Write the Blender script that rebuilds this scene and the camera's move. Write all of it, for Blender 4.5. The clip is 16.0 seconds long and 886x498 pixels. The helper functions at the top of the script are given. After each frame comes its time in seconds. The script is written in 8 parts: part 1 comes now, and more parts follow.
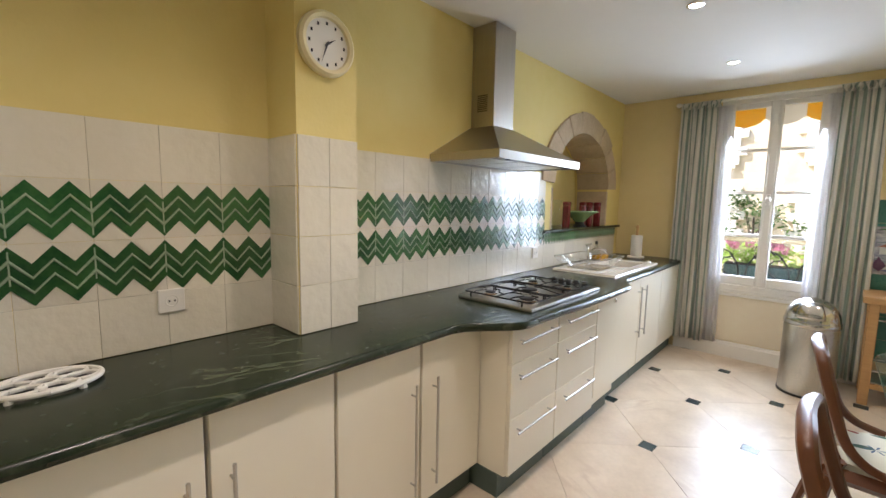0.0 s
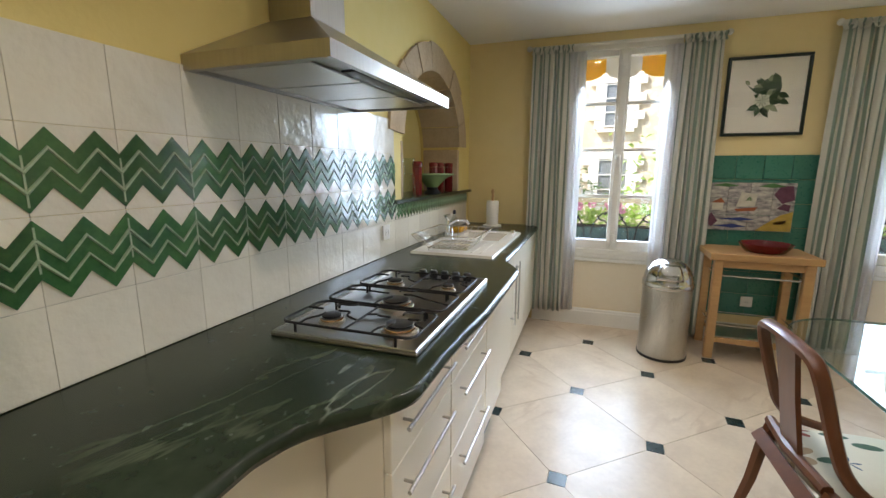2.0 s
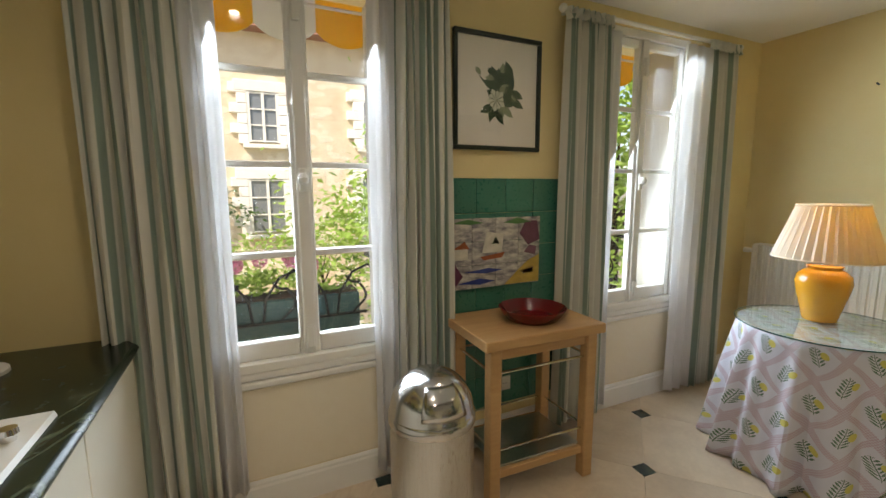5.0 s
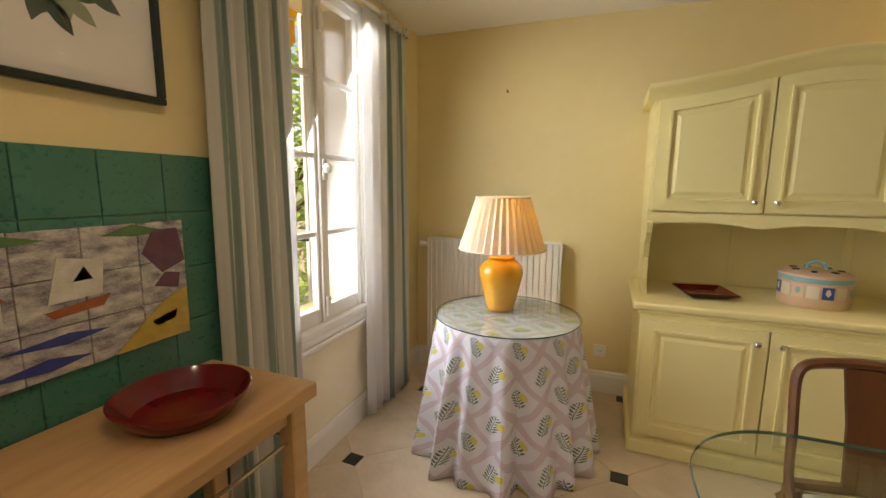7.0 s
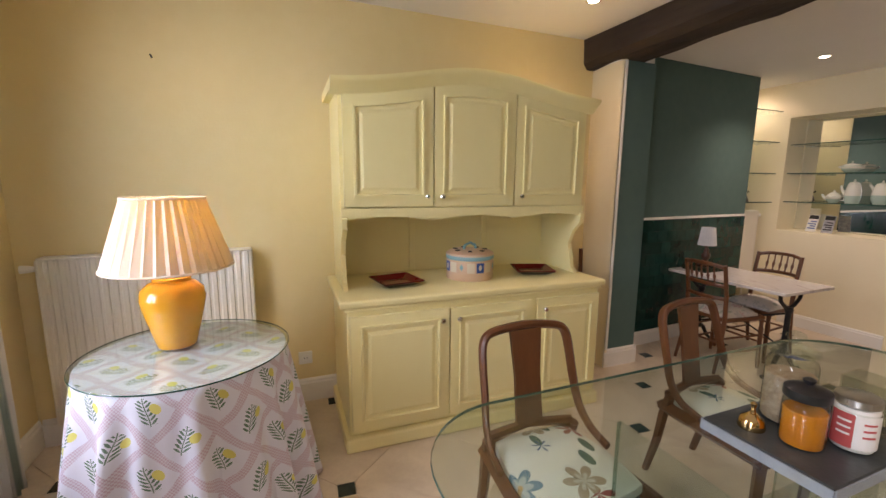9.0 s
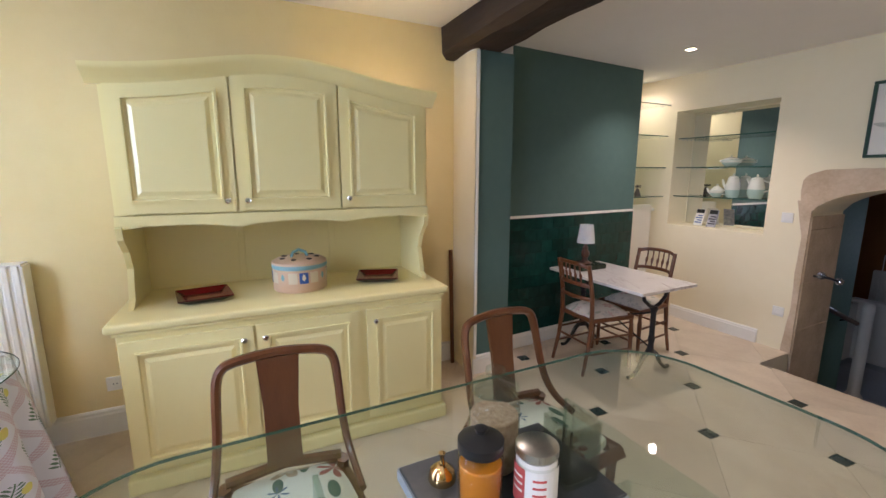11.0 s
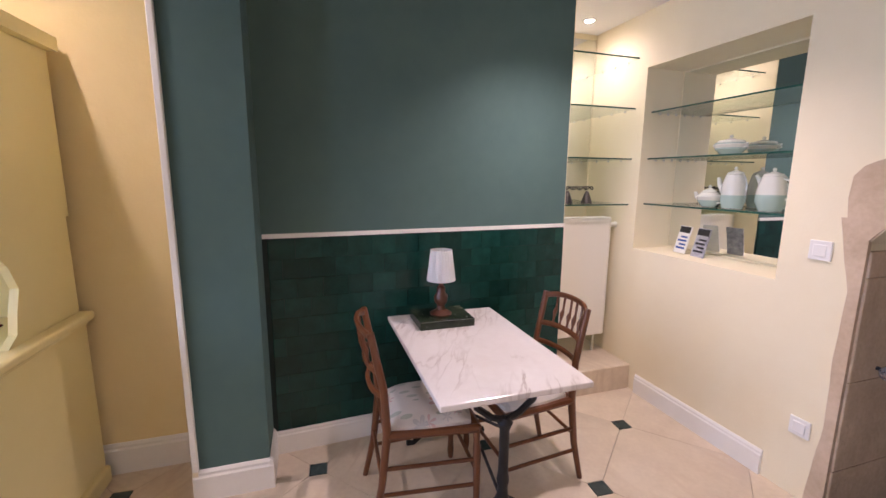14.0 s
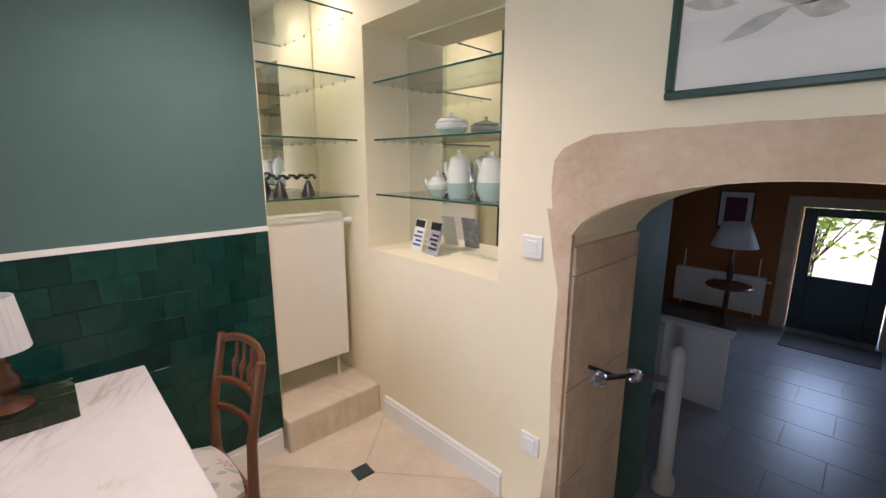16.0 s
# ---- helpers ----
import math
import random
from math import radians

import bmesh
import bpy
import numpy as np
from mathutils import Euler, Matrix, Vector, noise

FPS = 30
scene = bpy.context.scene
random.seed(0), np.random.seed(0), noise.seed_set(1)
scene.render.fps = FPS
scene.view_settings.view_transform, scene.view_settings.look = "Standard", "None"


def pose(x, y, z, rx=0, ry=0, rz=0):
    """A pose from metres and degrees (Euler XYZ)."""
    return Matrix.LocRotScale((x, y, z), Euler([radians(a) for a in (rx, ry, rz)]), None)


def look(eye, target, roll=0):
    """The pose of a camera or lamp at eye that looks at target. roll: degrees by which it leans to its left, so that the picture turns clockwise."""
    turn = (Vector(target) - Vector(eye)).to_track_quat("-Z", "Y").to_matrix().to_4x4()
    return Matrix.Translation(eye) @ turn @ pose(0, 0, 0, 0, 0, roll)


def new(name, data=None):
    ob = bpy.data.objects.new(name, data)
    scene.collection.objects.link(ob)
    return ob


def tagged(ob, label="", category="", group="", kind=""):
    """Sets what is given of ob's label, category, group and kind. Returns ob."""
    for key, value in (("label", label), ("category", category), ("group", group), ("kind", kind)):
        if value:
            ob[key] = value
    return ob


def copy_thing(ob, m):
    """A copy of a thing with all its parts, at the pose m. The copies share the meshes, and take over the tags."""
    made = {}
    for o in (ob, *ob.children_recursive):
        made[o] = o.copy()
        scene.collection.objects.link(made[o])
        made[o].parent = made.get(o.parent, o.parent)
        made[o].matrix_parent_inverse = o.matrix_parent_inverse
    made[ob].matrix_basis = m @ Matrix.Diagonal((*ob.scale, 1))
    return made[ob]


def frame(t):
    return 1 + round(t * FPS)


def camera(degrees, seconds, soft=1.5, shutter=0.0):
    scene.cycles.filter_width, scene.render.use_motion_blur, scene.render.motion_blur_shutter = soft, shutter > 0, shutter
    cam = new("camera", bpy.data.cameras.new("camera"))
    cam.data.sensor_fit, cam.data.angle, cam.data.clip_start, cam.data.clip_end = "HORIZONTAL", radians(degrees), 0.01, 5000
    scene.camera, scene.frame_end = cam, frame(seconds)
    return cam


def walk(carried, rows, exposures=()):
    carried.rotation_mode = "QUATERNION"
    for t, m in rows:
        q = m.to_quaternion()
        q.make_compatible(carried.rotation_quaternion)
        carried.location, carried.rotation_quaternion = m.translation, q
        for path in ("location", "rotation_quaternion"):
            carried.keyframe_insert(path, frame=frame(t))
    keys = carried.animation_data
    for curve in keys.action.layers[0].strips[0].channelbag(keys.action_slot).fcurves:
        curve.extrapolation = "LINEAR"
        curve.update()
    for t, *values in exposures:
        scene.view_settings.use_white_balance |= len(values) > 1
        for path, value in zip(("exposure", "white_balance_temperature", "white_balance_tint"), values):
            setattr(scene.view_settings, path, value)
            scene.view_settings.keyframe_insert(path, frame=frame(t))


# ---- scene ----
cam = camera(93.0, 16.0)
PATH = [
    (0, (-0.14, 0.015, 1.483), (-1.48, 1.483, 1.258), 1.1),
    (0.5, (-0.354, 0.133, 1.477), (-1.561, 1.706, 1.215), 0.8),
    (1, (-0.514, 0.345, 1.464), (-1.53, 2.042, 1.165), 0.6),
    (1.5, (-0.667, 0.596, 1.451), (-1.485, 2.389, 1.114), 0.5),
    (2, (-0.783, 0.86, 1.433), (-1.425, 2.719, 1.068), 0.2),
    (2.5, (-0.861, 1.179, 1.411), (-1.321, 3.083, 1.007), -0.1),
    (3, (-0.917, 1.52, 1.391), (-1.17, 3.46, 0.974), -0.3),
    (3.2, (-0.938, 1.671, 1.394), (-1.098, 3.62, 0.974), -0.3),
    (5.3, (-0.757, 3.067, 1.507), (0.271, 4.765, 1.264), -0.5),
    (5.5, (-0.702, 3.152, 1.506), (0.444, 4.774, 1.27), -0.5),
    (6, (-0.563, 3.325, 1.495), (0.866, 4.701, 1.247), -0.2),
    (6.5, (-0.433, 3.475, 1.483), (1.237, 4.541, 1.209), 0.2),
    (7, (-0.286, 3.586, 1.467), (1.576, 4.256, 1.174), 0.5),
    (7.5, (-0.114, 3.647, 1.471), (1.849, 3.879, 1.162), 0.8),
    (8, (-0.01, 3.675, 1.478), (1.956, 3.482, 1.161), 1.0),
    (8.5, (0.013, 3.682, 1.482), (1.91, 3.133, 1.163), 0.8),
    (9, (-0.013, 3.66, 1.489), (1.815, 2.915, 1.172), 0.5),
    (9.5, (-0.09, 3.554, 1.515), (1.697, 2.715, 1.196), 0.5),
    (10, (-0.168, 3.372, 1.514), (1.585, 2.469, 1.177), 0.4),
    (10.2, (-0.183, 3.285, 1.525), (1.554, 2.36, 1.169), 0.7),
    (12.3, (0.063, 1.787, 1.541), (1.931, 1.134, 1.25), -1.0),
    (12.5, (0.103, 1.64, 1.52), (1.989, 1.034, 1.243), -0.8),
    (13, (0.215, 1.282, 1.498), (2.121, 0.744, 1.218), -0.3),
    (13.5, (0.376, 0.959, 1.487), (2.282, 0.43, 1.19), 0.1),
    (14, (0.532, 0.677, 1.469), (2.409, 0.073, 1.134), 0.5),
    (14.5, (0.673, 0.476, 1.467), (2.492, -0.274, 1.103), 0.6),
    (15, (0.807, 0.3, 1.46), (2.522, -0.659, 1.084), 0.6),
    (15.5, (0.867, 0.098, 1.474), (2.448, -1.062, 1.08), 0.3),
    (16, (0.858, -0.114, 1.479), (2.27, -1.473, 1.08), 0.2),
]
EXPOSURES = [
    (0, 1.25, 6530, 20), (1, 1.00, 6419, 17), (2.5, 1.00, 6418, 15.6), (3.2, 1.00, 6420, 14),
    (5.3, 0.50, 7450, 17), (5.5, 0.48, 7536, 17.5), (6, 0.24, 8500, 18.8), (6.5, 0.40, 12600, 23), (7, 0.67, 8900, 25), (7.5, 0.70, 7450, 21), (8, 0.61, 9900, 26),
    (8.5, 0.88, 8325, 26), (9, 0.87, 7400, 33), (9.5, 0.87, 6908, 27), (10.2, 0.98, 6626, 26),
    (12.3, 1.50, 5650, 35.6), (13.5, 1.60, 6100, 43.4), (14.5, 1.72, 6110, 34.6), (15, 1.74, 6130, 31.2), (16, 1.56, 6130, 28),
]
walk(cam, [(t, look(eye, target, roll)) for t, eye, target, roll in PATH], EXPOSURES)

# ---- world, sun, exposure ----
world = bpy.data.worlds.new("sky")
scene.world = world
world.use_nodes = True
wn = world.node_tree.nodes
sky = wn.new("ShaderNodeTexSky")
sky.sky_type, sky.sun_disc = "NISHITA", False
sky.sun_elevation, sky.sun_rotation = radians(48), radians(236)
world.node_tree.links.new(sky.outputs[0], wn["Background"].inputs[0])
wn["Background"].inputs[1].default_value = 0.15
sun = new("sun", bpy.data.lights.new("sun", "SUN"))
sun.data.energy, sun.data.angle, sun.data.color = 5.0, radians(0.6), (1, 0.95, 0.87)
sun.matrix_world = look((-6, -4, 8), (0, 0, 0))


def area(name, eye, target, sx, sy, power, colour):
    ob = new(name, bpy.data.lights.new(name, "AREA"))
    ob.data.shape, ob.data.size, ob.data.size_y, ob.data.energy, ob.data.color = "RECTANGLE", sx, sy, power, colour
    ob.data.spread = radians(125)
    ob.matrix_world = look(eye, target)
    return ob


area("window_daylight", (-0.567, 5.03, 1.62), (-0.567, 1.5, 0.5), 0.72, 1.6, 22, (0.62, 0.81, 1.0))
area("window_daylight", (1.592, 5.03, 1.62), (2.45, 2.9, 0.7), 0.72, 1.6, 20, (0.62, 0.81, 1.0))
area("door_daylight", (1.13, -8.35, 0.25), (1.13, 0, -1.6), 0.7, 0.9, 3, (0.55, 0.76, 1.0))

# ---- materials ----


def material(name, colour, rough=0.5, metal=0.0, second=None, scale=6.0, amount=0.5, bump=0.0, bump_scale=40.0, coat=0.0, detail=6.0, stretch=(1, 1, 1), each=0.0, spec=0.5):
    """Principled material; a second colour mixed by a coarse and a fine noise; bump by a finer one; each: brightness change from object to object."""
    m = bpy.data.materials.new(name)
    m.use_nodes = True
    n, l = m.node_tree.nodes, m.node_tree.links
    b = n["Principled BSDF"]
    b.inputs["Roughness"].default_value, b.inputs["Metallic"].default_value = rough, metal
    b.inputs["Coat Weight"].default_value, b.inputs["Specular IOR Level"].default_value = coat, spec
    b.inputs["Base Color"].default_value = (*colour, 1)
    tc, mp = n.new("ShaderNodeTexCoord"), n.new("ShaderNodeMapping")
    mp.inputs["Scale"].default_value = stretch
    l.new(tc.outputs["Object"], mp.inputs[0])
    out = None
    if second:
        big, fine, add, mix = n.new("ShaderNodeTexNoise"), n.new("ShaderNodeTexNoise"), n.new("ShaderNodeMath"), n.new("ShaderNodeMix")
        big.inputs["Scale"].default_value, fine.inputs["Scale"].default_value = scale, scale * 9
        big.inputs["Detail"].default_value = detail
        l.new(mp.outputs[0], big.inputs[0]); l.new(mp.outputs[0], fine.inputs[0])
        add.operation = "MULTIPLY_ADD"
        add.inputs[1].default_value = 0.35
        l.new(fine.outputs[0], add.inputs[0]); l.new(big.outputs[0], add.inputs[2])
        ramp = n.new("ShaderNodeMapRange")
        ramp.inputs[1].default_value, ramp.inputs[2].default_value = 0.45, 0.9
        ramp.inputs[4].default_value = amount
        l.new(add.outputs[0], ramp.inputs[0])
        mix.data_type = "RGBA"
        mix.inputs["A"].default_value, mix.inputs["B"].default_value = (*colour, 1), (*second, 1)
        l.new(ramp.outputs[0], mix.inputs["Factor"])
        out = mix.outputs["Result"]
        rr = n.new("ShaderNodeMapRange")
        rr.inputs[3].default_value, rr.inputs[4].default_value = max(0.02, rough * 0.85), min(1, rough * 1.2)
        l.new(fine.outputs[0], rr.inputs[0]); l.new(rr.outputs[0], b.inputs["Roughness"])
    if each and out:
        oi, mr, hsv = n.new("ShaderNodeObjectInfo"), n.new("ShaderNodeMapRange"), n.new("ShaderNodeHueSaturation")
        mr.inputs[3].default_value, mr.inputs[4].default_value = 1 - each, 1 + each
        l.new(oi.outputs["Random"], mr.inputs[0]); l.new(mr.outputs[0], hsv.inputs["Value"]); l.new(out, hsv.inputs["Color"])
        ofs = n.new("ShaderNodeVectorMath")
        ofs.operation = "MULTIPLY_ADD"
        ofs.inputs[1].default_value, ofs.inputs[2].default_value = (37, 91, 53), (0, 0, 0)
        l.new(oi.outputs["Random"], ofs.inputs[0]); l.new(ofs.outputs[0], mp.inputs["Location"])
        out = hsv.outputs[0]
    if out:
        l.new(out, b.inputs["Base Color"])
    if bump:
        bt, bn = n.new("ShaderNodeTexNoise"), n.new("ShaderNodeBump")
        bt.inputs["Scale"].default_value, bt.inputs["Detail"].default_value = bump_scale, 4
        bn.inputs["Strength"].default_value, bn.inputs["Distance"].default_value = bump, 0.01
        l.new(mp.outputs[0], bt.inputs[0]); l.new(bt.outputs[0], bn.inputs["Height"]); l.new(bn.outputs[0], b.inputs["Normal"])
    return m


def glass(name, colour=(1, 1, 1), rough=0.0, thin=True, tint=0.06):
    """Clear sheet glass: a mix of see-through and mirror by Fresnel."""
    m = bpy.data.materials.new(name)
    m.use_nodes = True
    n, l = m.node_tree.nodes, m.node_tree.links
    n.remove(n["Principled BSDF"])
    tr, gl, lw, mix = n.new("ShaderNodeBsdfTransparent"), n.new("ShaderNodeBsdfGlossy"), n.new("ShaderNodeLayerWeight"), n.new("ShaderNodeMixShader")
    tr.inputs[0].default_value = (*colour, 1)
    gl.inputs["Roughness"].default_value = rough
    pw, ad = n.new("ShaderNodeMath"), n.new("ShaderNodeMath")
    pw.operation, ad.operation = "POWER", "MULTIPLY_ADD"
    pw.inputs[1].default_value, ad.inputs[1].default_value, ad.inputs[2].default_value = 4.0, 0.75, 0.035
    l.new(lw.outputs["Facing"], pw.inputs[0]); l.new(pw.outputs[0], ad.inputs[0])
    l.new(ad.outputs[0], mix.inputs[0]); l.new(tr.outputs[0], mix.inputs[1]); l.new(gl.outputs[0], mix.inputs[2])
    l.new(mix.outputs[0], n["Material Output"].inputs[0])
    return m


def glow(name, colour, strength):
    m = bpy.data.materials.new(name)
    m.use_nodes = True
    b = m.node_tree.nodes["Principled BSDF"]
    b.inputs["Base Color"].default_value = (*colour, 1)
    b.inputs["Emission Color"].default_value, b.inputs["Emission Strength"].default_value = (*colour, 1), strength
    return m


M_WALL = material("yellow_wall_paint", (0.80, 0.655, 0.345), 0.75, second=(0.74, 0.585, 0.275), scale=1.1, amount=0.6, bump=0.08, bump_scale=60)
# Same paint as M_WALL, with the yellower light on the west side coloured in.
M_WALL_W_LIT = material("yellow_wall_light_tinted", (0.80, 0.66, 0.265), 0.75, second=(0.75, 0.60, 0.21), scale=1.1, amount=0.6, bump=0.08, bump_scale=60)
M_WALL_S = material("cream_wall_paint", (0.85, 0.76, 0.54), 0.75, second=(0.80, 0.69, 0.46), scale=1.3, amount=0.5, bump=0.08, bump_scale=60)
M_CEIL = material("ceiling_paint", (0.83, 0.81, 0.77), 0.85, second=(0.78, 0.76, 0.72), scale=0.8, bump=0.04, bump_scale=50)
M_WHITE = material("white_paint", (0.82, 0.80, 0.74), 0.4, second=(0.74, 0.71, 0.64), scale=3, amount=0.4, bump=0.04, bump_scale=30)
M_CREAM = material("cream_lacquer", (0.87, 0.82, 0.69), 0.32, second=(0.83, 0.77, 0.63), scale=2, amount=0.4, coat=0.2)
M_TILE = material("white_glazed_tile", (0.78, 0.735, 0.62), 0.12, second=(0.71, 0.66, 0.53), scale=4, amount=0.6, bump=0.55, bump_scale=15, coat=0.4, each=0.05)
M_GREEN = material("green_glaze", (0.014, 0.072, 0.024), 0.16, second=(0.055, 0.17, 0.05), scale=9, amount=0.8, bump=0.2, bump_scale=22, coat=0.4, each=0.2)
M_LINE = material("pale_glaze_line", (0.22, 0.34, 0.20), 0.2, second=(0.48, 0.55, 0.42), scale=30, amount=0.7)
M_GROUT = material("grout", (0.68, 0.61, 0.48), 0.9, second=(0.60, 0.52, 0.40), scale=8)
M_MARBLE = material("dark_green_marble", (0.008, 0.014, 0.007), 0.25, second=(0.034, 0.048, 0.027), scale=3.5, amount=0.9, detail=10, spec=0.35)
M_FLOOR = material("travertine_tile", (0.57, 0.465, 0.345), 0.31, second=(0.70, 0.59, 0.45), scale=4.5, amount=1.0, bump=0.03, bump_scale=25, each=0.06, detail=9, spec=0.4)
M_CABO = material("dark_green_marble_inset", (0.018, 0.032, 0.030), 0.22, second=(0.05, 0.075, 0.07), scale=20, amount=0.7, each=0.3)
M_STEEL = material("brushed_steel", (0.58, 0.56, 0.52), 0.28, 1.0, second=(0.48, 0.46, 0.42), scale=3, amount=0.5, stretch=(30, 30, 1))
M_CHROME = material("chrome", (0.75, 0.74, 0.72), 0.1, 1.0)
M_IRON = material("black_iron", (0.012, 0.012, 0.013), 0.4, second=(0.035, 0.032, 0.03), scale=30, bump=0.1, spec=0.25)
M_STONE = material("limestone", (0.60, 0.47, 0.32), 0.9, second=(0.44, 0.33, 0.21), scale=5, amount=0.9, bump=0.5, bump_scale=25, each=0.08)
M_JAMB = material("weathered_stone", (0.66, 0.51, 0.36), 0.9, second=(0.50, 0.37, 0.24), scale=5, amount=1.0, bump=0.9, bump_scale=14, detail=9)
M_TEAL = material("grey_teal_paint", (0.092, 0.158, 0.143), 0.7, second=(0.076, 0.135, 0.121), scale=1.5, amount=0.6, bump=0.04, bump_scale=60, spec=0.15)
M_DGREEN = material("dark_green_glazed_tile", (0.003, 0.030, 0.024), 0.2, second=(0.007, 0.052, 0.040), scale=14, amount=0.9, bump=0.3, bump_scale=11, each=0.28, spec=0.28)
M_PANELG = material("sea_green_tile", (0.035, 0.165, 0.115), 0.28, second=(0.055, 0.21, 0.15), scale=7, amount=0.7, bump=0.08, each=0.08)
M_DRESSER = material("pale_yellow_lacquer", (0.87, 0.77, 0.39), 0.36, second=(0.84, 0.72, 0.33), scale=2, amount=0.5, bump=0.03, coat=0.1)
M_BEAM = material("dark_oak_beam", (0.020, 0.012, 0.008), 0.75, second=(0.06, 0.035, 0.02), scale=6, amount=0.8, bump=0.8, bump_scale=14, stretch=(0.25, 2, 2))
M_BEECH = material("beech_wood", (0.56, 0.34, 0.15), 0.42, second=(0.45, 0.25, 0.10), scale=5, amount=0.7, stretch=(1, 9, 9), bump=0.03)
M_MAHOG = material("mahogany", (0.105, 0.032, 0.010), 0.34, second=(0.17, 0.060, 0.018), scale=4, amount=0.7, stretch=(5, 5, 0.6), coat=0.15)
M_GLASS = glass("window_glass")
M_TABLE_GLASS = glass("green_sheet_glass", (0.91, 0.96, 0.94))
M_EDGE = material("glass_edge", (0.012, 0.075, 0.055), 0.1)
M_EDGE_T = material("table_glass_edge", (0.055, 0.14, 0.11), 0.1)
M_PALE_EDGE = glass("pale_glass_edge", (0.78, 0.88, 0.84))
M_MIRROR = material("mirror", (0.82, 0.84, 0.82), 0.01, 1.0)
M_BLACK = material("black_plastic", (0.015, 0.015, 0.016), 0.35)
M_PLASTIC = material("white_plastic", (0.80, 0.78, 0.72), 0.35)
M_RED = material("red_lacquer", (0.15, 0.006, 0.008), 0.14, second=(0.10, 0.004, 0.006), scale=8, coat=0.15, spec=0.4)
M_YCER = material("yellow_ceramic", (0.80, 0.37, 0.03), 0.12, second=(0.70, 0.29, 0.02), scale=6, coat=0.5)
M_RAD = material("white_enamel", (0.78, 0.74, 0.64), 0.35)

# ---- mesh helpers ----


def thing(name, at, label, category, group="", turn=0.0):
    ob = new(name)
    ob.empty_display_size = 0.1
    ob.matrix_basis = pose(*at, 0, 0, turn)
    return tagged(ob, label, category, group)


def part(name, bm, mat, parent=None, label="", smooth=False, at=None):
    """Links a bmesh as one mesh object, under a thing or a part if one is given."""
    me = bpy.data.meshes.new(name)
    bmesh.ops.recalc_face_normals(bm, faces=bm.faces)
    bm.to_mesh(me)
    bm.free()
    if smooth:
        me.shade_smooth()
        me.set_sharp_from_angle(angle=radians(40))
    me.materials.append(mat)
    ob = new(name, me)
    if parent:
        ob.parent = parent
    if at:
        ob.location = at
    return tagged(ob, label)


def box(bm, a, b, bevel=0.0, seg=1):
    r = bmesh.ops.create_cube(bm, size=1)
    c = [(a[k] + b[k]) / 2 for k in range(3)]
    d = [abs(b[k] - a[k]) for k in range(3)]
    for v in r["verts"]:
        v.co = Vector((c[0] + v.co.x * d[0], c[1] + v.co.y * d[1], c[2] + v.co.z * d[2]))
    if bevel:
        es = list({e for v in r["verts"] for e in v.link_edges})
        bmesh.ops.bevel(bm, geom=es, offset=min(bevel, min(d) * 0.4), segments=seg, affect="EDGES", profile=0.5)
    return bm


def B(a, b, bevel=0.0, seg=1):
    return box(bmesh.new(), a, b, bevel, seg)


def prism(bm, pts, axis, lo, hi):
    """A flat outline pushed along an axis: pts are the other two coordinates, in order."""
    def co(p, h):
        return {"x": (h, p[0], p[1]), "y": (p[0], h, p[1]), "z": (p[0], p[1], h)}[axis]
    v0, v1 = [bm.verts.new(co(p, lo)) for p in pts], [bm.verts.new(co(p, hi)) for p in pts]
    n = len(pts)
    bm.faces.new(v0)
    bm.faces.new(v1[::-1])
    for i in range(n):
        bm.faces.new((v0[i], v0[(i + 1) % n], v1[(i + 1) % n], v1[i]))
    return bm


def lathe(bm, prof, seg=32, at=(0, 0, 0), close=True):
    rings = []
    for r, z in prof:
        rings.append([bm.verts.new((at[0] + r * math.cos(2 * math.pi * k / seg), at[1] + r * math.sin(2 * math.pi * k / seg), at[2] + z)) for k in range(seg)])
    for a, b in zip(rings, rings[1:]):
        for k in range(seg):
            bm.faces.new((a[k], a[(k + 1) % seg], b[(k + 1) % seg], b[k]))
    if close:
        bm.faces.new(rings[0][::-1])
        bm.faces.new(rings[-1])
    return bm


def tube(bm, pts, r, seg=8, taper=None, flat=1.0):
    """A bar along a line of points; taper: radius factor at each point; flat squeezes it sideways."""
    pts = [Vector(p) for p in pts]
    rings = []
    up = None
    for i, p in enumerate(pts):
        d = (pts[min(i + 1, len(pts) - 1)] - pts[max(i - 1, 0)]).normalized()
        if up is None:
            ref = Vector((0, 0, 1)) if abs(d.z) < 0.9 else Vector((1, 0, 0))
            up = (ref - d * ref.dot(d)).normalized()
        else:
            up = (up - d * up.dot(d)).normalized()
        side = d.cross(up)
        q = r * (taper[i] if taper else 1)
        rings.append([bm.verts.new(p + up * q * math.cos(2 * math.pi * k / seg) + side * q * flat * math.sin(2 * math.pi * k / seg)) for k in range(seg)])
    for a, b in zip(rings, rings[1:]):
        for k in range(seg):
            bm.faces.new((a[k], a[(k + 1) % seg], b[(k + 1) % seg], b[k]))
    bm.faces.new(rings[0][::-1])
    bm.faces.new(rings[-1])
    return bm


def smooth_line(pts, n):
    """A rounded line through the given points."""
    p = [Vector(q) for q in pts]
    p = [2 * p[0] - p[1]] + p + [2 * p[-1] - p[-2]]
    out = []
    for a, b, c, d in zip(p, p[1:], p[2:], p[3:]):
        for k in range(n):
            u = k / n
            out.append(0.5 * (2 * b + (c - a) * u + (2 * a - 5 * b + 4 * c - d) * u * u + (3 * b - a - 3 * c + d) * u ** 3))
    return out + [p[-2]]


def structure(name, bm, mat, label, category="", smooth=False):
    return tagged(part(name, bm, mat, None, label, smooth), label, category or name.split("_")[0], "", "structure")


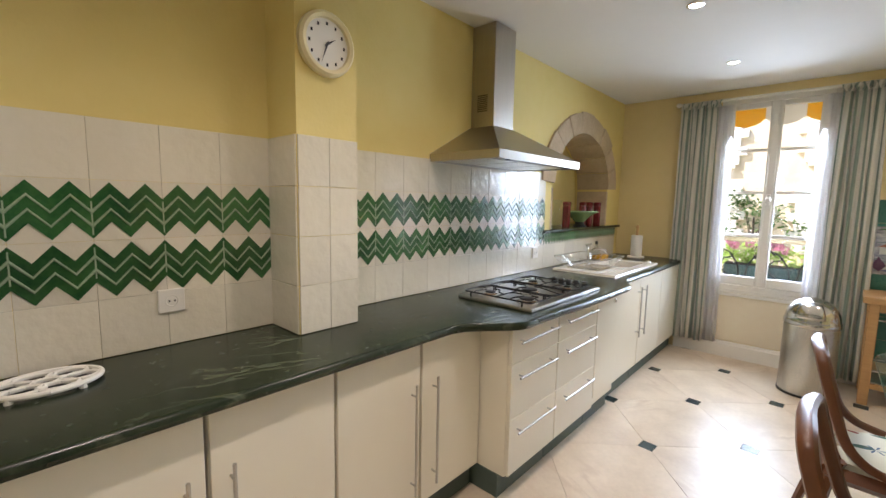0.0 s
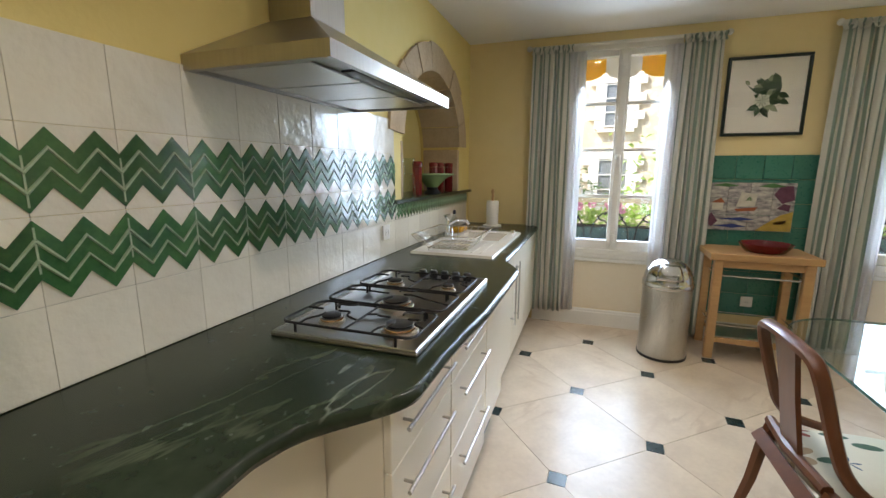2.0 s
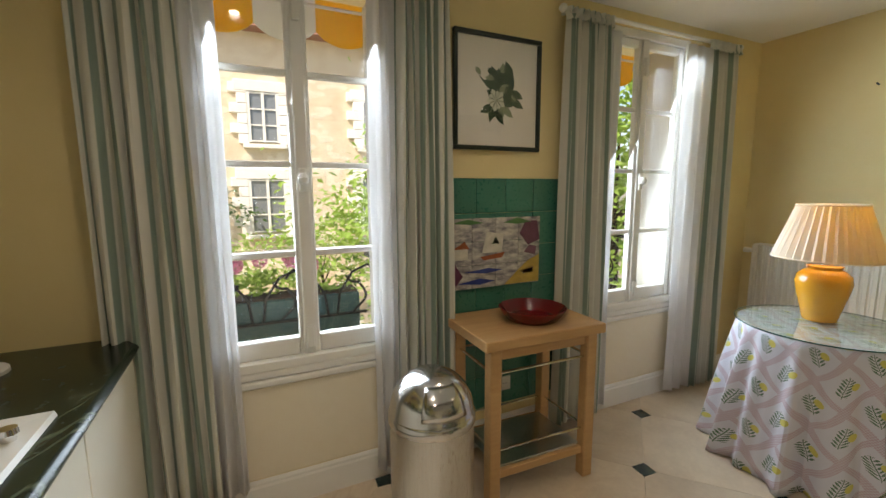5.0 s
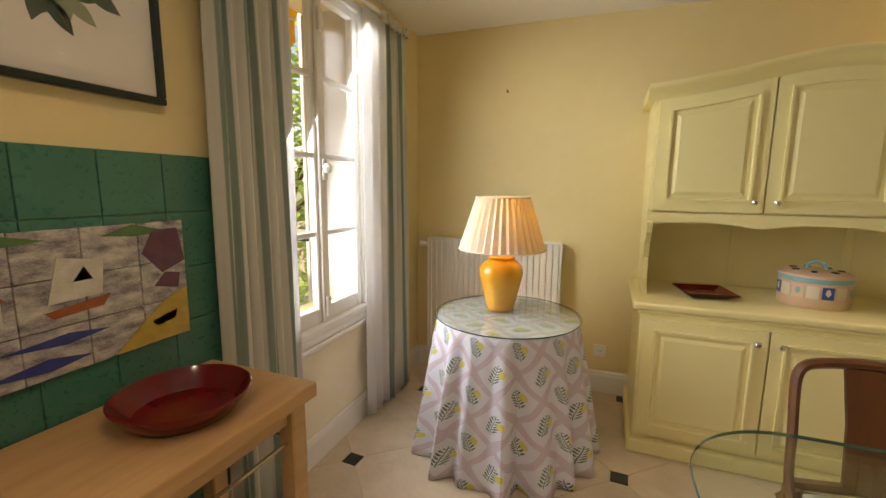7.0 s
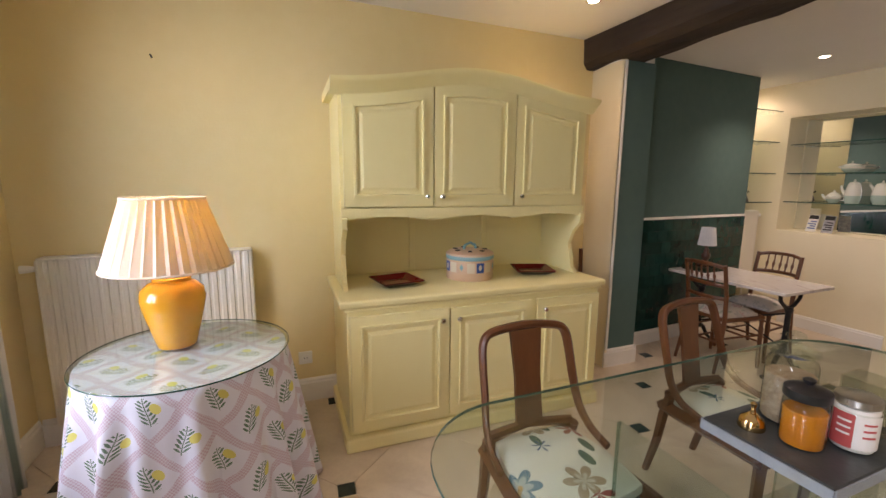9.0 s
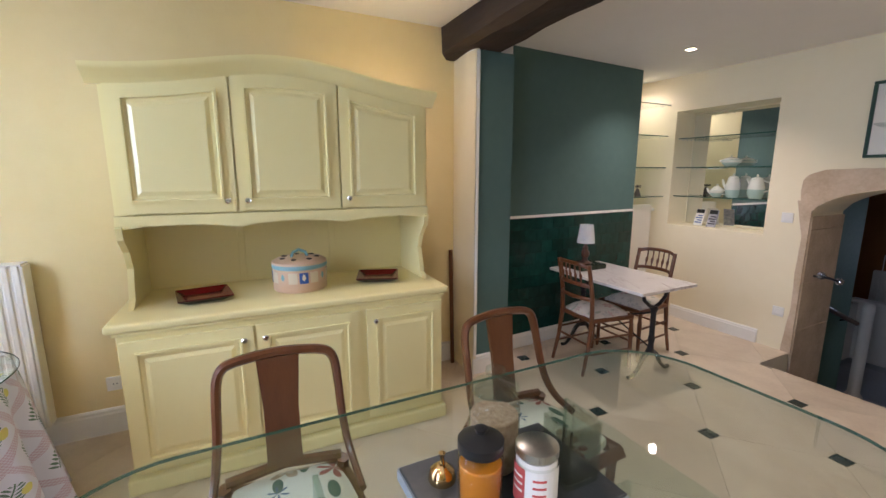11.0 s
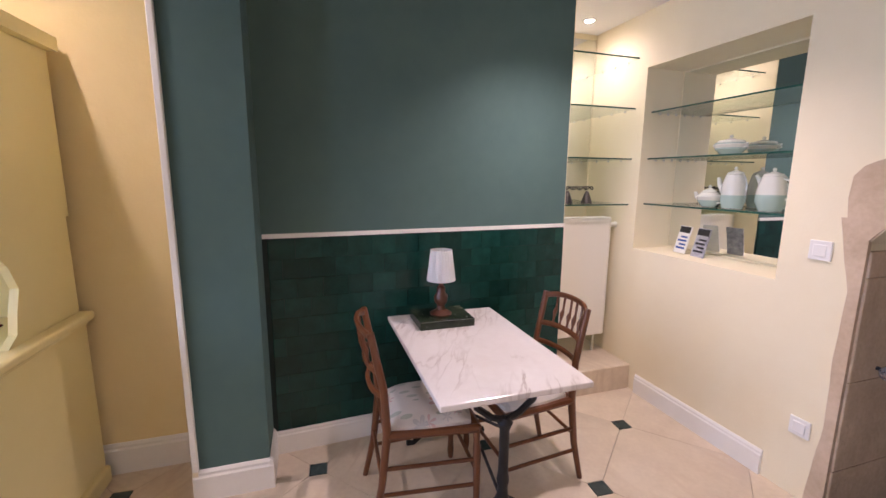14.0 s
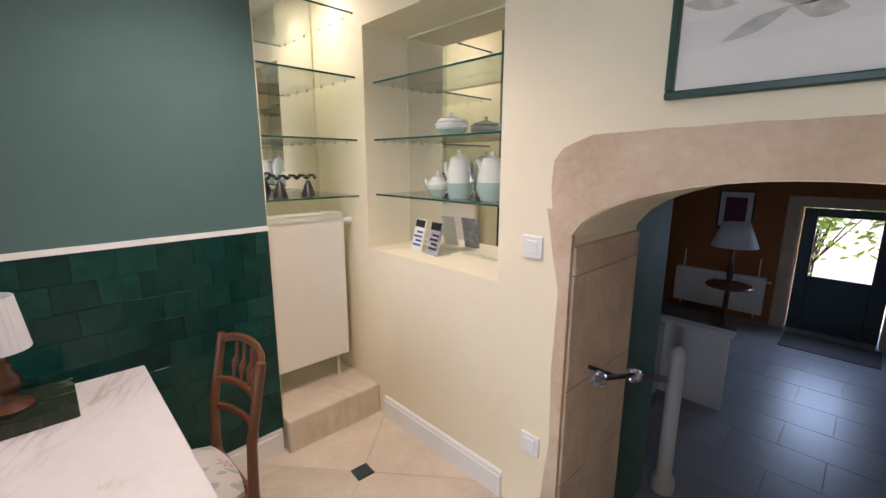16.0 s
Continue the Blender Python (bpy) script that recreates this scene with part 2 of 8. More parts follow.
def sphere(bm, r, at, seg=16, squash=1.0):
    bmesh.ops.create_uvsphere(bm, u_segments=seg, v_segments=seg // 2, radius=r, matrix=Matrix.Translation(at) @ Matrix.Diagonal((1, 1, squash, 1)))
    return bm


# ---- structure ----
WEST, NORTH, EAST, SOUTH, TOP = -1.92, 4.92, 2.82, -1.45, 2.59
WIN = [(-0.995, -0.14), (1.165, 2.02)]
W_LO, W_HI = 0.70, 2.50

bm = bmesh.new()
xs = [WEST - 0.5, WIN[0][0], WIN[0][1], WIN[1][0], WIN[1][1], EAST + 1.0]
for k in (0, 2, 4):
    box(bm, (xs[k], NORTH, -0.1), (xs[k + 1], NORTH + 0.42, TOP + 0.1))
for a, b in WIN:
    box(bm, (a, NORTH, -0.1), (b, NORTH + 0.42, W_LO))
    box(bm, (a, NORTH, W_HI), (b, NORTH + 0.42, TOP + 0.1))
structure("wall_north", bm, M_WALL, "ochre yellow painted plaster wall with two windows", "wall")


def arch_top(u, c, r, spring, rise):
    q = max(0.0, 1 - ((u - c) / r) ** 2)
    return spring + rise * math.sqrt(q)


# west wall, with an arched niche over the sink
bm = bmesh.new()
NY0, NY1, NC, NR, NS = 3.34, 4.56, 3.95, 0.61, 1.62
box(bm, (WEST - 0.5, SOUTH - 0.5, -0.1), (WEST, NY0, TOP + 0.1))
box(bm, (WEST - 0.5, NY1, -0.1), (WEST, NORTH, TOP + 0.1))
box(bm, (WEST - 0.5, NY0, -0.1), (WEST, NY1, 1.24))
box(bm, (WEST - 0.5, NY0, 1.24), (WEST - 0.36, NY1, TOP + 0.1))
N = 28
for k in range(N):
    a, b = NY0 + (NY1 - NY0) * k / N, NY0 + (NY1 - NY0) * (k + 1) / N
    prism(bm, [(a, arch_top(a, NC, NR, NS, 0.53)), (b, arch_top(b, NC, NR, NS, 0.53)), (b, TOP + 0.1), (a, TOP + 0.1)], "x", WEST - 0.36, WEST)
structure("wall_west", bm, M_WALL_W_LIT, "ochre yellow painted wall with an arched niche", "wall")

# east wall, chimney breast and the recess beside it
bm = bmesh.new()
box(bm, (EAST, 1.22, -0.1), (EAST + 0.4, NORTH, TOP + 0.1))
structure("wall_east", bm, M_WALL, "ochre yellow painted plaster wall", "wall")


def skew_box(bm, y0, y1, z0, z1, out, back):
    """A slab along the chimney breast, whose face runs a little askew."""
    f = lambda y: 2.80 - 0.06 * y
    return prism(bm, [(f(y0) - out, y0), (f(y1) - out, y1), (f(y1) + back, y1), (f(y0) + back, y0)], "z", z0, z1)


bm = bmesh.new()
skew_box(bm, -0.88, 0.90, -0.1, TOP + 0.1, 0.0, 0.45)
breast = structure("wall_chimney_breast", bm, M_TEAL, "grey teal painted chimney breast", "wall")
bm = bmesh.new()
box(bm, (2.50, 0.90, -0.1), (3.2, 1.20, 2.38))
structure("wall_pillar", bm, M_TEAL, "grey teal painted wall pillar under the beam", "pillar")
structure("wall_pillar_side", B((2.485, 1.20, -0.1), (3.2, 1.222, 2.38)), M_WALL_S, "cream painted side of the pillar", "wall")
structure("pillar_head", B((2.52, 0.90, 2.38), (3.2, 1.222, TOP + 0.1)), M_CEIL, "white plaster above the pillar", "wall")
bm = bmesh.new()
box(bm, (3.40, SOUTH - 0.5, -0.1), (3.6, -0.88, TOP + 0.1))
box(bm, (2.856, -0.8795, -0.1), (3.40, -0.70, TOP + 0.1))
box(bm, (2.856, -0.886, -0.1), (3.40, -0.8805, TOP + 0.1))
structure("wall_recess_back", bm, M_WALL_S, "pale cream painted back of the shelf recess", "wall")

# south wall with the mirrored niche and the low archway
bm = bmesh.new()
AX0, AX1, AC, ASP, ARISE = 0.30, 1.60, 0.95, 1.17, 0.27
KX0, KX1, KZ0, KZ1 = 1.92, 2.86, 1.00, 2.18
SB, NB = SOUTH - 0.58, SOUTH - 0.30
box(bm, (WEST - 0.5, SB, -1.2), (AX0, SOUTH, TOP + 0.1))
for k in range(24):
    a, b = AX0 + (AX1 - AX0) * k / 24, AX0 + (AX1 - AX0) * (k + 1) / 24
    za, zb = (arch_top(u, AC, 0.66, ASP, ARISE) for u in (a, b))
    prism(bm, [(a, za), (b, zb), (b, TOP + 0.1), (a, TOP + 0.1)], "y", SB, SOUTH)
box(bm, (AX1, SB, -1.2), (KX0, SOUTH, TOP + 0.1))
box(bm, (KX0, SB, -0.1), (KX1, SOUTH, KZ0))
box(bm, (KX0, SB, KZ1), (KX1, SOUTH, TOP + 0.1))
box(bm, (KX1, SB, -0.1), (3.40, SOUTH, TOP + 0.1))
box(bm, (KX0, SB, KZ0), (KX1, NB, KZ1))
structure("wall_south", bm, M_WALL_S, "pale cream painted wall with a mirrored niche and an archway", "wall")

bm = bmesh.new()
box(bm, (WEST - 0.5, 1.1, TOP), (3.6, NORTH + 0.42, TOP + 0.15))
box(bm, (WEST - 0.5, SB, TOP - 0.06), (3.6, 1.1, TOP + 0.15))
structure("ceiling", bm, M_CEIL, "matt white painted ceiling", "ceiling")

# floor slab with the stairwell left open
PX0, PX1, PY = 0.30, 1.60, -1.0
bm = bmesh.new()
box(bm, (WEST - 0.5, PY, -0.2), (3.6, NORTH + 0.42, -0.012))
box(bm, (PX1, SB, -0.2), (3.6, PY, -0.012))
box(bm, (WEST - 0.5, SB, -0.2), (PX0, PY, -0.012))
floor = structure("floor", bm, M_GROUT, "cream travertine tile floor with small dark green insets", "floor")

# ---- windows, curtains ----


M_REVEAL = material("pale_dressed_stone", (0.60, 0.57, 0.50), 0.9, second=(0.50, 0.46, 0.39), scale=5, amount=0.8, bump=0.2)


def window(k, x0, x1):
    w = structure("window_%d" % k, B((x0 - 0.02, NORTH - 0.012, W_LO - 0.05), (x1 + 0.02, NORTH + 0.02, W_LO - 0.012), 0.006), M_WHITE, "white painted double casement window with a moulded sill", "window")
    y0, y1 = 4.945, 5.0
    fw = 0.045
    part("window_frame", B((x0, y0 - 0.015, W_LO), (x0 + fw, y1 + 0.02, W_HI), 0.004), M_WHITE, w)
    part("window_frame", B((x1 - fw, y0 - 0.015, W_LO), (x1, y1 + 0.02, W_HI), 0.004), M_WHITE, w)
    part("window_frame", B((x0 + fw, y0 - 0.015, W_HI - 0.05), (x1 - fw, y1 + 0.02, W_HI), 0.004), M_WHITE, w)
    part("window_sill", B((x0 - 0.01, NORTH - 0.012, W_LO - 0.011), (x1 + 0.01, y1 + 0.02, W_LO + 0.03), 0.005, 2), M_WHITE, w)
    part("sill_moulding", B((x0 - 0.01, NORTH - 0.022, W_LO - 0.085), (x1 + 0.01, NORTH + 0.01, W_LO - 0.052), 0.008, 2), M_WHITE, w)
    mid = (x0 + x1) / 2
    for a, b in ((x0 + fw, mid - 0.004), (mid + 0.004, x1 - fw)):
        st = 0.042
        leaf = part("casement", B((a, y0, W_LO + 0.03), (a + st, y1 - 0.01, W_HI - 0.05), 0.006), M_WHITE, w)
        part("stile", B((b - st, y0, W_LO + 0.03), (b, y1 - 0.01, W_HI - 0.05), 0.006), M_WHITE, leaf)
        part("bottom_rail", B((a + st, y0 + 0.002, W_LO + 0.03), (b - st, y1 - 0.012, W_LO + 0.115), 0.006), M_WHITE, leaf)
        part("top_rail", B((a + st, y0 + 0.002, W_HI - 0.10), (b - st, y1 - 0.012, W_HI - 0.05), 0.006), M_WHITE, leaf)
        zs = [W_LO + 0.125, 1.215, 1.62, 2.015, W_HI - 0.09]
        for z in zs[1:-1]:
            part("glazing_bar", B((a + st, y0 + 0.005, z - 0.014), (b - st, y1 - 0.018, z + 0.014), 0.005), M_WHITE, leaf)
        for z, zz in zip(zs, zs[1:]):
            p = part("pane", B((a + st, y0 + 0.022, z), (b - st, y0 + 0.026, zz)), M_GLASS, leaf, "clear window pane")
            p.visible_shadow = False
    part("cover_strip", B((mid - 0.028, y0 - 0.018, W_LO + 0.03), (mid + 0.028, y0 - 0.001, W_HI - 0.05), 0.008, 2), M_WHITE, w)
    rod = bmesh.new()
    for z in (0.82, 1.55, 2.28):
        box(rod, (mid - 0.017, y0 - 0.034, z - 0.055), (mid + 0.017, y0 - 0.019, z + 0.055), 0.005)
    lathe(rod, [(0.006, 0), (0.02, 0.01), (0.024, 0.03), (0.015, 0.05), (0.006, 0.052)], 12, (mid, y0 - 0.045, 1.53))
    part("espagnolette", rod, M_WHITE, w, "white painted window catch")
    for a, b in ((x0 + 0.0005, x0 + 0.014), (x1 - 0.014, x1 - 0.0005)):
        part("stone_reveal", B((a, y1 + 0.022, W_LO + 0.001), (b, NORTH + 0.435, W_HI - 0.001), 0.003), M_REVEAL, w, "pale dressed stone reveal outside the glass")
    return w


for k, (a, b) in enumerate(WIN):
    window(k + 1, a, b)


def stripes(name, base, stripe, period, duty, second, thin=0.0):
    """Cloth with vertical stripes along the mesh's own u."""
    m = bpy.data.materials.new(name)
    m.use_nodes = True
    n, l = m.node_tree.nodes, m.node_tree.links
    b = n["Principled BSDF"]
    b.inputs["Roughness"].default_value = 0.9
    b.inputs["Sheen Weight"].default_value = 0.2
    uv, sep, mul, fr, lt, mix = n.new("ShaderNodeUVMap"), n.new("ShaderNodeSeparateXYZ"), n.new("ShaderNodeMath"), n.new("ShaderNodeMath"), n.new("ShaderNodeMapRange"), n.new("ShaderNodeMix")
    l.new(uv.outputs[0], sep.inputs[0])
    mul.operation, fr.operation = "MULTIPLY", "PINGPONG"
    mul.inputs[1].default_value, fr.inputs[1].default_value = 2 / period, 1.0
    lt.inputs[1].default_value, lt.inputs[2].default_value = 1 - duty - 0.06, 1 - duty + 0.06
    l.new(sep.outputs[0], mul.inputs[0]); l.new(mul.outputs[0], fr.inputs[0]); l.new(fr.outputs[0], lt.inputs[0]); l.new(lt.outputs[0], mix.inputs["Factor"])
    mix.data_type = "RGBA"
    mix.inputs["A"].default_value, mix.inputs["B"].default_value = (*base, 1), (*stripe, 1)
    no, mix2 = n.new("ShaderNodeTexNoise"), n.new("ShaderNodeMix")
    no.inputs["Scale"].default_value = 90
    mix2.data_type = "RGBA"
    mix2.inputs["B"].default_value = (*second, 1)
    sc = n.new("ShaderNodeMath")
    sc.operation = "MULTIPLY"
    sc.inputs[1].default_value = 0.25
    l.new(no.outputs[0], sc.inputs[0]); l.new(sc.outputs[0], mix2.inputs["Factor"]); l.new(mix.outputs["Result"], mix2.inputs["A"]); l.new(mix2.outputs["Result"], b.inputs["Base Color"])
    if thin:
        t, ms = n.new("ShaderNodeBsdfTranslucent"), n.new("ShaderNodeMixShader")
        l.new(mix2.outputs["Result"], t.inputs[0])
        ms.inputs[0].default_value = thin
        l.new(b.outputs[0], ms.inputs[1]); l.new(t.outputs[0], ms.inputs[2]); l.new(ms.outputs[0], n["Material Output"].inputs[0])
    return m


M_CURT = stripes("striped_curtain_cloth", (0.80, 0.785, 0.70), (0.25, 0.345, 0.275), 0.088, 0.36, (0.66, 0.66, 0.58), 0.28)
M_LINING = stripes("white_curtain_lining", (0.86, 0.85, 0.84), (0.86, 0.85, 0.84), 0.3, 0.3, (0.8, 0.8, 0.8), 0.45)


def cloth(name, mat, parent, x0, x1, y, z0, z1, folds, depth, phase=0.0, flare=0.0, label=""):
    """A hanging cloth in folds: a wavy sheet with thickness, gathered at the head."""
    bm = bmesh.new()
    uvl = bm.loops.layers.uv.new("UVMap")
    nu, nv = folds * 8, 14
    rnd = random.Random(int(abs(x0) * 1000) + folds)
    amp = [rnd.uniform(0.7, 1.2) for _ in range(nu + 1)]
    grid = []
    for j in range(nv + 1):
        v = j / nv
        z = z0 + (z1 - z0) * v
        row = []
        for i in range(nu + 1):
            u = i / nu
            x = x0 + (x1 - x0) * u + flare * (1 - v) * (u - 0.5)
            a = (u * folds + 0.12 * math.sin(3 * v + i * 0.05)) * 2 * math.pi + phase
            d = depth * (0.55 + 0.45 * (1 - v)) * amp[i // 8 * 8] * (1 if v < 0.94 else 0.6)
            row.append(bm.verts.new((x + 0.006 * math.sin(a * 0.5 + 5 * v), y + d * math.sin(a), z)))
        grid.append(row)
    for j in range(nv):
        for i in range(nu):
            f = bm.faces.new((grid[j][i], grid[j][i + 1], grid[j + 1][i + 1], grid[j + 1][i]))
            for lp, (q, s) in zip(f.loops, ((i, j), (i + 1, j), (i + 1, j + 1), (i, j + 1))):
                lp[uvl].uv = (q / nu * (x1 - x0) * 2.2 + phase, s / nv)
    ob = part(name, bm, mat, parent, label, True)
    sd = ob.modifiers.new("thickness", "SOLIDIFY")
    sd.thickness = 0.003
    return ob


def curtain(x0, x1, inner, z0, z1, label, flare=0.05, w=0.12, ahead=0.035):
    t = thing("curtain", ((x0 + x1) / 2, 4.84, z0), label, "curtain", "striped curtains")
    c = (x0 + x1) / 2
    cloth("cloth", M_CURT, t, x0 - c, x1 - c, 0, 0, z1 - z0, 6, 0.032, x0, flare)
    a, b = (x1 - c - 0.02, x1 - c + w) if inner > 0 else (x0 - c - w, x0 - c + 0.02)
    cloth("lining", M_LINING, t, a, b, ahead, 0.01, z1 - z0 - 0.02, 3, 0.02, 1.0, 0.02, "sheer white curtain lining")
    cloth("heading", M_CURT, t, x0 - c - 0.01, x1 - c + 0.01, -0.004, z1 - z0 - 0.03, z1 - z0 + 0.035, 9, 0.026, x0, 0.0, "gathered curtain heading")
    return t


curtain(-1.32, -1.00, 1, 0.13, 2.46, "pale green and cream striped curtain drawn to the window's side")
curtain(-0.14, 0.13, -1, 0.05, 2.46, "pale green and cream striped curtain beside the framed print")
curtain(0.86, 1.19, 1, 0.05, 2.46, "pale green and cream striped curtain beside the wooden trolley")
curtain(2.11, 2.42, -1, 0.03, 2.46, "pale green and cream striped curtain in front of the radiator corner", 0.05, 0.23, 0.0)
for a, b in ((-1.36, 0.16), (0.84, 2.45)):
    t = thing("curtain_rail", ((a + b) / 2, 4.86, 2.49), "white painted curtain rail with small end caps above the window", "curtain rail")
    h = (b - a) / 2
    bm = bmesh.new()
    tube(bm, [(-h, 0, 0), (h, 0, 0)], 0.013, 10)
    part("pole", bm, M_WHITE, t, "", True)
    for sx in (-h, h):
        bm = bmesh.new()
        sphere(bm, 0.024, (sx, 0, 0))
        part("finial", bm, M_WHITE, t, "", True)
        part("bracket", B((sx * 0.94 - 0.01, 0, -0.012), (sx * 0.94 + 0.01, 0.062, 0.012), 0.003), M_WHITE, t)

# ---- skirting boards ----
M_APRON = material("pale_cream_paint", (0.82, 0.74, 0.58), 0.7, second=(0.76, 0.66, 0.48), scale=2, amount=0.6, bump=0.06, bump_scale=40)


def skirting(name, a, b, h=0.13, d=0.016):
    """A skirting board from a to b with a small moulded top; its face is to the left of a to b."""
    ax, ay, bx, by = *a, *b
    L = math.hypot(bx - ax, by - ay)
    nx, ny = -(by - ay) / L, (bx - ax) / L
    prof = [(0, 0), (d, 0), (d, h * 0.78), (d * 0.7, h * 0.84), (d * 0.7, h * 0.92), (d * 0.25, h), (0, h)]
    bm = bmesh.new()
    r0 = [bm.verts.new((ax + nx * p, ay + ny * p, q)) for p, q in prof]
    r1 = [bm.verts.new((bx + nx * p, by + ny * p, q)) for p, q in prof]
    for k in range(len(prof)):
        q = (k + 1) % len(prof)
        bm.faces.new((r0[k], r0[q], r1[q], r1[k]))
    bm.faces.new(r0[::-1])
    bm.faces.new(r1)
    return tagged(part(name, bm, M_WHITE), "white painted skirting board", "baseboard", "", "structure")


for k, (a, b) in enumerate(WIN):
    structure("window_apron_%d" % (k + 1), B((a - 0.03, NORTH - 0.006, 0.165), (b + 0.03, NORTH + 0.01, W_LO - 0.09), 0.003), M_APRON, "pale cream painted panel below the window", "panel")
skirting("baseboard_north", (EAST, NORTH), (-1.25, NORTH), 0.16)
skirting("baseboard_east", (EAST, 1.23), (EAST, NORTH - 0.02), 0.16)
skirting("baseboard_breast", (2.80 + 0.06 * 0.87, -0.87), (2.80 - 0.06 * 0.9, 0.9))
skirting("baseboard_pillar", (2.50, 0.884), (2.50, 1.224), 0.15, 0.02)
skirting("baseboard_pillar_side", (2.77, 0.90), (2.482, 0.90), 0.15, 0.018)
skirting("baseboard_south", (1.86, SOUTH), (2.73, SOUTH), 0.13)
bm = bmesh.new()
skew_box(bm, -0.88, 0.898, 1.165, 1.187, 0.012, -0.001)
structure("dado_rail", bm, M_WHITE, "thin white painted rail above the dark green tiles", "trim")
structure("trim_pillar", B((2.478, 1.196, 0.15), (2.4998, 1.222, 2.375), 0.004), M_WHITE, "white corner strip along the pillar", "trim")
bm = bmesh.new()
rnd = random.Random(4)
for k in range(24):
    x = -1.94 + 5.0 * k / 24
    dz, dy = rnd.uniform(-0.012, 0.012), rnd.uniform(-0.01, 0.01)
    up_ = 0.13 * (1 - k / 23)
    pr = [(0.98 + dy, 2.40 + dz + up_), (1.02 + dy, 2.372 + dz + up_), (1.28 - dy, 2.375 - dz + up_), (1.33 + dy, 2.41 + up_), (1.33, TOP + 0.05), (0.98, TOP + 0.05)]
    ring = [bm.verts.new((x, p, q)) for p, q in pr]
    if k:
        for i in range(6):
            bm.faces.new((last[i], last[(i + 1) % 6], ring[(i + 1) % 6], ring[i]))
    else:
        bm.faces.new(ring)
    last = ring
bm.faces.new(last[::-1])
structure("beam", bm, M_BEAM, "rough dark brown oak ceiling beam", "beam")

# ---- the stone arches ----


def voussoirs(parent, c, r_in, r_out, spring, rise_k, plane, x_lo, x_hi, a0, a1, n, mat):
    """Wedge stones round an arch in the plane of a wall."""
    for k in range(n):
        p = a0 + (a1 - a0) * (k + 0.02) / n
        q = a0 + (a1 - a0) * (k + 0.98) / n
        rnd = random.Random(k * 7 + n)
        ro = r_out * rnd.uniform(0.97, 1.03)
        pts = []
        for i in range(5):
            a = p + (q - p) * i / 4
            pts.append((c + ro * math.cos(a), spring + ro * rise_k * math.sin(a)))
        for i in range(5):
            a = q + (p - q) * i / 4
            pts.append((c + r_in * math.cos(a), spring + r_in * rise_k * math.sin(a)))
        bm = bmesh.new()
        prism(bm, pts, plane, x_lo - rnd.uniform(0, 0.004), x_hi + rnd.uniform(0, 0.006))
        part("stone", bm, mat, parent)


arch = tagged(new("arch_surround"), "weathered pale limestone arch round the kitchen niche", "arch", "", "structure")
voussoirs(arch, NC, NR - 0.012, NR + 0.2, NS, 0.88, "x", WEST - 0.33, WEST + 0.016, radians(2), radians(176), 9, M_STONE)
part("stone", B((WEST - 0.33, NY1 - 0.02, 1.26), (WEST + 0.004, NY1 + 0.012, 1.62), 0.006), M_STONE, arch)
part("stone", B((WEST - 0.33, NY0 - 0.012, 1.26), (WEST + 0.004, NY0 + 0.02, 1.62), 0.006), M_STONE, arch)
ledge = structure("niche_ledge", B((WEST - 0.36, 3.20, 1.232), (WEST + 0.03, NORTH - 0.002, 1.256), 0.004), M_MARBLE, "dark green marble ledge of the niche", "ledge")

surround = tagged(new("archway_surround"), "rough sand-coloured stone surround of the low archway", "arch", "", "structure")
bm = bmesh.new()
rnd = random.Random(9)
NN = 26
outer, inner = [], []
for k in range(NN + 1):
    x = 1.60 - 1.30 * k / NN
    inner.append((x, arch_top(x, AC, 0.66, ASP, ARISE) + 0.003))
    w_ = min(k, NN - k)
    sg = 1 if k < NN / 2 else -1
    ox, oz = ((0.715, 1.28), (0.728, 1.40), (0.722, 1.49), (0.69, 1.53), (0.65, 1.548))[w_] if w_ < 5 else (0.655 * (1 - (w_ - 4) / 9), 1.555 + 0.03 * math.sin(math.pi * k / NN) + rnd.uniform(-0.002, 0.002))
    outer.append((0.95 + sg * ox, oz))
prism(bm, inner + outer[::-1], "y", SOUTH - 0.56, SOUTH + 0.013)
part("lintel", bm, M_JAMB, surround)
for sx, s in ((1.60, 1), (0.30, -1)):
    # face of the jamb: one worn stone edge, wider at its foot and under the lintel
    zs = [-0.02 + 1.34 * k / 22 for k in range(23)]
    worn = lambda z: 0.034 + 0.028 * max(0, 1 - z / 0.42) ** 1.3 + 0.05 * max(0, (z - 1.02) / 0.28) + 0.004 * math.sin(z * 11) + 0.0015 * math.sin(z * 29)
    bm = bmesh.new()
    prism(bm, [(sx - 0.012 * s, z) for z in zs] + [(sx + worn(z) * s, z) for z in zs[::-1]], "y", SOUTH - 0.01, SOUTH + 0.010)
    part("jamb_face", bm, M_JAMB, surround)
    z = -1.0
    while z < 1.17:
        h = rnd.uniform(0.3, 0.5)
        top = min(z + h, 1.19)
        part("jamb_stone", B((sx - 0.02 * s, SOUTH - 0.575, z + 0.0015), (sx + 0.006 * s, SOUTH - 0.0105, top), 0.006, 2), M_JAMB, surround)
        z = top

# ---- kitchen counter along the west wall ----
FRONT, TOPZ = -1.25, 0.93
# a worktop with a wavy front edge, rounded nose


def front_x(y):
    """The worktop's front edge: it swells out in front of the hob and falls back at the sink."""
    s = lambda a, b: (lambda t: t * t * (3 - 2 * t))(min(1, max(0, (y - a) / (b - a))))
    return -1.325 + 0.012 * s(1.38, 1.44) + 0.183 * s(1.42, 1.72) + 0.03 * s(1.9, 2.4) - 0.115 * s(2.97, 3.28)


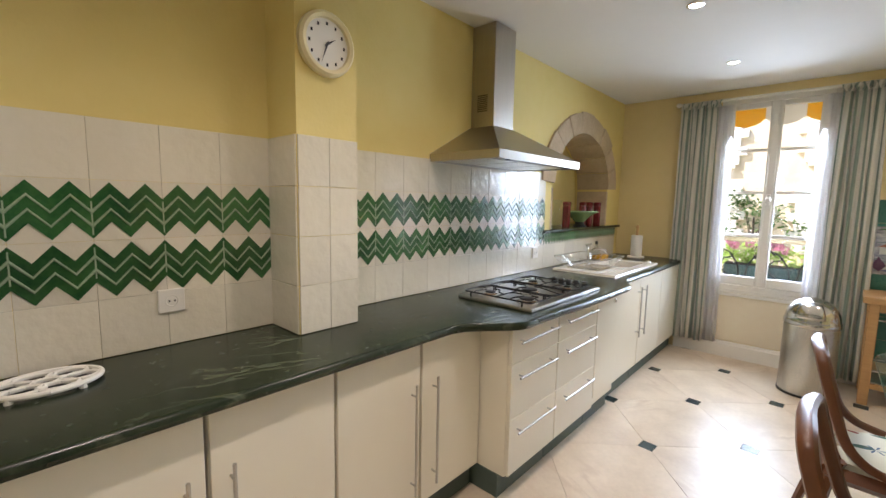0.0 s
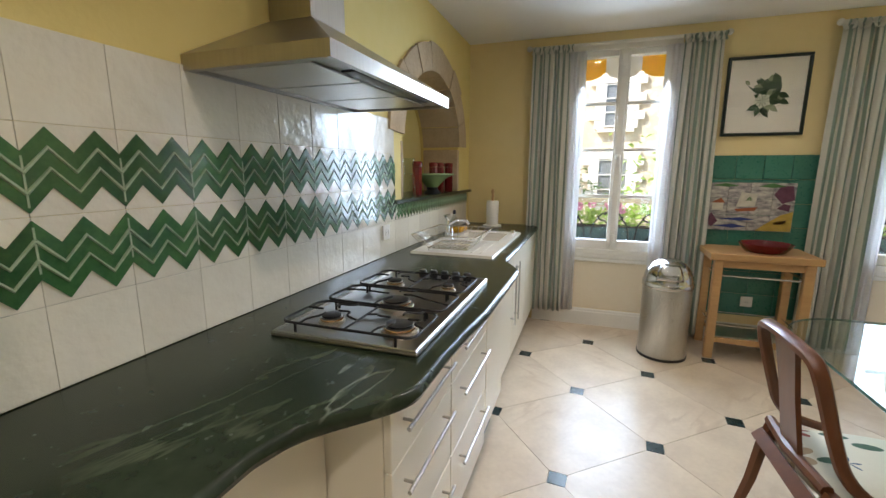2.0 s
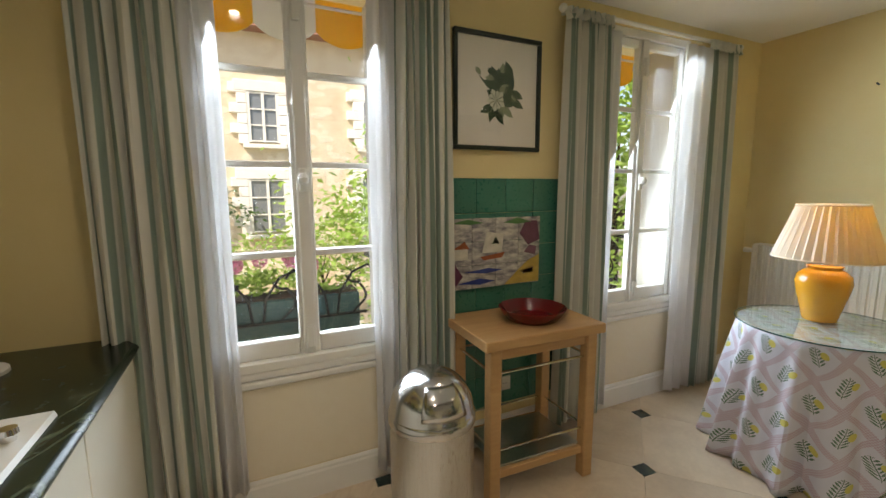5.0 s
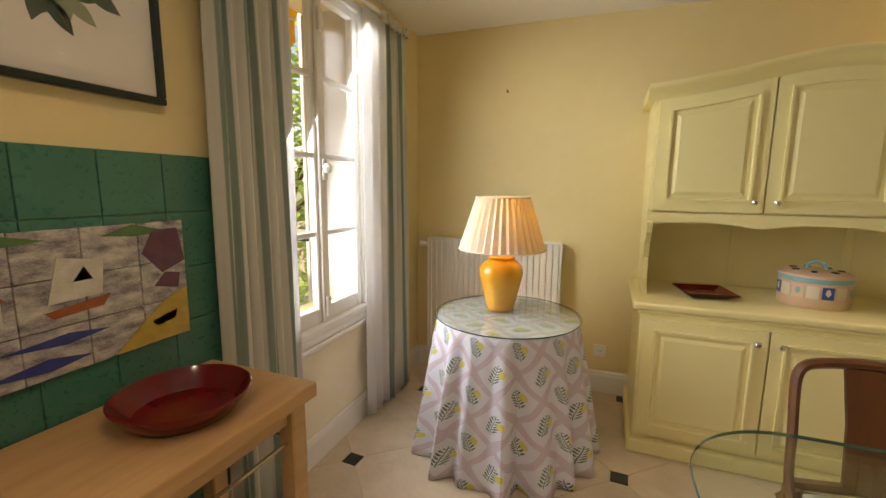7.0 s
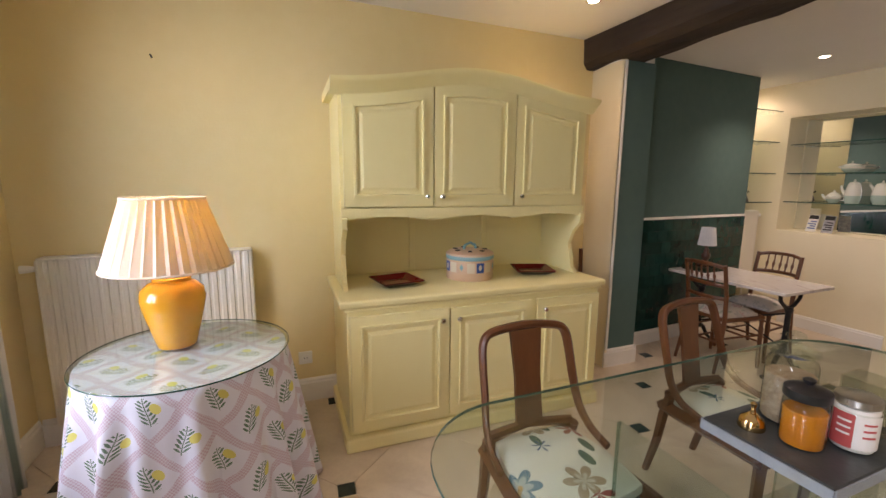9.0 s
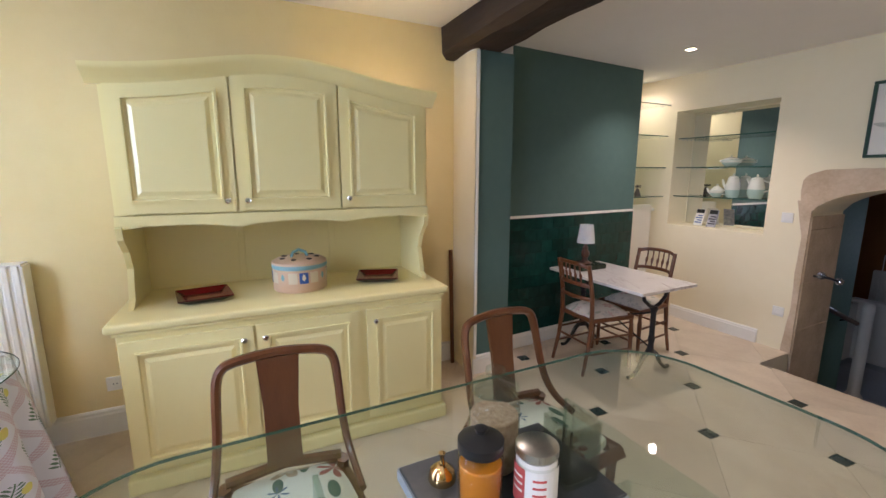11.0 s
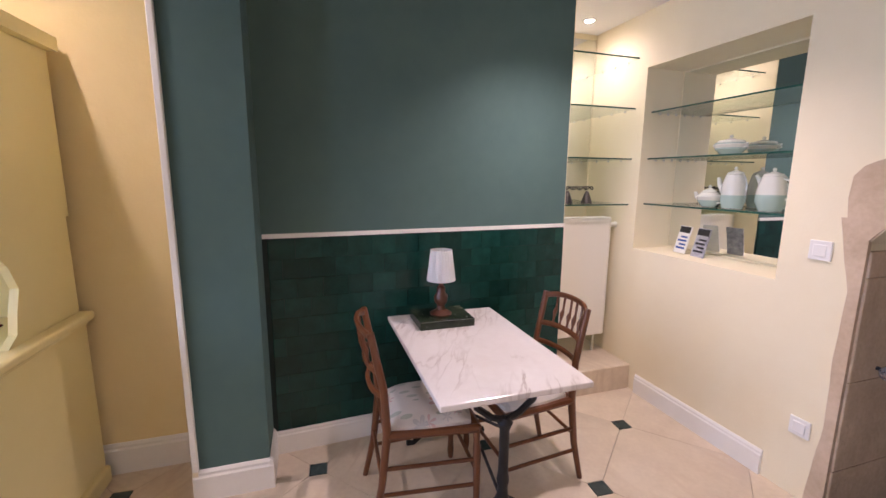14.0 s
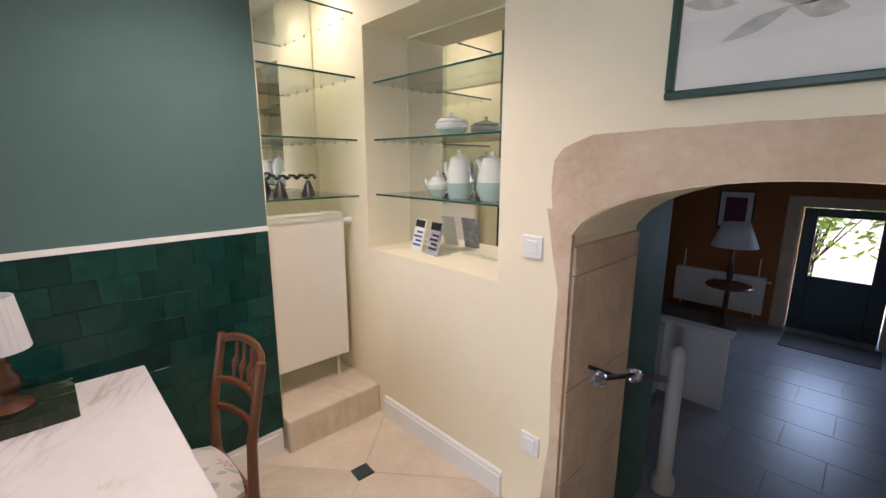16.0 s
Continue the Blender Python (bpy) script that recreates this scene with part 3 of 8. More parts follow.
bm = bmesh.new()
ys = [-1.42] + [-0.4 + 0.2 * k for k in range(8)] + [1.25 + 0.02 * k for k in range(26)] + [1.9, 2.1, 2.3, 2.7] + [2.9 + 0.02 * k for k in range(22)] + [3.6, 4.2, NORTH - 0.012]
SX0, SX1, SY0, SY1 = -1.72, -1.36, 3.75, 4.19


def slab_run(ys, back):
    rings = []
    for y in ys:
        x = front_x(y)
        pr = [(back, TOPZ - 0.04), (x - 0.02, TOPZ - 0.04), (x - 0.006, TOPZ - 0.034), (x, TOPZ - 0.02), (x - 0.004, TOPZ - 0.008), (x - 0.015, TOPZ), (x - 0.018, TOPZ), (back + 0.004, TOPZ), (back, TOPZ)]
        rings.append([bm.verts.new((p, y, q)) for p, q in pr])
    for a, b in zip(rings, rings[1:]):
        for i in range(9):
            bm.faces.new((a[i], a[(i + 1) % 9], b[(i + 1) % 9], b[i]))
    bm.faces.new(rings[0])
    bm.faces.new(rings[-1][::-1])


# the bowl's cut-out is left open
slab_run([y for y in ys if y < SY0] + [SY0], WEST + 0.002)
slab_run([SY0, SY1], SX1)
slab_run([SY1, NORTH - 0.012], WEST + 0.002)
box(bm, (WEST + 0.002, SY0, TOPZ - 0.04), (SX0, SY1, TOPZ))
worktop = tagged(part("worktop", bm, M_MARBLE, None, "", True), "polished dark green marble worktop with a curved front edge", "worktop")


def bar_handle(parent, a, b, out=(0.032, 0, 0), r=0.006, mat=None):
    """A bar handle on two short posts; a and b are its ends on the face."""
    a, b, o = Vector(a), Vector(b), Vector(out)
    bm = bmesh.new()
    tube(bm, [a + o, b + o], r, 10)
    d = (b - a) * 0.1
    for p in (a + d, b - d):
        tube(bm, [p, p + o], r * 0.75, 8)
    return part("handle", bm, mat or M_STEEL, parent, "brushed steel bar handle", True)


def base_unit(y0, y1, face, kick, fronts, label, top=TOPZ - 0.041):
    """One base cabinet: body, plinth and its doors or drawers (z0, z1, y0, y1, handle ends)."""
    t = thing("base_cabinet", ((WEST + face) / 2, (y0 + y1) / 2, 0), label, "cabinet", "kitchen base cabinets")
    cx, cy = (WEST + face) / 2, (y0 + y1) / 2
    loc = lambda p: (p[0] - cx, p[1] - cy, p[2])
    part("body", B(loc((WEST + 0.004, y0 + 0.001, 0.13)), loc((face - 0.022, y1 - 0.001, top)), 0.002), M_CREAM, t)
    part("plinth", B(loc((WEST + 0.02, y0 + 0.001, 0.0)), loc((kick, y1 - 0.001, 0.129)), 0.002), M_KICK, t, "dark grey-green plinth")
    for name, a, b, z0, z1, h in fronts:
        d = part(name, B(loc((face - 0.0205, a + 0.002, z0)), loc((face, b - 0.002, z1)), 0.003, 2), M_CREAM, t)
        if h:
            bar_handle(d, loc((face, h[0], h[1])), loc((face, h[2], h[3])))
    return t


M_KICK = material("grey_green_plinth", (0.09, 0.125, 0.105), 0.5, second=(0.07, 0.10, 0.085), scale=4)
F1, F2, F3 = -1.37, -1.19, -1.24
for a, b, hs in ((-1.40, -0.46, None), (-0.44, 0.39, 0.335), (0.40, 0.81, 0.455), (0.82, 1.235, 1.185), (1.245, 1.66, 1.315)):
    pair = [("door", a, b, 0.14, 0.882, (hs, 0.22, hs, 0.72) if hs else None)]
    base_unit(a, b, F1, F1 - 0.05, pair, "cream lacquered base cabinet with a tall steel bar handle")
base_unit(1.665, 2.13, F2, F2 - 0.06, [("drawer", 1.665, 2.13, z0, z1, (1.70, h, 2.08, h)) for z0, z1, h in ((0.14, 0.43, 0.365), (0.433, 0.71, 0.645), (0.713, 0.882, 0.82))], "cream lacquered three-drawer unit under the hob")
base_unit(2.135, 2.66, F2, F2 - 0.06, [("drawer", 2.135, 2.66, z0, z1, (2.20, h, 2.60, h)) for z0, z1, h in ((0.14, 0.43, 0.365), (0.433, 0.71, 0.645), (0.713, 0.882, 0.82))], "cream lacquered three-drawer unit beside the dishwasher")
dw = base_unit(2.665, 3.06, F2, F2 - 0.06, [("door", 2.665, 3.06, 0.20, 0.882, None)], "cream panelled dishwasher under the marble worktop")
bm = bmesh.new()
lathe(bm, [(0.012, 0), (0.014, 0.012), (0.009, 0.016)], 12)
bmesh.ops.rotate(bm, verts=bm.verts, matrix=Matrix.Rotation(radians(90), 3, "Y"))
part("lock", bm, M_CHROME, dw, "round chrome lock", True, (F2 - (WEST + F2) / 2, 0.08, 0.82))
base_unit(3.07, 3.66, F3, F3 - 0.05, [("door", 3.07, 3.66, 0.14, 0.882, (3.60, 0.40, 3.60, 0.82))], "cream lacquered base cabinet under the sink", 0.74)
base_unit(3.665, 4.26, F3, F3 - 0.05, [("door", 3.665, 4.26, 0.14, 0.882, (3.73, 0.40, 3.73, 0.82))], "cream lacquered base cabinet under the sink's bowl", 0.74)
base_unit(4.265, 4.895, F3, F3 - 0.05, [("door", 4.265, 4.895, 0.14, 0.882, None)], "cream lacquered base cabinet in the window corner")

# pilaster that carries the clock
structure("pilaster", B((WEST - 0.01, 0.855, TOPZ + 0.001), (-1.685, 1.135, TOP + 0.05)), M_WALL_W_LIT, "ochre painted pilaster, tiled at its foot", "pilaster")

# clock
t = thing("wall_clock", (-1.684, 0.98, 2.09), "round cream plastic wall clock with black hands", "clock")
rot = Matrix.Rotation(radians(90), 3, "Y")


def facing_x(bm):
    bmesh.ops.rotate(bm, verts=bm.verts, matrix=rot)
    return bm


M_CLOCK = material("cream_plastic", (0.80, 0.70, 0.42), 0.3)
part("case", facing_x(lathe(bmesh.new(), [(0.118, 0), (0.125, 0.012), (0.123, 0.03), (0.112, 0.04), (0.098, 0.036), (0.095, 0.022)], 40)), M_CLOCK, t, "", True)
part("dial", facing_x(lathe(bmesh.new(), [(0.0955, 0.018), (0.0955, 0.023)], 40)), M_WHITE, t, "plain white dial")
for k in range(12):
    a = k * math.pi / 6
    part("hour_mark", B((0.0232, 0.078 * math.sin(a) - 0.004, 0.078 * math.cos(a) - 0.006), (0.0242, 0.078 * math.sin(a) + 0.004, 0.078 * math.cos(a) + 0.006)), M_IRON, t)
for ang, ln, wd in ((55, 0.05, 0.005), (200, 0.075, 0.0035)):
    a = radians(ang)
    part("pointer", prism(bmesh.new(), [(math.cos(a) * wd, -math.sin(a) * wd), (math.sin(a) * ln, math.cos(a) * ln), (-math.cos(a) * wd, math.sin(a) * wd), (-math.sin(a) * 0.015, -math.cos(a) * 0.015)], "x", 0.0245, 0.0265), M_BLACK, t, "black clock pointer")

# cooker hood
M_HOOD = material("brushed_hood_steel", (0.44, 0.41, 0.36), 0.33, 1.0, second=(0.36, 0.33, 0.28), scale=3, amount=0.5, stretch=(30, 30, 1))
t = thing("cooker_hood", (-1.918, 2.30, 1.715), "brushed steel chimney cooker hood above the hob", "cooker hood")
bm = bmesh.new()
A = [(0, -0.47, 0), (0.50, -0.47, 0), (0.50, 0.47, 0), (0, 0.47, 0)]
lvl = [(A, 0.0), (A, 0.045), ([(0, -0.095, 0), (0.185, -0.095, 0), (0.185, 0.135, 0), (0, 0.135, 0)], 0.245)]
vs = [[bm.verts.new((p[0], p[1], z)) for p in q] for q, z in lvl]
for a, b in zip(vs, vs[1:]):
    for k in range(4):
        bm.faces.new((a[k], a[(k + 1) % 4], b[(k + 1) % 4], b[k]))
bm.faces.new(vs[-1])
inset = [bm.verts.new((0.02 + p[0] * 0.92, p[1] * 0.95, 0.0)) for p in A]
up = [bm.verts.new((v.co.x, v.co.y, 0.012)) for v in inset]
for k in range(4):
    bm.faces.new((vs[0][k], vs[0][(k + 1) % 4], inset[(k + 1) % 4], inset[k]))
    bm.faces.new((inset[k], inset[(k + 1) % 4], up[(k + 1) % 4], up[k]))
bm.faces.new(up)
part("canopy", bm, M_HOOD, t)
part("chimney", B((0, -0.09, 0.2455), (0.18, 0.13, 0.868), 0.002), M_HOOD, t)
for k in range(3):
    part("filter", B((0.06, -0.42 + 0.285 * k, 0.004), (0.40, -0.15 + 0.285 * k, 0.011), 0.002), M_STEEL, t, "fine mesh grease filter")
part("control_strip", B((0.42, -0.30, 0.002), (0.47, 0.30, 0.009), 0.003), M_BLACK, t, "black control strip")
for k in range(9):
    part("vent_slot", B((0.05, -0.0915, 0.34 + 0.012 * k), (0.13, -0.0895, 0.346 + 0.012 * k)), M_BLACK, t)

# gas hob
M_HOB = material("brushed_dark_steel", (0.30, 0.28, 0.255), 0.3, 1.0, second=(0.24, 0.22, 0.2), scale=3, stretch=(1, 30, 1))
t = thing("gas_hob", (-1.445, 2.275, TOPZ), "brushed steel gas hob with black pan supports", "hob")
part("plate", B((-0.245, -0.425, 0.0), (0.245, 0.425, 0.012), 0.005, 2), M_HOB, t)
part("rim", tube(bmesh.new(), [(-0.238, -0.418, 0.0125), (0.238, -0.418, 0.0125), (0.238, 0.418, 0.0125), (-0.238, 0.418, 0.0125), (-0.238, -0.418, 0.0125)], 0.0065, 6), M_STEEL, t, "bright steel rim")
BURNERS = ((-0.115, -0.285, 0.036), (0.13, -0.285, 0.048), (-0.115, 0.195, 0.034), (0.01, -0.06, 0.054), (0.128, 0.195, 0.026))
for bx, by, r in BURNERS:
    b = part("burner", lathe(bmesh.new(), [(r * 1.25, 0.0125), (r * 1.2, 0.02), (r, 0.022), (r, 0.032)], 24, (bx, by, 0)), M_STEEL, t, "", True)
    part("burner_cap", lathe(bmesh.new(), [(r * 0.85, 0.0325), (r * 0.88, 0.038), (r * 0.6, 0.042)], 24, (bx, by, 0)), M_IRON, b, "", True)
M_BRASS = material("burner_brass", (0.55, 0.36, 0.20), 0.25, 1.0)
for bx, by, r in BURNERS:
    part("burner_ring", lathe(bmesh.new(), [(r * 1.02, 0.0225), (r * 1.06, 0.025), (r * 1.02, 0.029)], 24, (bx, by, 0)), M_BRASS, t, "brass flame ring", True)


def round_loop(x0, x1, y0, y1, r, z):
    """A closed rounded rectangle."""
    pts = []
    for cx, cy, a0 in ((x1 - r, y1 - r, 0), (x0 + r, y1 - r, 90), (x0 + r, y0 + r, 180), (x1 - r, y0 + r, 270)):
        pts += [(cx + r * math.cos(radians(a0 + 22.5 * k)), cy + r * math.sin(radians(a0 + 22.5 * k)), z) for k in range(5)]
    return pts + pts[:1]


for gy0, gy1, xs in ((-0.40, -0.175, (-0.115, 0.13)), (-0.155, 0.05, (0.01,)), (0.07, 0.325, (-0.115, 0.128))):
    g = part("pan_support", tube(bmesh.new(), round_loop(-0.225, 0.225, gy0, gy1, 0.035, 0.042), 0.0045, 6), M_IRON, t, "black enamelled pan support", True)
    mid = (gy0 + gy1) / 2
    if len(xs) == 2:
        part("support_bar", tube(bmesh.new(), [(0.0, gy0, 0.042), (0.0, gy1, 0.042)], 0.0036, 6), M_IRON, g, "", True)
    for x in xs:
        for y, e in ((gy0, 1), (gy1, -1)):
            # each finger rises, wanders sideways and stops short of the flame
            part("support_bar", tube(bmesh.new(), smooth_line([(x - 0.04 * e, y, 0.042), (x - 0.032 * e, y + e * 0.03, 0.048), (x, y + e * 0.055, 0.055), (x, mid - e * 0.032, 0.055)], 4), 0.0036, 6), M_IRON, g, "", True)
        for e in (-1, 1):
            far = (0.0 if (x < 0) == (e > 0) else e * 0.225) if len(xs) == 2 else e * 0.225
            part("support_bar", tube(bmesh.new(), smooth_line([(far, mid - 0.03 * e, 0.042), (far + (x - far) * 0.35, mid - 0.022 * e, 0.050), (x + e * 0.07, mid, 0.055), (x + e * 0.03, mid, 0.055)], 4), 0.0036, 6), M_IRON, g, "", True)
    for x in (-0.17, 0.17):
        for y in (gy0, gy1):
            part("support_foot", tube(bmesh.new(), [(x, y, 0.042), (x, y, 0.0121)], 0.0045, 6), M_IRON, g)
for k in range(5):
    part("knob", lathe(bmesh.new(), [(0.019, 0.012), (0.019, 0.024), (0.017, 0.045), (0.013, 0.049)], 16, (-0.055 + 0.054 * k, 0.375, 0)), M_BLACK, t, "black plastic control knob", True)

# sink, tap, rack and what stands round it
M_CERAMIC = material("white_ceramic", (0.80, 0.76, 0.68), 0.16, second=(0.74, 0.70, 0.6), scale=5, coat=0.3)
t = thing("sink", (-1.55, 3.74, TOPZ), "white ceramic inset sink with a ribbed drainer", "sink")
bm = bmesh.new()
O = [(-0.26, -0.53), (0.26, -0.53), (0.26, 0.53), (-0.26, 0.53)]
I = [(-0.155, 0.03), (0.175, 0.03), (0.175, 0.43), (-0.155, 0.43)]
o0, o1 = [bm.verts.new((*p, 0.0)) for p in O], [bm.verts.new((p[0] * 0.985, p[1] * 0.99, 0.016)) for p in O]
i1, i0 = [bm.verts.new((*p, 0.013)) for p in I], [bm.verts.new((0.015 + (p[0] - 0.015) * 0.88, 0.23 + (p[1] - 0.23) * 0.88, -0.15)) for p in I]
for k in range(4):
    q = (k + 1) % 4
    bm.faces.new((o0[k], o0[q], o1[q], o1[k])); bm.faces.new((o1[k], o1[q], i1[q], i1[k])); bm.faces.new((i1[k], i1[q], i0[q], i0[k]))
bm.faces.new(i0)
basin = part("basin", bm, M_CERAMIC, t)
for k in range(7):
    part("drainer_rib", B((-0.17 + 0.055 * k, -0.46, 0.0145), (-0.155 + 0.055 * k, -0.08, 0.0185), 0.002), M_CERAMIC, basin)
part("plughole", lathe(bmesh.new(), [(0.03, -0.149), (0.028, -0.146), (0.01, -0.147)], 20, (0.0, 0.23, 0)), M_CHROME, basin, "chrome plughole", True)
part("waste_knob", lathe(bmesh.new(), [(0.014, 0.014), (0.014, 0.03), (0.02, 0.032), (0.018, 0.045)], 16, (0.215, 0.40, 0)), M_CHROME, t, "chrome waste knob", True)
t = thing("tap", (-1.765, 3.80, TOPZ + 0.0155), "chrome mixer tap behind the sink", "tap")
bm = bmesh.new()
lathe(bm, [(0.026, 0), (0.026, 0.01), (0.018, 0.015), (0.018, 0.12), (0.012, 0.14)], 16)
part("column", bm, M_CHROME, t, "", True)
part("spout", tube(bmesh.new(), [(0, 0, 0.09), (0.06, 0.02, 0.13), (0.13, 0.05, 0.125), (0.15, 0.055, 0.10)], 0.011, 10), M_CHROME, t, "", True)
part("lever", tube(bmesh.new(), [(0, 0, 0.14), (-0.02, -0.01, 0.16), (0.04, -0.03, 0.175)], 0.008, 8), M_CHROME, t, "", True)
t = thing("dish_rack", (-1.60, 3.46, TOPZ + 0.019), "empty steel wire dish rack on the sink's drainer", "dish rack")
bm = bmesh.new()
for z, sx, sy in ((0.005, 0.13, 0.16), (0.10, 0.20, 0.255)):
    lp = [(-sx, -sy, z), (sx, -sy, z), (sx, sy, z), (-sx, sy, z), (-sx, -sy, z)]
    for a, b in zip(lp, lp[1:]):
        tube(bm, [a, b], 0.0035, 6)
part("rim", bm, M_CHROME, t)
for k in range(15):
    u = -1 + 2 * k / 14
    part("wire", tube(bmesh.new(), [(-0.20, 0.255 * u, 0.10), (-0.13, 0.16 * u, 0.005), (0.13, 0.16 * u, 0.005), (0.20, 0.255 * u, 0.10)], 0.0018, 5), M_CHROME, t)
for k in range(9):
    u = -1 + 2 * k / 8
    part("wire", tube(bmesh.new(), [(0.20 * u, -0.255, 0.10), (0.13 * u, -0.16, 0.005), (0.13 * u, 0.16, 0.005), (0.20 * u, 0.255, 0.10)], 0.0018, 5), M_CHROME, t)
M_AMBER = material("amber_soap", (0.65, 0.33, 0.04), 0.15)
M_CLEARP = glass("clear_plastic", (0.88, 0.90, 0.87))
t = thing("soap_tray", (-1.78, 4.13, TOPZ + 0.002), "yellow plastic tray with washing-up things", "tray")
part("tray", B((-0.05, -0.09, 0.016), (0.05, 0.09, 0.055), 0.01, 2), M_AMBER, t)
t = thing("soap_bottle", (-1.78, 4.02, TOPZ + 0.018), "clear washing-up bottle with a dark cap", "bottle")
part("flask", lathe(bmesh.new(), [(0.03, 0), (0.033, 0.02), (0.032, 0.10), (0.012, 0.135), (0.012, 0.15)], 16), M_CLEARP, t, "", True)
part("cap", lathe(bmesh.new(), [(0.013, 0.151), (0.013, 0.175), (0.006, 0.185)], 12), M_BLACK, t, "", True)
t = thing("kitchen_roll", (-1.62, 4.68, TOPZ), "white kitchen roll on a wooden stand", "kitchen roll")
part("plate", lathe(bmesh.new(), [(0.085, 0.0), (0.085, 0.012), (0.08, 0.016)], 24), M_WHITE, t, "", True)
part("roll", lathe(bmesh.new(), [(0.055, 0.018), (0.056, 0.03), (0.056, 0.23), (0.052, 0.236), (0.02, 0.236)], 28), material("paper_towel", (0.84, 0.82, 0.77), 0.9, bump=0.3, bump_scale=120), t, "", True)
part("stick", lathe(bmesh.new(), [(0.012, 0.237), (0.012, 0.30), (0.018, 0.32), (0.012, 0.34), (0.004, 0.345)], 14), M_BEECH, t, "", True)
M_BOTTLE = material("dark_red_glass", (0.17, 0.014, 0.014), 0.12, coat=0.4)
for k, (bx, by) in enumerate(((-2.02, 3.84), (-2.06, 3.93), (-2.05, 4.27), (-2.03, 4.38), (-1.98, 4.47))):
    t = thing("red_bottle", (bx, by, 1.256), "tall dark red ribbed storage jar on the niche ledge", "jar", "red jars in the niche")
    part("jar", lathe(bmesh.new(), [(0.036, 0), (0.038, 0.01), (0.038, 0.20), (0.034, 0.21)], 8), M_BOTTLE, t)
    part("lid", lathe(bmesh.new(), [(0.039, 0.211), (0.039, 0.24), (0.03, 0.248)], 16), M_BOTTLE, t, "", True)
t = thing("glass_carafe", (-1.93, 3.47, 1.256), "clear narrow glass carafe on the niche ledge", "carafe")
part("flask", lathe(bmesh.new(), [(0.045, 0), (0.05, 0.03), (0.042, 0.12), (0.026, 0.19), (0.045, 0.26)], 24, close=False), M_TABLE_GLASS, t, "", True)
M_BOWL = material("pale_green_glaze", (0.30, 0.42, 0.18), 0.2, second=(0.2, 0.33, 0.13), scale=10, coat=0.3)
t = thing("footed_bowl", (-1.97, 4.03, 1.256), "wide pale green footed bowl on the niche ledge", "bowl")
part("foot", lathe(bmesh.new(), [(0.07, 0), (0.06, 0.015), (0.045, 0.03), (0.045, 0.05)], 28), M_IRON, t, "", True)
part("dish", lathe(bmesh.new(), [(0.045, 0.051), (0.07, 0.08), (0.12, 0.125), (0.18, 0.15), (0.178, 0.157), (0.11, 0.135), (0.05, 0.09)], 32), M_BOWL, t, "", True)

# trivet, sockets
t = thing("trivet", (-1.76, 0.105, TOPZ), "oval white openwork cast trivet", "trivet")
bm = bmesh.new()
ring = lambda a, b, ox, oy, n=24: [(ox + a * math.cos(2 * math.pi * k / n), oy + b * math.sin(2 * math.pi * k / n), 0.014) for k in range(n + 1)]
tube(bm, ring(0.095, 0.125, 0, 0, 32), 0.008, 8)
part("rim", bm, M_WHITE, t, "", True)
bm = bmesh.new()
for k in range(6):
    a = k * math.pi / 3 + 0.3
    tube(bm, ring(0.03, 0.045, 0.054 * math.cos(a), 0.074 * math.sin(a), 14), 0.007, 6)
tube(bm, ring(0.024, 0.03, 0, 0, 14), 0.007, 6)
part("scrollwork", bm, M_WHITE, t, "", True)
bm = bmesh.new()
for a in (0.6, 2.5, 3.8, 5.6):
    lathe(bm, [(0.010, 0), (0.008, 0.012)], 8, (0.095 * math.cos(a), 0.126 * math.sin(a), 0))
part("feet", bm, M_WHITE, t)


def socket(at, turn, label, switch=False):
    """A wall socket or switch; its face looks along +x before the turn."""
    t = thing("light_switch" if switch else "wall_socket", at, label, "switch" if switch else "socket", "", turn)
    part("plate", B((0, -0.043, -0.043), (0.010, 0.043, 0.043), 0.003, 2), M_PLASTIC, t)
    if switch:
        part("rocker", B((0.0092, -0.026, -0.026), (0.014, 0.026, 0.026), 0.002), M_PLASTIC, t)
    else:
        w = part("well", facing_x(lathe(bmesh.new(), [(0.022, 0.0092), (0.023, 0.012), (0.02, 0.0125), (0.018, 0.0102)], 20)), M_PLASTIC, t, "", True)
        for dy in (-0.009, 0.009):
            part("pin_hole", B((0.0128, dy - 0.003, -0.003), (0.0135, dy + 0.003, 0.003)), M_BLACK, w)
    return t


socket((WEST + 0.009, 0.465, 1.10), 0, "cream plastic wall socket on the glazed tiles")
socket((WEST + 0.009, 3.08, 1.075), 0, "white plastic wall socket on the tiles beside the hob")
socket((EAST, 3.50, 0.31), 180, "white plastic wall socket beside the dresser")
socket((1.75, SOUTH, 1.17), 90, "white plastic light switch beside the archway", True)
socket((1.72, SOUTH, 0.345), 90, "white plastic cover plate above the skirting board", True)
socket((0.52, NORTH - 0.008, 0.36), -90, "white plastic wall socket behind the trolley")

# ---- dresser ----


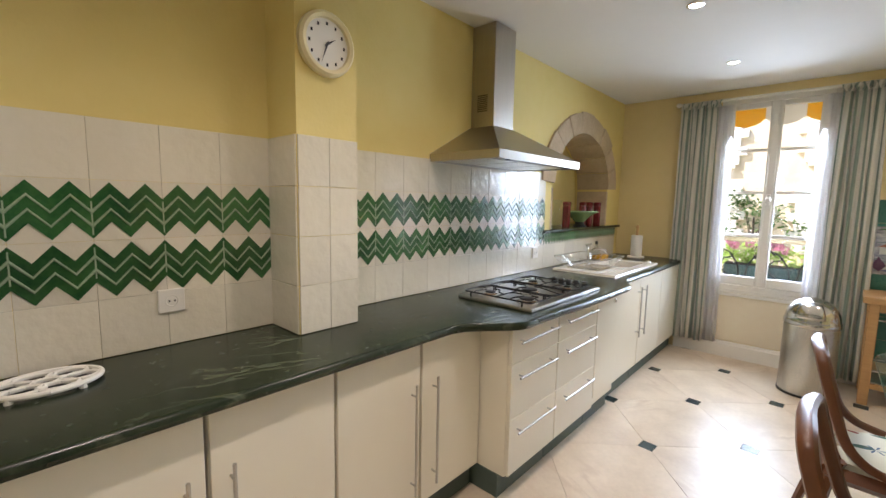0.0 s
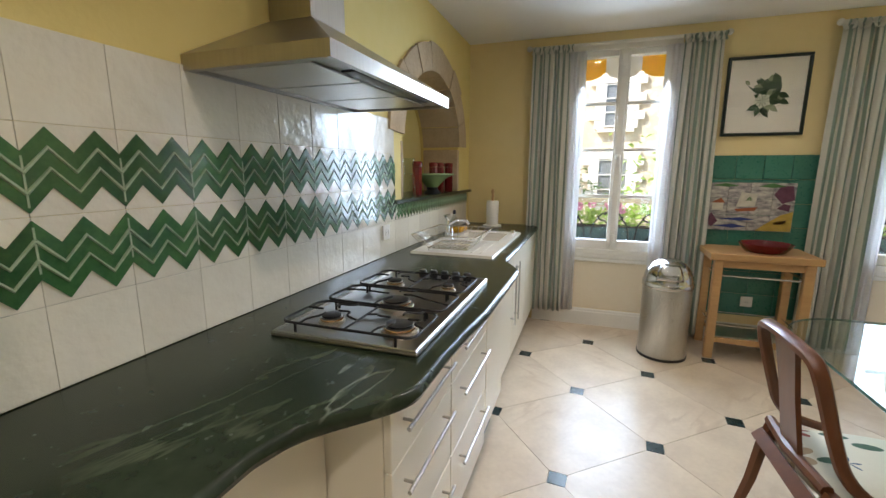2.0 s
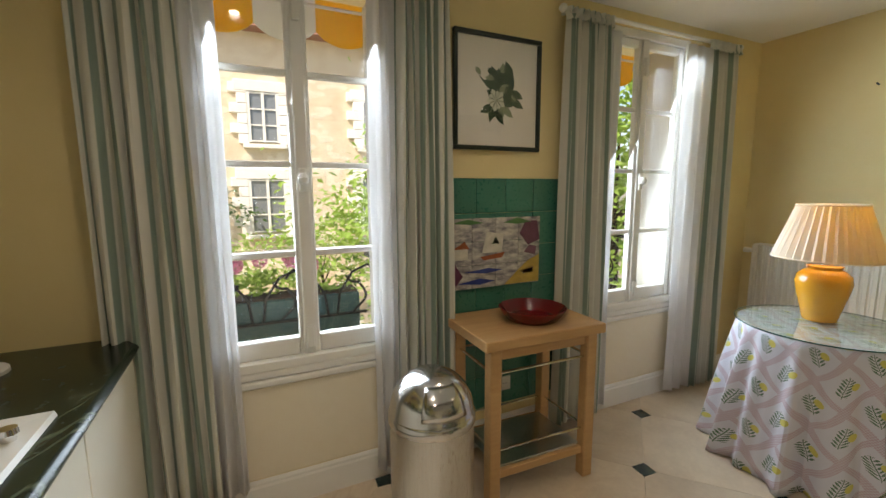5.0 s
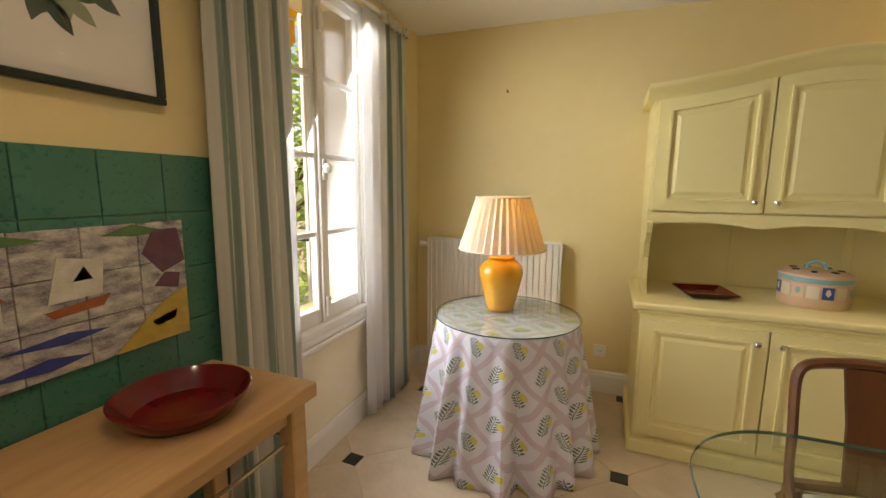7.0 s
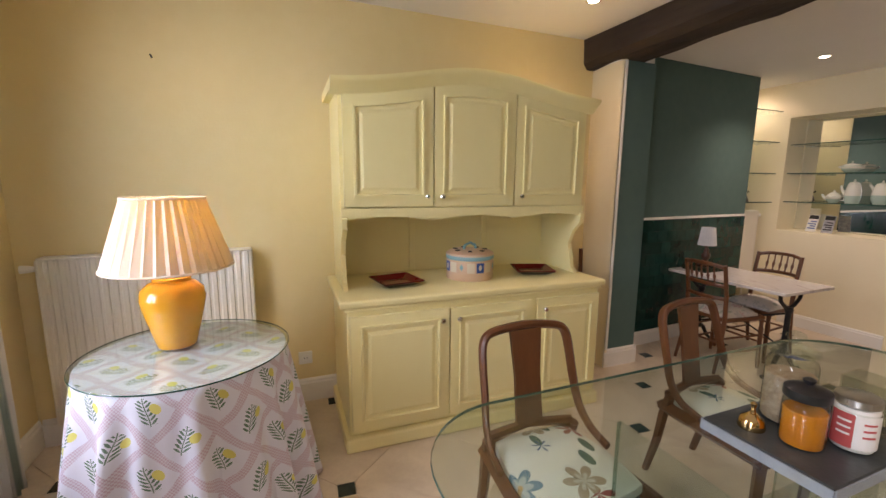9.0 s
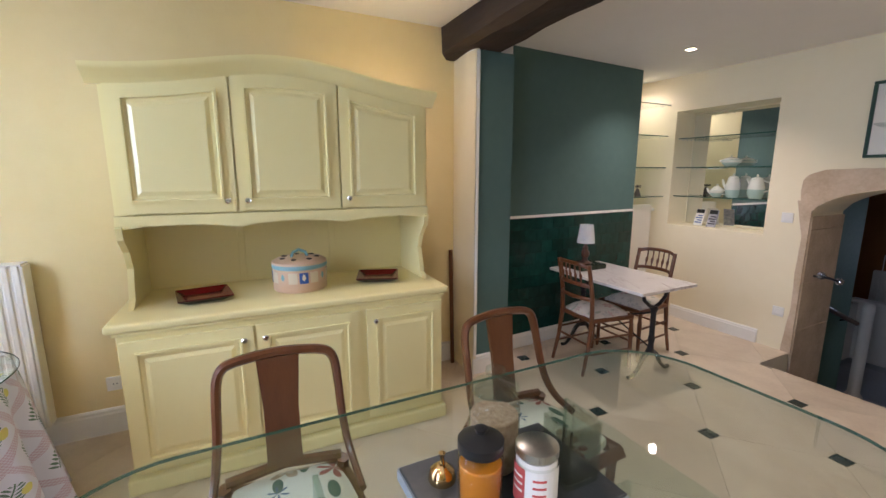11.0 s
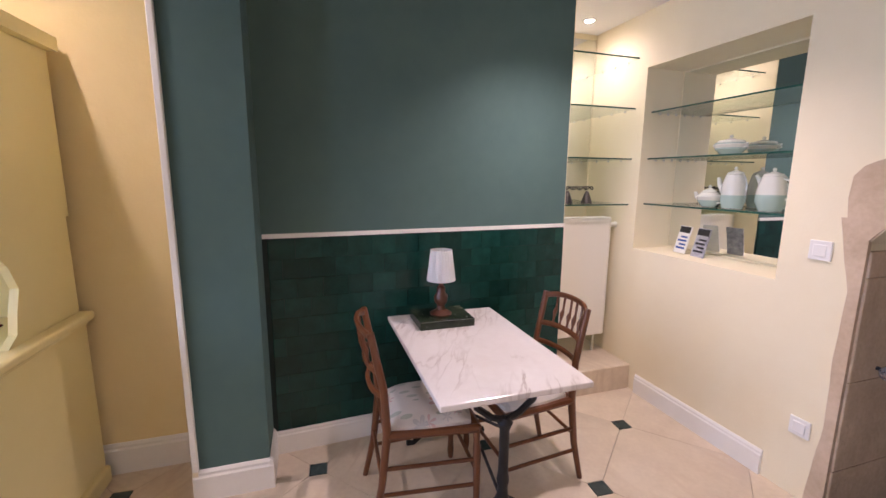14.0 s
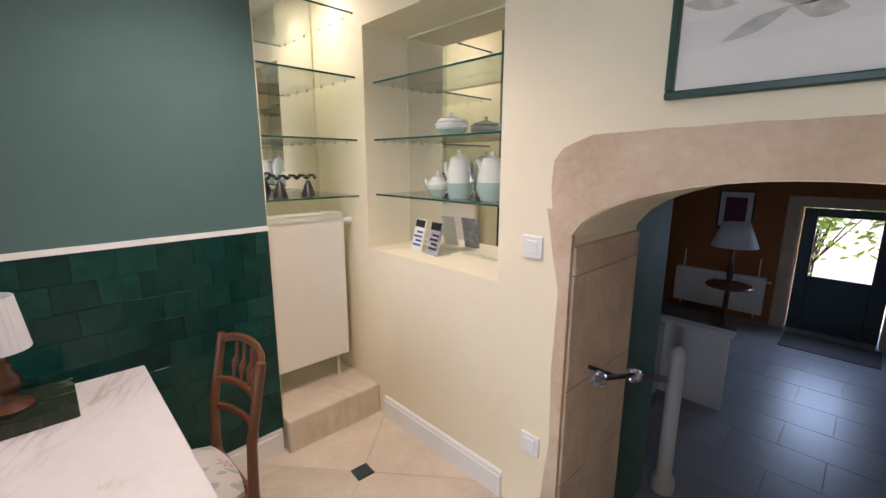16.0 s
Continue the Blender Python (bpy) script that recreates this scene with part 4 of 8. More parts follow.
def panel_door(name, parent, y0, y1, z0, z1, x, mat, top=None, knob=None):
    """A framed door with a raised field; top(y) gives a curved upper edge. Its face looks along -x."""
    n = 10 if top else 1
    f = lambda y: top(y) if top else z1
    us = [y0 + (y1 - y0) * k / n for k in range(n + 1)]
    bm = bmesh.new()
    prism(bm, [(y, z0) for y in (y0, y1)] + [(y, f(y)) for y in us[::-1]], "x", x, x + 0.02)
    d = part(name, bm, mat, parent)
    m = 0.062

    def ring(inset, lift):
        a, b = y0 + inset, y1 - inset
        vs = [a + (b - a) * k / n for k in range(n + 1)]
        return [(y, z0 + inset) for y in (a, b)] + [(y, f(y) - inset) for y in vs[::-1]], lift
    rs = [ring(0.002, 0.0), ring(m - 0.008, 0.0), ring(m + 0.004, 0.0), ring(m + 0.010, 0.0165), ring(m + 0.018, 0.0165), ring(m + 0.045, 0.004)]
    bm = bmesh.new()
    vr = []
    for (pts, lift) in rs[1:]:
        vr.append([bm.verts.new((x - 0.013 + lift, p, q)) for p, q in pts])
    k0 = len(vr[0])
    back = [bm.verts.new((x + 0.001, p, q)) for p, q in rs[1][0]]
    for a, b in zip([back] + vr, vr):
        for k in range(k0):
            bm.faces.new((a[k], a[(k + 1) % k0], b[(k + 1) % k0], b[k]))
    bm.faces.new(vr[-1])
    part("raised_panel", bm, mat, d)
    if knob:
        kb = lathe(bmesh.new(), [(0.006, 0), (0.006, 0.012), (0.014, 0.018), (0.015, 0.026), (0.009, 0.032)], 14)
        bmesh.ops.rotate(kb, verts=kb.verts, matrix=Matrix.Rotation(radians(-90), 3, "Y"))
        part("knob", kb, M_CHROME, d, "round chrome knob", True, (x - 0.001, knob[0], knob[1]))
    return d


dr = thing("dresser", (2.30, 2.497, 0), "pale yellow lacquered dresser with an arched cornice and panelled doors", "dresser", "", -1.8)
HW = 0.84
crown = lambda y: 1.975 + 0.118 * math.exp(-(y / 0.53) ** 2)
part("plinth", B((-0.205, -HW - 0.002, 0), (0.50, HW + 0.005, 0.085), 0.012, 2), M_DRESSER, dr)
part("base_body", B((-0.167, -HW + 0.02, 0.0855), (0.50, HW - 0.02, 0.82), 0.004), M_DRESSER, dr)
part("counter", B((-0.192, -HW - 0.02, 0.8205), (0.50, HW + 0.02, 0.862), 0.014, 3), M_DRESSER, dr)
part("counter_moulding", B((-0.180, -HW + 0.005, 0.80), (0.49, HW - 0.005, 0.82), 0.008, 2), M_DRESSER, dr)
for a, b, kn in ((0.245, 0.805, (0.29, 0.71)), (-0.30, 0.235, (0.19, 0.71)), (-0.81, -0.345, (-0.39, 0.71))):
    panel_door("door", dr, a, b, 0.115, 0.775, -0.190, M_DRESSER, None, kn)
part("back_board", B((0.47, -HW + 0.04, 0.8625), (0.50, HW - 0.04, 1.30), 0.002), M_DRESSER, dr)
for y in (-0.28, 0.28):
    part("back_batten", B((0.462, y - 0.02, 0.8625), (0.4695, y + 0.02, 1.29), 0.002), M_DRESSER, dr)
us = [-HW + 0.03 + (2 * HW - 0.06) * k / 24 for k in range(25)]
bm = bmesh.new()
prism(bm, [(us[0], 1.29), (us[-1], 1.29)] + [(y, crown(y) - 0.02) for y in us[::-1]], "x", 0.045, 0.50)
part("upper_body", bm, M_DRESSER, dr)
wave = lambda y: 1.255 + 0.032 * abs(math.sin((y + HW) / (2 * HW) * 3 * math.pi)) ** 0.7
bm = bmesh.new()
us2 = [-HW + 0.03 + (2 * HW - 0.06) * k / 48 for k in range(49)]
prism(bm, [(y, wave(y)) for y in us2] + [(us2[-1], 1.335), (us2[0], 1.335)], "x", 0.020, 0.044)
part("valance", bm, M_DRESSER, dr, "wavy cut valance")
for s in (-1, 1):
    bm = bmesh.new()
    pts = [(0.05, 1.30), (0.0, 1.28), (0.015, 1.22), (0.09, 1.15), (0.13, 1.06), (0.10, 0.97), (0.085, 0.90), (0.03, 0.863), (0.47, 0.863), (0.47, 1.30)]
    prism(bm, pts, "y", s * (HW - 0.06), s * (HW - 0.032))
    part("scroll_side", bm, M_DRESSER, dr, "scroll-cut side bracket")
for a, b, kn in ((0.275, 0.79, (0.315, 1.40)), (-0.265, 0.265, (0.22, 1.40)), (-0.79, -0.275, (-0.315, 1.40))):
    panel_door("door", dr, a, b, 1.345, 1.9, 0.022, M_DRESSER, lambda y: crown(y) - 0.045, kn)
bm = bmesh.new()
pr = [(0.03, -0.045), (0.02, -0.03), (0.012, -0.022), (-0.012, -0.002), (-0.03, 0.008), (-0.042, 0.024), (-0.042, 0.036), (0.50, 0.036), (0.50, -0.018), (0.046, -0.018), (0.046, -0.045)]
rings = []
for k in range(41):
    y = -HW - 0.012 + (2 * HW + 0.024) * k / 40
    rings.append([bm.verts.new((p, y, crown(y) + q)) for p, q in pr])
for a, b in zip(rings, rings[1:]):
    for i in range(len(pr)):
        q = (i + 1) % len(pr)
        bm.faces.new((a[i], a[q], b[q], b[i]))
bm.faces.new(rings[0])
bm.faces.new(rings[-1][::-1])
part("cornice", bm, M_DRESSER, dr, "", True)

# things on the dresser
M_LACQ = material("dark_lacquer", (0.02, 0.012, 0.012), 0.25)


def plate(at, turn):
    t = thing("square_plate", at, "square red lacquer plate with a black underside, on the dresser", "plate", "red plates on the dresser", turn)
    for nm, mat, z, w in (("underside", M_LACQ, 0.0, 0.0), ("dish", M_RED, 0.004, -0.004)):
        bm = bmesh.new()
        a = [(-0.09, -0.09), (0.09, -0.09), (0.09, 0.09), (-0.09, 0.09)]
        v = [[bm.verts.new((x * q, y * q, zz + z)) for x, y in a] for q, zz in ((0.9, 0.0), (1.45 + w, 0.028), (1.45 + w, 0.031), (0.92, 0.006))]
        for p, q in zip(v, v[1:]):
            for k in range(4):
                bm.faces.new((p[k], p[(k + 1) % 4], q[(k + 1) % 4], q[k]))
        bm.faces.new(v[0]); bm.faces.new(v[-1])
        part(nm, bm, mat, t)
    return t


plate((2.44, 2.97, 0.863), 8)
plate((2.44, 1.98, 0.863), -20)
t = thing("cake_tin", (2.46, 2.46, 0.863), "round painted cake tin with blue and peach squares", "tin")
M_PEACH = material("peach_enamel", (0.70, 0.48, 0.32), 0.35, second=(0.64, 0.42, 0.27), scale=8)
M_TURQ = material("turquoise_enamel", (0.20, 0.42, 0.45), 0.3)
M_BLUE = material("blue_enamel", (0.03, 0.09, 0.30), 0.35)
M_CRM = material("cream_enamel", (0.72, 0.62, 0.45), 0.35)
part("drum", lathe(bmesh.new(), [(0.15, 0), (0.154, 0.005), (0.154, 0.15), (0.15, 0.152)], 40), M_PEACH, t, "", True)
part("band", lathe(bmesh.new(), [(0.155, 0.132), (0.158, 0.135), (0.158, 0.152), (0.155, 0.156)], 40), M_TURQ, t, "turquoise rim", True)
for k in range(16):
    a = 2 * math.pi * k / 16
    bm = B((0.1535, -0.025, 0.055), (0.1555, 0.025, 0.118))
    bmesh.ops.rotate(bm, verts=bm.verts, matrix=Matrix.Rotation(a, 3, "Z"))
    sq = part("painted_square", bm, (M_BLUE, M_CRM, M_PEACH, M_CRM)[k % 4], t)
    if k % 2 == 0:
        bm = prism(bmesh.new(), [(0, 0.068), (0.012, 0.085), (0.007, 0.103), (0, 0.11), (-0.007, 0.103), (-0.012, 0.085)], "x", 0.1556, 0.1566)
        bmesh.ops.rotate(bm, verts=bm.verts, matrix=Matrix.Rotation(a, 3, "Z"))
        part("painted_leaf", bm, M_CRM if k % 4 == 0 else M_TURQ, sq)
lid = part("lid", lathe(bmesh.new(), [(0.157, 0.157), (0.155, 0.168), (0.13, 0.182), (0.04, 0.19)], 40), M_PEACH, t, "", True)
part("loop", tube(bmesh.new(), [(0, -0.045, 0.188), (0, -0.035, 0.215), (0, 0, 0.23), (0, 0.035, 0.215), (0, 0.045, 0.188)], 0.009, 8), M_TURQ, lid, "turquoise loop", True)
for k in range(7):
    a = 2 * math.pi * k / 7
    bm = B((0.085, -0.012, 0.1825), (0.115, 0.012, 0.1905), 0.003)
    bmesh.ops.rotate(bm, verts=bm.verts, matrix=Matrix.Rotation(a, 3, "Z"))
    part("painted_mark", bm, M_IRON, lid)
t = thing("broom_handle", (2.79, 1.262, 0), "plain brown wooden pole leaning in the corner", "pole")
part("stick", tube(bmesh.new(), [(-0.04, 0.0, 0), (0.0, 0.0, 0.94)], 0.016, 10), M_MAHOG, t, "", True)
t = thing("wall_nail", (EAST, 4.22, 2.14), "small bare nail in the yellow wall", "nail")
part("nail", tube(bmesh.new(), [(0, 0, 0), (-0.03, 0, 0.006)], 0.005, 8), M_IRON, t)

# ---- radiators ----


def radiator(at, turn, length, height, label, flutes=True, end=1):
    t = thing("radiator", at, label, "radiator", "", turn)
    bm = bmesh.new()
    n = int(length / 0.042)
    pts = [(0.02, -length / 2)]
    for k in range(n):
        y0 = -length / 2 + length * k / n
        d = length / n
        pts += [(0.06, y0 + d * 0.15), (0.06, y0 + d * 0.6), (0.05, y0 + d * 0.72), (0.05, y0 + d * 0.95)] if flutes else [(0.06, y0 + d * 0.1)]
    pts += [(0.06, length / 2 - 0.004), (0.02, length / 2)]
    prism(bm, pts, "z", 0.02, height)
    part("panel", bm, M_RAD, t)
    part("top_grille", B((-0.03, -length / 2, height + 0.001), (0.062, length / 2, height + 0.012), 0.003), M_RAD, t)
    for s in (-1, 1):
        part("side_cover", B((-0.03, s * length / 2 - 0.006, 0.02), (0.064, s * length / 2 + 0.006, height), 0.003), M_RAD, t)
        part("bracket", B((-0.04, s * length * 0.35 - 0.015, 0.1), (0.021, s * length * 0.35 + 0.015, height - 0.1)), M_RAD, t)
        part("pipe", tube(bmesh.new(), [(0.0, s * length * 0.42, 0.03), (0.0, s * length * 0.42, -0.06), (0.0, s * length * 0.42, -at[2])], 0.009, 8), M_RAD, t, "", True)
    v = tube(bmesh.new(), [(0.03, end * (length / 2 + q), height - 0.045) for q in (0, 0.04, 0.075)], 0.02, 12, [0.5, 0.9, 1.1])
    part("valve", v, M_PLASTIC, t, "white thermostat valve", True)
    return t


radiator((2.775, 4.29, 0.14), 180, 1.0, 0.93, "white ribbed panel radiator below the bare wall", True, -1)
radiator((3.08, -1.15, 0.31), 180, 0.46, 0.88, "white flat panel radiator in the shelf recess", False)
structure("recess_step", B((2.79, SOUTH + 0.001, -0.01), (3.40, -0.882, 0.178), 0.006), M_FLOOR, "travertine step in the recess", "step")

# ---- round table with floral cloth ----


def floral(name, base, band, leaf, lemon, size):
    """Printed cloth: a lattice of wavy bands with a leafy sprig and a yellow fruit in each field, along the mesh's uv."""
    m = bpy.data.materials.new(name)
    m.use_nodes = True
    n, l = m.node_tree.nodes, m.node_tree.links
    b = n["Principled BSDF"]
    b.inputs["Roughness"].default_value = 0.85

    def op(o, x, y=None, z=None):
        q = n.new("ShaderNodeMath")
        q.operation = o
        for k, v in enumerate((x, y, z)):
            if v is None:
                continue
            if isinstance(v, (int, float)):
                q.inputs[k].default_value = v
            else:
                l.new(v, q.inputs[k])
        return q.outputs[0]

    def mixc(f, a, c):
        q = n.new("ShaderNodeMix")
        q.data_type = "RGBA"
        l.new(f, q.inputs["Factor"])
        for s, v in (("A", a), ("B", c)):
            if isinstance(v, tuple):
                q.inputs[s].default_value = (*v, 1)
            else:
                l.new(v, q.inputs[s])
        return q.outputs["Result"]
    uv, sep = n.new("ShaderNodeUVMap"), n.new("ShaderNodeSeparateXYZ")
    l.new(uv.outputs[0], sep.inputs[0])
    u, v = op("MULTIPLY", sep.outputs[0], 1 / size), op("MULTIPLY", sep.outputs[1], 1 / size)
    wob = op("MULTIPLY", op("SINE", op("MULTIPLY", v, 6.283)), 0.06)
    p, q = op("FRACT", op("ADD", op("ADD", u, v), wob)), op("FRACT", op("SUBTRACT", op("ADD", u, wob), v))
    near = lambda f, w: op("LESS_THAN", op("ABSOLUTE", op("SUBTRACT", f, 0.5)), w)
    bands = op("MAXIMUM", op("GREATER_THAN", op("ABSOLUTE", op("SUBTRACT", p, 0.5)), 0.41), op("GREATER_THAN", op("ABSOLUTE", op("SUBTRACT", q, 0.5)), 0.41))
    dot = n.new("ShaderNodeTexChecker")
    dot.inputs["Scale"].default_value = 160
    l.new(uv.outputs[0], dot.inputs[0])
    speck = op("MULTIPLY", bands, op("MULTIPLY_ADD", dot.outputs["Fac"], 0.55, 0.30))
    cx, cy = op("SUBTRACT", p, 0.5), op("SUBTRACT", q, 0.5)
    r = op("SQRT", op("ADD", op("MULTIPLY", cx, cx), op("MULTIPLY", cy, cy)))
    ang = op("ARCTAN2", cx, cy)
    # a sprig: a stem with pairs of slanting leaflets
    sa, sb = op("ABSOLUTE", op("MULTIPLY", op("ADD", cx, cy), 0.5)), op("MULTIPLY", op("SUBTRACT", cx, cy), 0.5)
    no = n.new("ShaderNodeTexNoise")
    no.inputs["Scale"].default_value = 14
    l.new(uv.outputs[0], no.inputs[0])
    slant = op("FRACT", op("DIVIDE", op("ADD", op("SUBTRACT", sb, op("MULTIPLY", sa, 0.75)), op("MULTIPLY", no.outputs[0], 0.06)), 0.064))
    far = op("DIVIDE", op("SUBTRACT", sa, 0.068), 0.058)
    wide = op("MULTIPLY", op("SUBTRACT", 1.0, op("MULTIPLY", far, far)), 0.32)
    leaflets = op("LESS_THAN", op("ABSOLUTE", op("SUBTRACT", slant, 0.5)), wide)
    stem = op("LESS_THAN", sa, 0.008)
    sprig = op("MULTIPLY", op("MAXIMUM", leaflets, stem), op("LESS_THAN", op("ADD", op("MULTIPLY", sa, 0.6), op("ABSOLUTE", sb)), op("MULTIPLY_ADD", no.outputs[0], 0.14, 0.15)))
    lx, ly = op("SUBTRACT", p, 0.68), op("SUBTRACT", q, 0.60)
    lem = op("LESS_THAN", op("SQRT", op("ADD", op("MULTIPLY", lx, lx), op("MULTIPLY", ly, ly))), op("MULTIPLY_ADD", no.outputs[0], 0.10, 0.06))
    c = mixc(speck, base, band)
    c = mixc(sprig, c, leaf)
    c = mixc(lem, c, lemon)
    l.new(c, b.inputs["Base Color"])
    return m


M_CLOTH = floral("lemon_print_cloth", (0.69, 0.69, 0.76), (0.54, 0.38, 0.44), (0.12, 0.20, 0.14), (0.66, 0.60, 0.16), 0.235)
TX, TY = 1.99, 4.02
t = thing("round_table", (TX, TY, 0), "round occasional table hidden under a printed cloth", "table")
part("tabletop", lathe(bmesh.new(), [(0.375, 0.735), (0.375, 0.752)], 40), M_BEECH, t, "", True)
part("column", lathe(bmesh.new(), [(0.15, 0), (0.15, 0.03), (0.04, 0.06), (0.04, 0.734)], 20), M_BEECH, t, "", True)
cl = thing("tablecloth", (TX, TY, 0), "floor-length white tablecloth printed with lilac lattice and lemons", "tablecloth")
bm = bmesh.new()
uvl = bm.loops.layers.uv.new("UVMap")
nu, nv = 180, 16
grid = []
rnd = random.Random(3)
ph = [rnd.uniform(0, 6.28) for _ in range(4)]
for j in range(nv + 1):
    v = j / nv
    row = []
    for i in range(nu):
        a = 2 * math.pi * i / nu
        fold = 0.55 * math.sin(17 * a + ph[0]) + 0.35 * math.sin(11 * a + ph[1]) + 0.25 * math.sin(26 * a + ph[2])
        r = 0.388 + 0.105 * v + 0.066 * v ** 0.7 * fold
        row.append(bm.verts.new((r * math.cos(a), r * math.sin(a), 0.757 - 0.752 * v + (0.008 * math.sin(5 * a) * v if j < nv else 0.002))))
    grid.append(row)
for j in range(nv):
    for i in range(nu):
        q = (i + 1) % nu
        f = bm.faces.new((grid[j][i], grid[j + 1][i], grid[j + 1][q], grid[j][q]))
        for lp, (ii, jj) in zip(f.loops, ((i, j), (i, j + 1), (i + 1, j + 1), (i + 1, j))):
            lp[uvl].uv = (ii / nu * 2.75, 1 - jj / nv * 0.76)
sk = part("skirt", bm, M_CLOTH, cl, "", True)
sk.modifiers.new("thickness", "SOLIDIFY").thickness = 0.003
bm = bmesh.new()
uvl = bm.loops.layers.uv.new("UVMap")
vs = [bm.verts.new((0.389 * math.cos(2 * math.pi * k / 60), 0.389 * math.sin(2 * math.pi * k / 60), 0.7575)) for k in range(60)]
f = bm.faces.new(vs)
for lp in f.loops:
    lp[uvl].uv = (lp.vert.co.x * 1.0 + 2, lp.vert.co.y * 1.0 + 2)
ctop = part("cloth_top", bm, M_CLOTH, cl)
ctop.modifiers.new("thickness", "SOLIDIFY").thickness = 0.003
gl = thing("glass_disc", (TX, TY, 0.7605), "round clear glass sheet lying on the printed tablecloth", "glass sheet")
part("sheet", lathe(bmesh.new(), [(0.40, 0.0), (0.402, 0.004), (0.40, 0.008)], 64), M_TABLE_GLASS, gl, "", True)
part("rim", lathe(bmesh.new(), [(0.4025, 0.001), (0.404, 0.004), (0.4025, 0.007), (0.4022, 0.004), (0.4025, 0.001)], 64, close=False), M_EDGE, gl, "dark green glass edge", True)

# table lamp with a pleated shade
LX, LY = 2.065, 4.075
t = thing("table_lamp", (LX, LY, 0.769), "yellow ceramic table lamp with a cream pleated shade", "lamp")
part("base", lathe(bmesh.new(), [(0.072, 0), (0.078, 0.006), (0.098, 0.09), (0.118, 0.17), (0.126, 0.215), (0.119, 0.255), (0.09, 0.282), (0.074, 0.290), (0.076, 0.302), (0.080, 0.306), (0.070, 0.312)], 40), M_YCER, t, "", True)
M_SHADE = bpy.data.materials.new("pleated_cream_cloth")
M_SHADE.use_nodes = True
n, l = M_SHADE.node_tree.nodes, M_SHADE.node_tree.links
n["Principled BSDF"].inputs["Base Color"].default_value = (0.82, 0.78, 0.69, 1)
n["Principled BSDF"].inputs["Roughness"].default_value = 0.85
tl, ms = n.new("ShaderNodeBsdfTranslucent"), n.new("ShaderNodeMixShader")
tl.inputs[0].default_value = (0.80, 0.62, 0.22, 1)
ms.inputs[0].default_value = 0.42
l.new(n["Principled BSDF"].outputs[0], ms.inputs[1]); l.new(tl.outputs[0], ms.inputs[2]); l.new(ms.outputs[0], n["Material Output"].inputs[0])


def pleated(r0, r1, z0, z1, pleats, depth):
    bm = bmesh.new()
    a = []
    for r, z in ((r0, z0), (r1, z1)):
        a.append([bm.verts.new(((r - (depth if k % 2 else 0)) * math.cos(math.pi * (k + 0.35 * (k % 2)) / pleats), (r - (depth if k % 2 else 0)) * math.sin(math.pi * (k + 0.35 * (k % 2)) / pleats), z)) for k in range(2 * pleats)])
    for k in range(2 * pleats):
        q = (k + 1) % (2 * pleats)
        bm.faces.new((a[0][k], a[0][q], a[1][q], a[1][k]))
    return bm


sh = part("shade", pleated(0.246, 0.152, 0.352, 0.642, 34, 0.012), M_SHADE, t, "pleated cream cloth shade")
sh.modifiers.new("thickness", "SOLIDIFY").thickness = 0.0015
for r, z in ((0.244, 0.352), (0.151, 0.642)):
    part("shade_rim", tube(bmesh.new(), [(r * math.cos(2 * math.pi * k / 48), r * math.sin(2 * math.pi * k / 48), z) for k in range(49)], 0.005, 6), M_SHADE, sh)
part("fitting", lathe(bmesh.new(), [(0.016, 0.313), (0.016, 0.40), (0.02, 0.41)], 12), M_CHROME, t, "", True)
part("bulb", lathe(bmesh.new(), [(0.012, 0.411), (0.03, 0.45), (0.03, 0.47), (0.008, 0.495)], 16), glow("warm_bulb", (1, 0.72, 0.38), 3), t, "glowing bulb", True)
part("shade_spider", tube(bmesh.new(), [(-0.15, 0, 0.638), (0, 0, 0.50), (0.15, 0, 0.638)], 0.003, 6), M_CHROME, t)
lamp = new("lamp_glow", bpy.data.lights.new("lamp_glow", "POINT"))
lamp.data.energy, lamp.data.color, lamp.data.shadow_soft_size = 2.0, (1, 0.74, 0.34), 0.03
lamp.location = (LX, LY, 0.769 + 0.53)

# ---- dining table and chairs ----


def rounded(x0, x1, y0, y1, r, n=10):
    pts = []
    for cx, cy, a in ((x1 - r, y0 + r, -90), (x1 - r, y1 - r, 0), (x0 + r, y1 - r, 90), (x0 + r, y0 + r, 180)):
        pts += [(cx + r * math.cos(radians(a + 90 * k / n)), cy + r * math.sin(radians(a + 90 * k / n))) for k in range(n + 1)]
    return pts


DX, DY = 0.635, 2.20
t = thing("dining_table", (DX, DY, 0), "large clear glass dining table with rounded corners on glass legs", "table")
part("tabletop", prism(bmesh.new(), rounded(-0.54, 0.54, -1.11, 1.11, 0.32), "z", 0.725, 0.74), M_TABLE_GLASS, t, "clear green-tinted glass top")
outl = rounded(-0.541, 0.541, -1.111, 1.111, 0.321)
bm = bmesh.new()
a = [[bm.verts.new((p[0] * q, p[1] * q, z)) for p in outl] for z, q in ((0.727, 1.0), (0.7325, 1.002), (0.738, 1.0), (0.7325, 0.9995))]
for k in range(len(outl)):
    q = (k + 1) % len(outl)
    for i in range(4):
        bm.faces.new((a[i][k], a[i][q], a[(i + 1) % 4][q], a[(i + 1) % 4][k]))
part("polished_edge", bm, M_EDGE_T, t, "dark green polished glass edge")
for y in (-0.45, 0.45):
    part("glass_leg", B((-0.30, y - 0.008, 0), (0.30, y + 0.008, 0.7245)), M_TABLE_GLASS, t)
    for e in (-1, 1):
        part("leg_edge", B((e * 0.3005, y - 0.008, 0), (e * 0.302, y + 0.008, 0.724)), M_PALE_EDGE, t, "pale polished glass edge")
